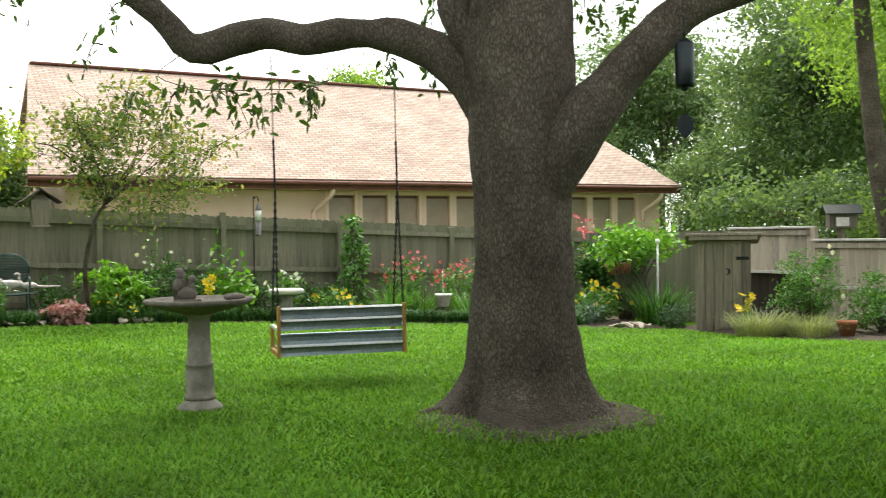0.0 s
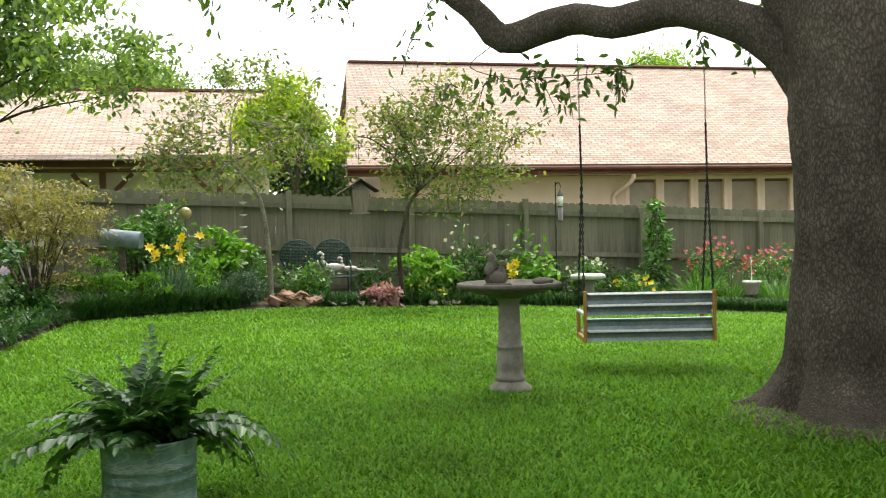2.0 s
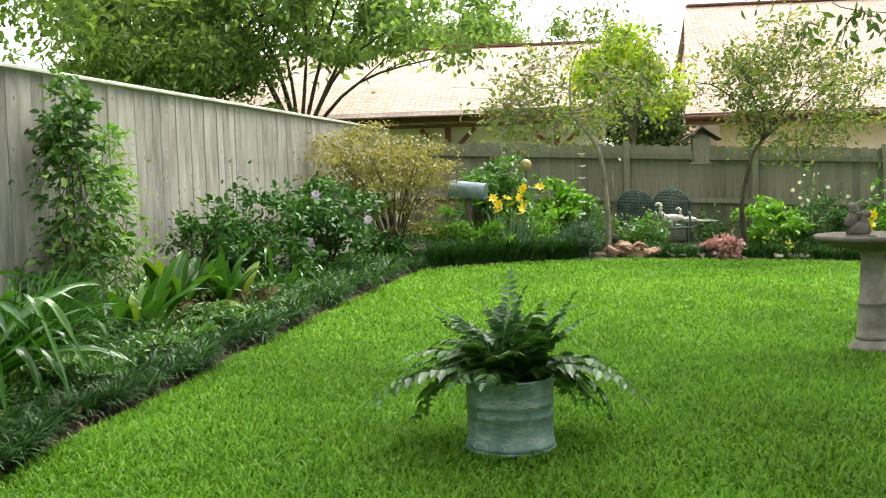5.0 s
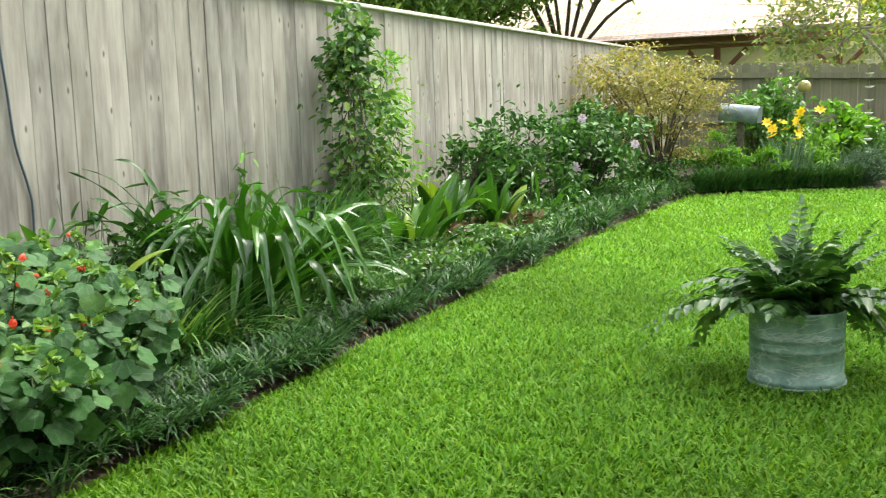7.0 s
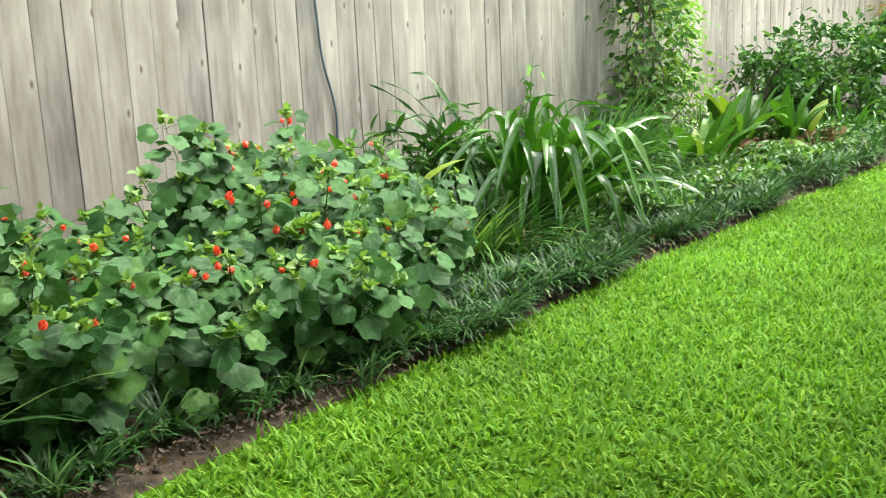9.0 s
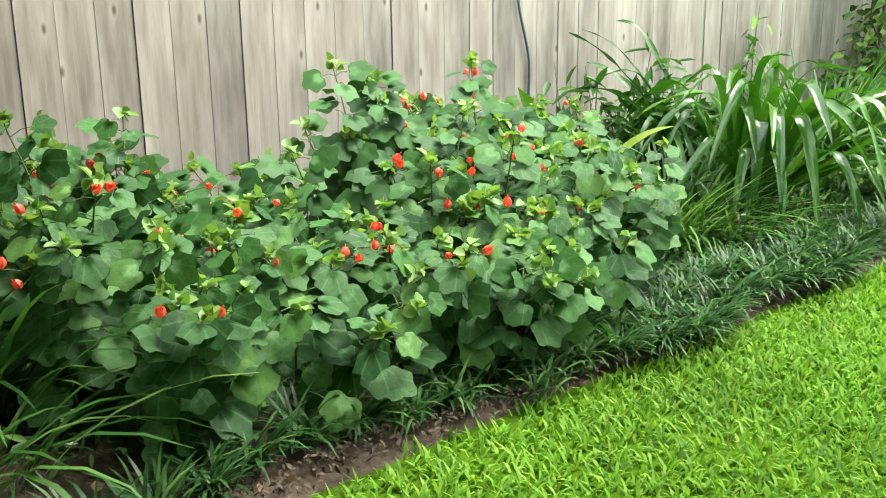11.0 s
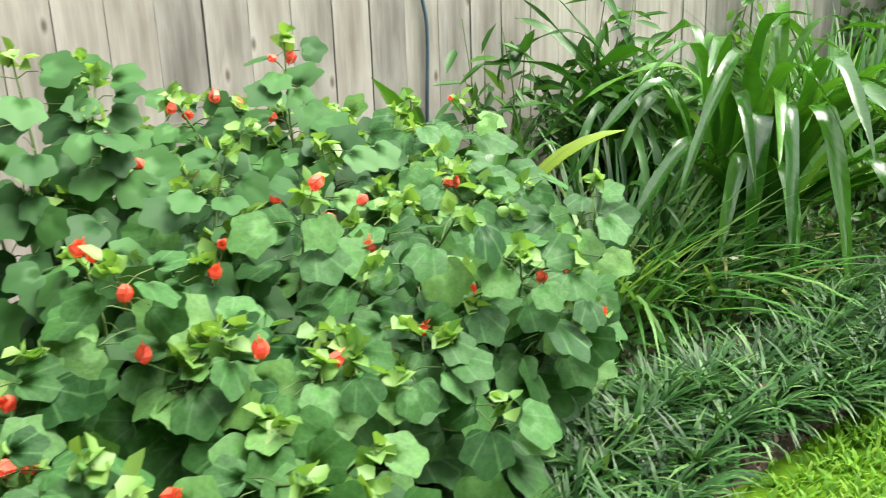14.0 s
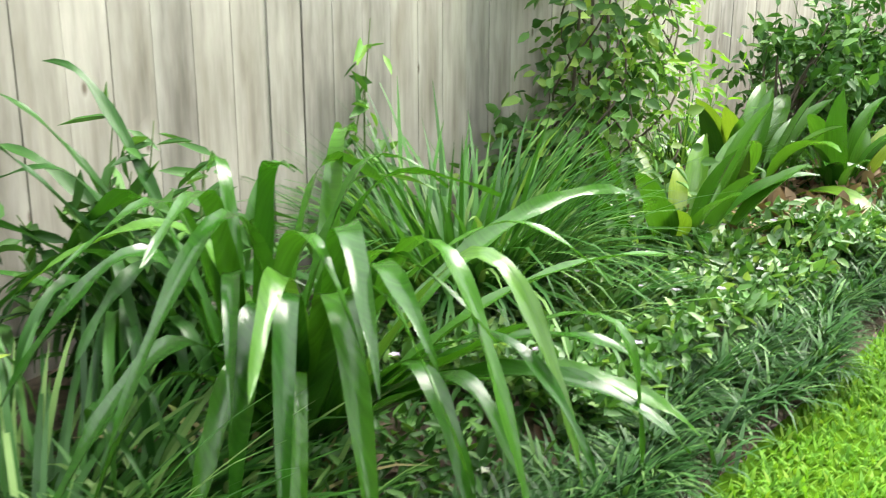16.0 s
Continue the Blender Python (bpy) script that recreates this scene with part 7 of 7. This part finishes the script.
seat_z = float(gz(1.55, 16.75)) + 0.441
bird_ornament(1.82, 16.66, seat_z, 0.8, 0.08, "pale garden bird ornament with a curved neck on the bench")
bird_ornament(2.1, 16.68, seat_z, 0.62, 0.5, "pale long-tailed garden bird ornament on the bench")


def stones(seed, c, n, r, lo, hi, mat, label, name="rock_pile", high=0.0):
    g = np.random.default_rng(seed)
    z = float(gz(*c))
    t = thing(name, (*c, z), label, "rocks")
    for k in range(n):
        s = g.uniform(lo, hi)
        px, py = c[0] + g.uniform(-r, r), c[1] + g.uniform(-0.3, 0.3) * r
        lift = high * max(0, 1 - abs(px - c[0]) / r) * g.uniform(0, 1)
        sh = ball(Shape(), (0, 0, 0), s, 7, 4, (g.uniform(0.9, 1.5), g.uniform(0.7, 1.1), g.uniform(0.3, 0.5)))
        v = sh.v[0]
        v += np.array([[noise.noise(Vector(w) * 9 + Vector((k, 0, 0)))] * 3 for w in v]) * s * 0.8
        sh.v[0] = v @ spin(g.uniform(0, 180)).T + (px, py, float(gz(px, py)) + 0.04 + s * 0.25 + lift)
        part("rock", sh, mat, t, smooth=False)


stones(131, (1.05, 15.65), 12, 0.34, 0.08, 0.15, M_ROCK, "pile of reddish sandstone rocks at the bed's edge", high=0.26)
stones(132, (1.75, 15.9), 9, 0.5, 0.05, 0.1, M_ROCKL, "low row of pale fieldstones at the bed's edge")
stones(133, (3.6, 16.15), 7, 0.4, 0.05, 0.09, M_ROCKL, "few pale stones in the border")
stones(134, (11.3, 12.9), 9, 0.6, 0.06, 0.11, M_ROCKL, "pale stones beside the board cupboard")


def bird_feeder():
    c, z = (2.12, 15.5), 1.56
    t = thing("bird_feeder", (*c, z), "grey wooden house-shaped bird feeder hanging on a wire", "bird feeder")
    part("body", lathe(Shape(), (*c, z), [(0, 0.02), (0.15, 0.02), (0.19, 0.38), (0.03, 0.52), (0, 0.52)], 4, turn=spin(45)), M_SHED, t, smooth=False)
    part("tray", box(Shape(), (*c, z + 0.01), (0.27, 0.27, 0.03), ch=0.004), M_SHED, t, smooth=False)
    for s_ in (-1, 1):
        part("roof", box(Shape(), (c[0] + s_ * 0.135, c[1], z + 0.455), (0.36, 0.42, 0.018), spin(s_ * 34, "Y"), ch=0.003), M_SHEDD, t, "dark board roof", smooth=False)
    part("wire", tube(Shape(), [(*c, z + 0.52), (c[0], c[1], z + 1.15)], 0.004, 5), M_CHAIN, t)


bird_feeder()


def tube_feeder():
    c = (5.88, 16.7)
    z = float(gz(*c))
    p = thing("shepherd_hook", (5.80, 16.7, z), "thin dark shepherd's hook in the bed", "pole")
    part("rod", tube(Shape(), smooth_line([(5.80, 16.7, z), (5.80, 16.7, 1.9), (5.82, 16.7, 2.05), (5.87, 16.7, 2.08), (5.90, 16.7, 2.0)], 20), 0.009, 6), M_CHAIN, p)
    t = thing("tube_feeder", (5.89, 16.7, 1.4), "clear tube bird feeder with a pale top on a hook", "bird feeder")
    part("cap", lathe(Shape(), (5.89, 16.7, 0), [(0, 1.98), (0.02, 1.96), (0.055, 1.86), (0.055, 1.84), (0, 1.84)], 14), M_CHAINL, t)
    part("tube", lathe(Shape(), (5.89, 16.7, 0), [(0, 1.84), (0.05, 1.84), (0.05, 1.66), (0, 1.66)], 14), M_WHITE, t, "white seed tube")
    part("cage", lathe(Shape(), (5.89, 16.7, 0), [(0, 1.66), (0.045, 1.66), (0.04, 1.42), (0.06, 1.40), (0, 1.38)], 14), M_CHAINL, t)
    part("hanger", tube(Shape(), [(5.89, 16.7, 2.02), (5.89, 16.7, 1.95)], 0.004, 5), M_CHAIN, t)


tube_feeder()


def small_pedestal():
    c = (6.25, 16.35, float(gz(6.25, 16.35)))
    t = thing("stone_pedestal", c, "pale cast-stone pedestal table in the bed", "pedestal")
    part("column", lathe(Shape(), c, [(0, 0), (0.16, 0), (0.16, 0.05), (0.12, 0.07), (0.11, 0.4), (0.15, 0.46), (0, 0.46)], 16), M_STONE, t)
    part("top", lathe(Shape(), c, [(0, 0.46), (0.28, 0.46), (0.31, 0.49), (0.31, 0.53), (0.28, 0.55), (0, 0.54)], 28), M_CAP, t, "pale round slab")


small_pedestal()


def hanging_pot():
    c = (9.2, 15.95)
    z = float(gz(*c)) + 0.12
    t = thing("hanging_pot", (*c, z + 0.1), "small white plastic pot with a hanger", "flower pot")
    part("pot", lathe(Shape(), (*c, z), [(0, 0.12), (0.10, 0.12), (0.15, 0.32), (0.165, 0.32), (0.165, 0.36), (0.14, 0.36), (0.13, 0.3), (0, 0.3)], 20), M_WHITE, t)
    part("stake", tube(Shape(), [(c[0], c[1] + 0.02, z - 0.14), (c[0], c[1] + 0.02, z + 0.2)], 0.012, 6), M_CHAIN, t)
    part("hanger", tube(Shape(), [(c[0], c[1], z + 0.3), (c[0] - 0.01, c[1], z + 0.78)], 0.006, 6), M_WHITE, t)


hanging_pot()


def arbor_basket():
    z = float(gz(12.3, 14.6))
    p = thing("plant_stand", (12.3, 14.6, z), "iron stand holding a coir basket", "plant stand")
    part("pole", tube(Shape(), [(12.3, 14.6, z), (12.3, 14.6, z + 0.95)], 0.02, 6), M_CHAIN, p)
    part("basket", lathe(Shape(), (12.3, 14.6, z), [(0, 0.88), (0.14, 0.9), (0.25, 1.0), (0.28, 1.12), (0.25, 1.1), (0, 1.06)], 20), M_TERRA, p, "brown coir basket")
    q = thing("white_post", (12.5, 13.75, float(gz(12.5, 13.75))), "slim white garden post with finial", "post")
    zz = float(gz(12.5, 13.75))
    part("rod", tube(Shape(), [(12.5, 13.75, zz), (12.5, 13.75, zz + 1.5)], 0.02, 8), M_WHITE, q)
    part("finial", ball(Shape(), (12.5, 13.75, zz + 1.53), 0.05), M_WHITE, q)


arbor_basket()


def lantern_house():
    t = thing("bird_house", (13.55, 10.6, 1.3), "dark-roofed pale birdhouse on a post behind the fence", "birdhouse")
    x, y = 14.15, 11.05
    part("post", box(Shape(), (x, y, 0.5), (0.08, 0.08, 1.8)), M_SHED, t, smooth=False)
    part("body", box(Shape(), (x, y, 1.50), (0.44, 0.36, 0.26), spin(-40), ch=0.006), M_SHED, t, smooth=False)
    part("front", box(Shape(), (x - 0.17, y - 0.16, 1.48), (0.2, 0.03, 0.15), spin(-40)), M_CAP, t, smooth=False)
    R = spin(-40)
    for s_ in (-1, 1):
        part("roof", box(Shape(), np.array((x, y, 1.69)) + R @ np.array((0, s_ * 0.14, 0)), (0.6, 0.34, 0.02), R @ np.array(Matrix.Rotation(radians(-s_ * 28), 3, "X")), ch=0.004), M_CHIME, t, smooth=False)


lantern_house()

clump(141, (-0.8, 15.0), 130, 0.45, 0.8, 0.03, 0.3, M_BLUE, "blue-green iris leaves in the border", name="iris", lean=(0.0, 0.25), over=(0.1, 0.8), category="iris")
stemmed(142, (-0.75, 15.9), 16, 1.2, 0.5, 0.09, 0.4, M_MID, "yellow day lilies above green leaves", name="day_lily", per=14, fmat=M_YEL, fsize=0.1, fcount=1, category="flowers")
bush(143, (-0.1, 16.6), (-0.1, 16.5, 0.85), (0.6, 0.5, 0.6), 30, 1500, 0.13, 0.6, M_BRIGHT, "broad-leaved light green shrub by the back fence")
stemmed(144, (0.25, 15.55), 34, 0.55, 0.42, 0.10, 0.14, M_BLUE, "dusky grey-green mounded lavender bush", per=50, droop=-0.6)
stemmed(145, (0.55, 16.6), 16, 0.95, 0.4, 0.09, 0.4, M_MID, "green leafy perennials behind the lavender", per=24)
stemmed(146, (-0.3, 15.4), 14, 0.7, 0.35, 0.09, 0.35, M_BRIGHT, "light green bushy border perennials", per=24)
stemmed(175, (1.5, 16.3), 12, 0.8, 0.25, 0.09, 0.4, M_MID, "light leafy perennials before the bench", per=20)
stemmed(147, (1.2, 16.2), 14, 0.75, 0.35, 0.08, 0.4, M_MID, "leafy green perennials beside the bench", per=24)
stemmed(148, (2.5, 15.95), 26, 0.36, 0.34, 0.09, 0.6, M_CORAL, "mound of coral-pink caladium leaves", per=14, category="flowers")
bush(149, (3.45, 16.8), (3.45, 16.7, 0.5), (0.6, 0.5, 0.5), 36, 2600, 0.11, 0.42, M_BRIGHT, "rounded bright yellow-green shrub in the border")
bush(150, (4.5, 16.9), (4.5, 16.8, 0.5), (0.8, 0.5, 0.45), 36, 2400, 0.10, 0.34, M_DARK, "dark green bushy perennials by the back fence")
stemmed(151, (4.35, 17.2), 10, 1.55, 0.45, 0.07, 0.5, M_MID, "tall white rose bush against the fence", per=24, fmat=M_WHITEP, fsize=0.045, fcount=1, name="rose_bush")
stemmed(152, (5.45, 16.7), 14, 1.05, 0.36, 0.13, 0.62, M_BRIGHT, "bright large-leaved hydrangea in the border", per=16, category="shrub")
stemmed(153, (5.25, 17.2), 6, 1.45, 0.2, 0.13, 0.5, M_MID, "tall leafy stems against the fence", per=18)
stemmed(154, (4.95, 16.5), 8, 0.95, 0.14, 0.08, 0.3, M_MID, "yellow lilies in bloom by the bird bath", per=12, name="day_lily", fmat=M_YEL, fsize=0.1, fcount=1, category="flowers")
stemmed(155, (3.4, 16.35), 14, 0.42, 0.4, 0.07, 0.4, M_YOUNG, "low yellow-flowered edging plants", per=16, fmat=M_YEL, fsize=0.035, fcount=1, category="flowers")
stemmed(156, (6.4, 16.8), 16, 0.85, 0.35, 0.09, 0.5, M_MID, "rose bush with cream flowers behind the pedestal", per=24, fmat=M_WHITEP, fsize=0.06, fcount=1, name="rose_bush")
stemmed(157, (7.2, 16.5), 22, 0.55, 0.45, 0.12, 0.25, M_MID, "border perennials with orange and yellow flowers", per=20, fmat=M_YEL, fsize=0.05, fcount=1, category="flowers")
vine_column(158, (8.0, 17.3), 1.85, 0.3, 0.14, 900, 0.115, M_MID, "tall column of climbing beans by the fence", post=True, lw=0.6)
stemmed(159, (8.9, 17.0), 26, 1.25, 0.5, 0.08, 0.4, M_MID, "green shrub with clusters of pink-red flowers", per=24, fmat=M_PINK, fsize=0.05, fcount=2)
stemmed(160, (10.0, 16.8), 26, 1.2, 0.6, 0.08, 0.4, M_MID, "green shrub with clusters of pink-red flowers", per=26, fmat=M_PINK, fsize=0.05, fcount=2)
clump(161, (8.4, 16.4), 160, 0.5, 0.9, 0.02, 0.25, M_MID, "arching day lily leaves in the border", name="day_lily", category="flowers")
clump(162, (9.0, 16.5), 140, 0.4, 0.8, 0.02, 0.25, M_MID, "arching day lily leaves in the border", name="day_lily", category="flowers")
clump(163, (9.8, 16.0), 160, 0.4, 0.8, 0.02, 0.3, M_MID, "arching lily leaves in the border", name="day_lily", category="flowers")
stemmed(164, (10.6, 16.0), 18, 0.8, 0.5, 0.09, 0.4, M_BRIGHT, "light green bushy perennials in the border", per=24)
bush(165, (12.3, 14.4), (12.45, 14.3, 1.12), (1.35, 0.6, 0.36), 46, 1250, 0.12, 0.6, M_BRIGHT, "bright green grape-like vine over a stand", squash=0.7, flat=0.7)
stemmed(166, (11.6, 14.6), 26, 0.75, 0.7, 0.10, 0.35, M_MID, "flowering perennials with yellow blooms", per=24, fmat=M_YEL, fsize=0.06, fcount=1, category="flowers")
clump(167, (12.2, 13.4), 260, 0.6, 1.05, 0.025, 0.35, M_LIRIOPE, "tall arching green lily leaves beside the cupboard", name="day_lily", category="flowers")
stemmed(168, (11.0, 14.1), 20, 0.45, 0.5, 0.07, 0.3, M_BLUE, "low blue-grey edging plants", per=24)
stemmed(169, (11.9, 12.6), 16, 0.5, 0.35, 0.06, 0.3, M_BLUE, "silver-grey bushy plant beside the cupboard", per=26)
stemmed(170, (14.3, 18.35), 14, 2.35, 0.4, 0.08, 0.5, M_PINK, "crape-like shrub with pink-red plumes by the fence", per=26, fmat=M_PINK, fsize=0.07, fcount=5)
bush(171, (13.3, 16.4), (13.2, 16.2, 0.5), (0.9, 0.7, 0.8), 40, 2600, 0.13, 0.45, M_DARK, "dark green leafy shrubs by the back fence")
stemmed(172, (6.0, 17.3), 12, 0.8, 0.4, 0.09, 0.4, M_DARK, "dark green perennials against the fence", per=20)
stemmed(173, (7.1, 17.3), 14, 0.75, 0.45, 0.09, 0.4, M_DARK, "dark green perennials against the fence", per=20)
stemmed(174, (2.5, 17.2), 14, 0.8, 0.5, 0.09, 0.4, M_DARK, "dark green perennials behind the bench", per=20)

# bed along the east fence
clump(181, (11.35, 10.3), 700, 0.35, 0.6, 0.009, 0.34, M_WISP, "pale feathery ornamental grass by the lawn", over=(1.0, 2.2))
clump(182, (11.75, 9.75), 500, 0.35, 0.55, 0.009, 0.34, M_WISP, "pale feathery ornamental grass by the lawn", over=(1.0, 2.2))
bush(183, (12.3, 10.2), (12.35, 10.2, 0.45), (0.55, 0.5, 0.7), 44, 3600, 0.062, 0.4, M_MID, "tall light green shrub by the board fence", fmat=M_WHITEP, fsize=0.05, fcount=3)
bush(184, (12.8, 9.2), (12.7, 9.2, 0.2), (0.7, 0.7, 0.5), 36, 3000, 0.065, 0.4, M_MID, "dark green shrub by the board fence")
stemmed(185, (11.55, 10.7), 8, 0.7, 0.15, 0.07, 0.3, M_MID, "yellow lilies beside the cupboard", per=12, name="day_lily", fmat=M_YEL, fsize=0.08, fcount=1, category="flowers")
stemmed(186, (12.35, 8.6), 22, 0.6, 0.5, 0.06, 0.4, M_BLUE, "grey-green low shrub by the lawn", per=30)
solo("clay_pot", lathe(Shape(), (11.95, 9.25, float(gz(11.95, 9.25))), [(0, 0), (0.09, 0), (0.13, 0.2), (0.145, 0.2), (0.145, 0.25), (0.12, 0.25), (0.11, 0.2), (0, 0.2)], 18), M_TERRA, "small terracotta pot in the east bed", "flower pot")

# blue cable hanging down the tall fence
CABLE = [(4.50, 2.36), (4.52, 1.9), (4.55, 1.55), (4.575, 1.25), (4.64, 1.0), (4.66, 0.85), (4.645, 0.5), (4.64, 0.1)]
solo("garden_cable", tube(Shape(), smooth_line([(float(fence_x(y_)) + 0.024, y_, z_) for y_, z_ in CABLE], 28), 0.008, 6), M_HOSE, "thin blue-grey cable hanging down the fence", "cable")

# ---- lawn ----
def lawn():
    g = np.random.default_rng(9)
    s = Shape()
    area = [(-2.95, 2.2, -0.2, 7.5, 112000, 0.034, 0.072, 0.0112), (-2.8, 7.5, 3.0, 9.5, 66000, 0.038, 0.075, 0.013), (-2.5, 12.6, 6.5, 16.2, 90000, 0.045, 0.085, 0.017), (2.0, 12.6, 0.5, 7.0, 26000, 0.045, 0.09, 0.016)]
    for x0, x1, y0, y1, n, lo, hi, w in area:
        x, y = g.uniform(x0, x1, n), g.uniform(y0, y1, n)
        keep = on_lawn(x, y) & (np.hypot(x - OAK[0], y - OAK[1]) > 0.55 + 0.28 * g.uniform(0, 1, n) ** 2) & (np.hypot(x - TUB[0], y - TUB[1]) > 0.24) & (np.hypot(x - 2.17, y - 7.56) > 0.17)
        edge = np.minimum(x - bed_x(y), bed_y(x) - y)
        keep &= edge > 0.03 * g.uniform(-1, 1.5, n)
        x, y = x[keep], y[keep]
        n = len(x)
        tx, ty = np.round(x / 0.06) * 0.06 + g.normal(0, 0.016, n), np.round(y / 0.06) * 0.06 + g.normal(0, 0.016, n)
        tx, ty = np.where(g.uniform(0, 1, n) < 0.6, tx, x), np.where(g.uniform(0, 1, n) < 0.6, ty, y)
        lush = 0.85 + 0.3 * np.array([noise.noise(Vector((a * 1.3, b * 1.3, 0))) for a, b in zip(tx, ty)])
        blades(s, np.stack([tx, ty, gz(tx, ty) - 0.008], -1), g.uniform(0, 2 * np.pi, n), g.uniform(lo, hi, n) * lush, w * g.uniform(0.7, 1.3, n), g.uniform(0.0, 0.9, n), g.uniform(0.6, 2.0, n), 2)
    solo("lawn_grass", s, M_GRASS, "thick bright green lawn grass, evenly mown", "grass", kind="stuff")


lawn()

# bare soil and surface roots round the oak
solo("bare_patch", lathe(Shape(), (OAK[0] - 0.1, OAK[1] - 0.2, 0.004), [(0.5, 0.012), (0.75, 0.006), (0.92, -0.006)], 40, wob=0.07, seed=3), M_SOIL, "bare brown soil round the oak's foot", "soil", kind="structure")

# ---- fence boards ----
def picket(name, w, h, th, mat, ear=0.03):
    v = []
    for y in (-th / 2, th / 2):
        v += [(-w / 2, y, 0), (w / 2, y, 0), (w / 2, y, h - ear), (w / 2 - ear, y, h), (-w / 2 + ear, y, h), (-w / 2, y, h - ear)]
    q = [(0, 1, 7, 6), (1, 2, 8, 7), (2, 3, 9, 8), (3, 4, 10, 9), (4, 5, 11, 10), (5, 0, 6, 11), (0, 5, 2, 1), (5, 4, 3, 2), (6, 7, 8, 11), (11, 8, 9, 10)]
    return Shape().add(v, q).mesh(name, mat, False)


g = np.random.default_rng(17)
BP = [picket("picket", w, 1.86, 0.018, M_FENCEB) for w in (0.1412, 0.1415, 0.1408)]
x = -2.82
while x < 13.95:
    piece("picket", BP[int(g.integers(3))], Matrix.Translation((x, 17.9 + g.normal(0, 0.003), float(back_top(x)) - 1.86 + g.normal(0, 0.008))) @ Matrix.Rotation(radians(g.normal(0, 0.03)), 4, "Y"), back_fence)
    x += 0.142

SP = [picket("board", w, SIDE_H + 0.05, 0.018, M_FENCE, 0.001) for w in (0.1548, 0.1553, 0.1543)]
WP = [picket("board", w, SIDE_H + 0.05, 0.018, M_FENCE, 0.001) for w in (0.1627, 0.1632, 0.1622)]
y = 4.253 + 0.0826 - 62 * 0.1652
while y < 17.7:
    me = (WP if y < 4.2 else SP)[int(g.integers(3))]
    piece("board", me, Matrix.Translation((float(fence_x(y)) + g.normal(0, 0.003), y, -0.06)) @ Matrix.Rotation(radians(90 + ALONG + g.normal(0, 1.0)), 4, "Z") @ Matrix.Rotation(radians(g.normal(0, 0.08)), 4, "Y"), side_fence)
    y += 0.1652 if y < 4.2 else 0.1572

EP = [picket("board", w, 1.0, 0.018, M_FENCER, 0.001) for w in (0.135, 0.14)]
# dark boards standing in for the shade below the raised panel
GAP_SHADE = [picket("board", 0.143, 1.0, 0.018, M_SHEDD, 0.001)]
EM = [picket("board", w, 1.0, 0.018, M_FENCEB, 0.001) for w in (0.142, 0.143)]
for y0, y1, top, xx in ((11.5, 13.4, 1.38, 14.0), (13.4, 17.8, 1.36, 14.0), (3.0, 11.35, 1.16, 13.9)):
    y = y0 + 0.07
    while y < y1:
        hgt, foot = (0.78, 0.6) if y0 == 11.5 else (top + 0.62, -0.62)
        piece("board", (EM if y0 == 13.4 else EP)[int(g.integers(2))], Matrix.Translation((xx + g.normal(0, 0.003), y, foot)) @ Matrix.Rotation(radians(90), 4, "Z") @ Matrix.Diagonal((1, 1, hgt, 1)), east_fence)
        if y0 == 11.5:
            piece("board", GAP_SHADE[0], Matrix.Translation((xx + 0.07, y, -0.62)) @ Matrix.Rotation(radians(90), 4, "Z") @ Matrix.Diagonal((1, 1, 1.3, 1)), east_fence)
        y += 0.146
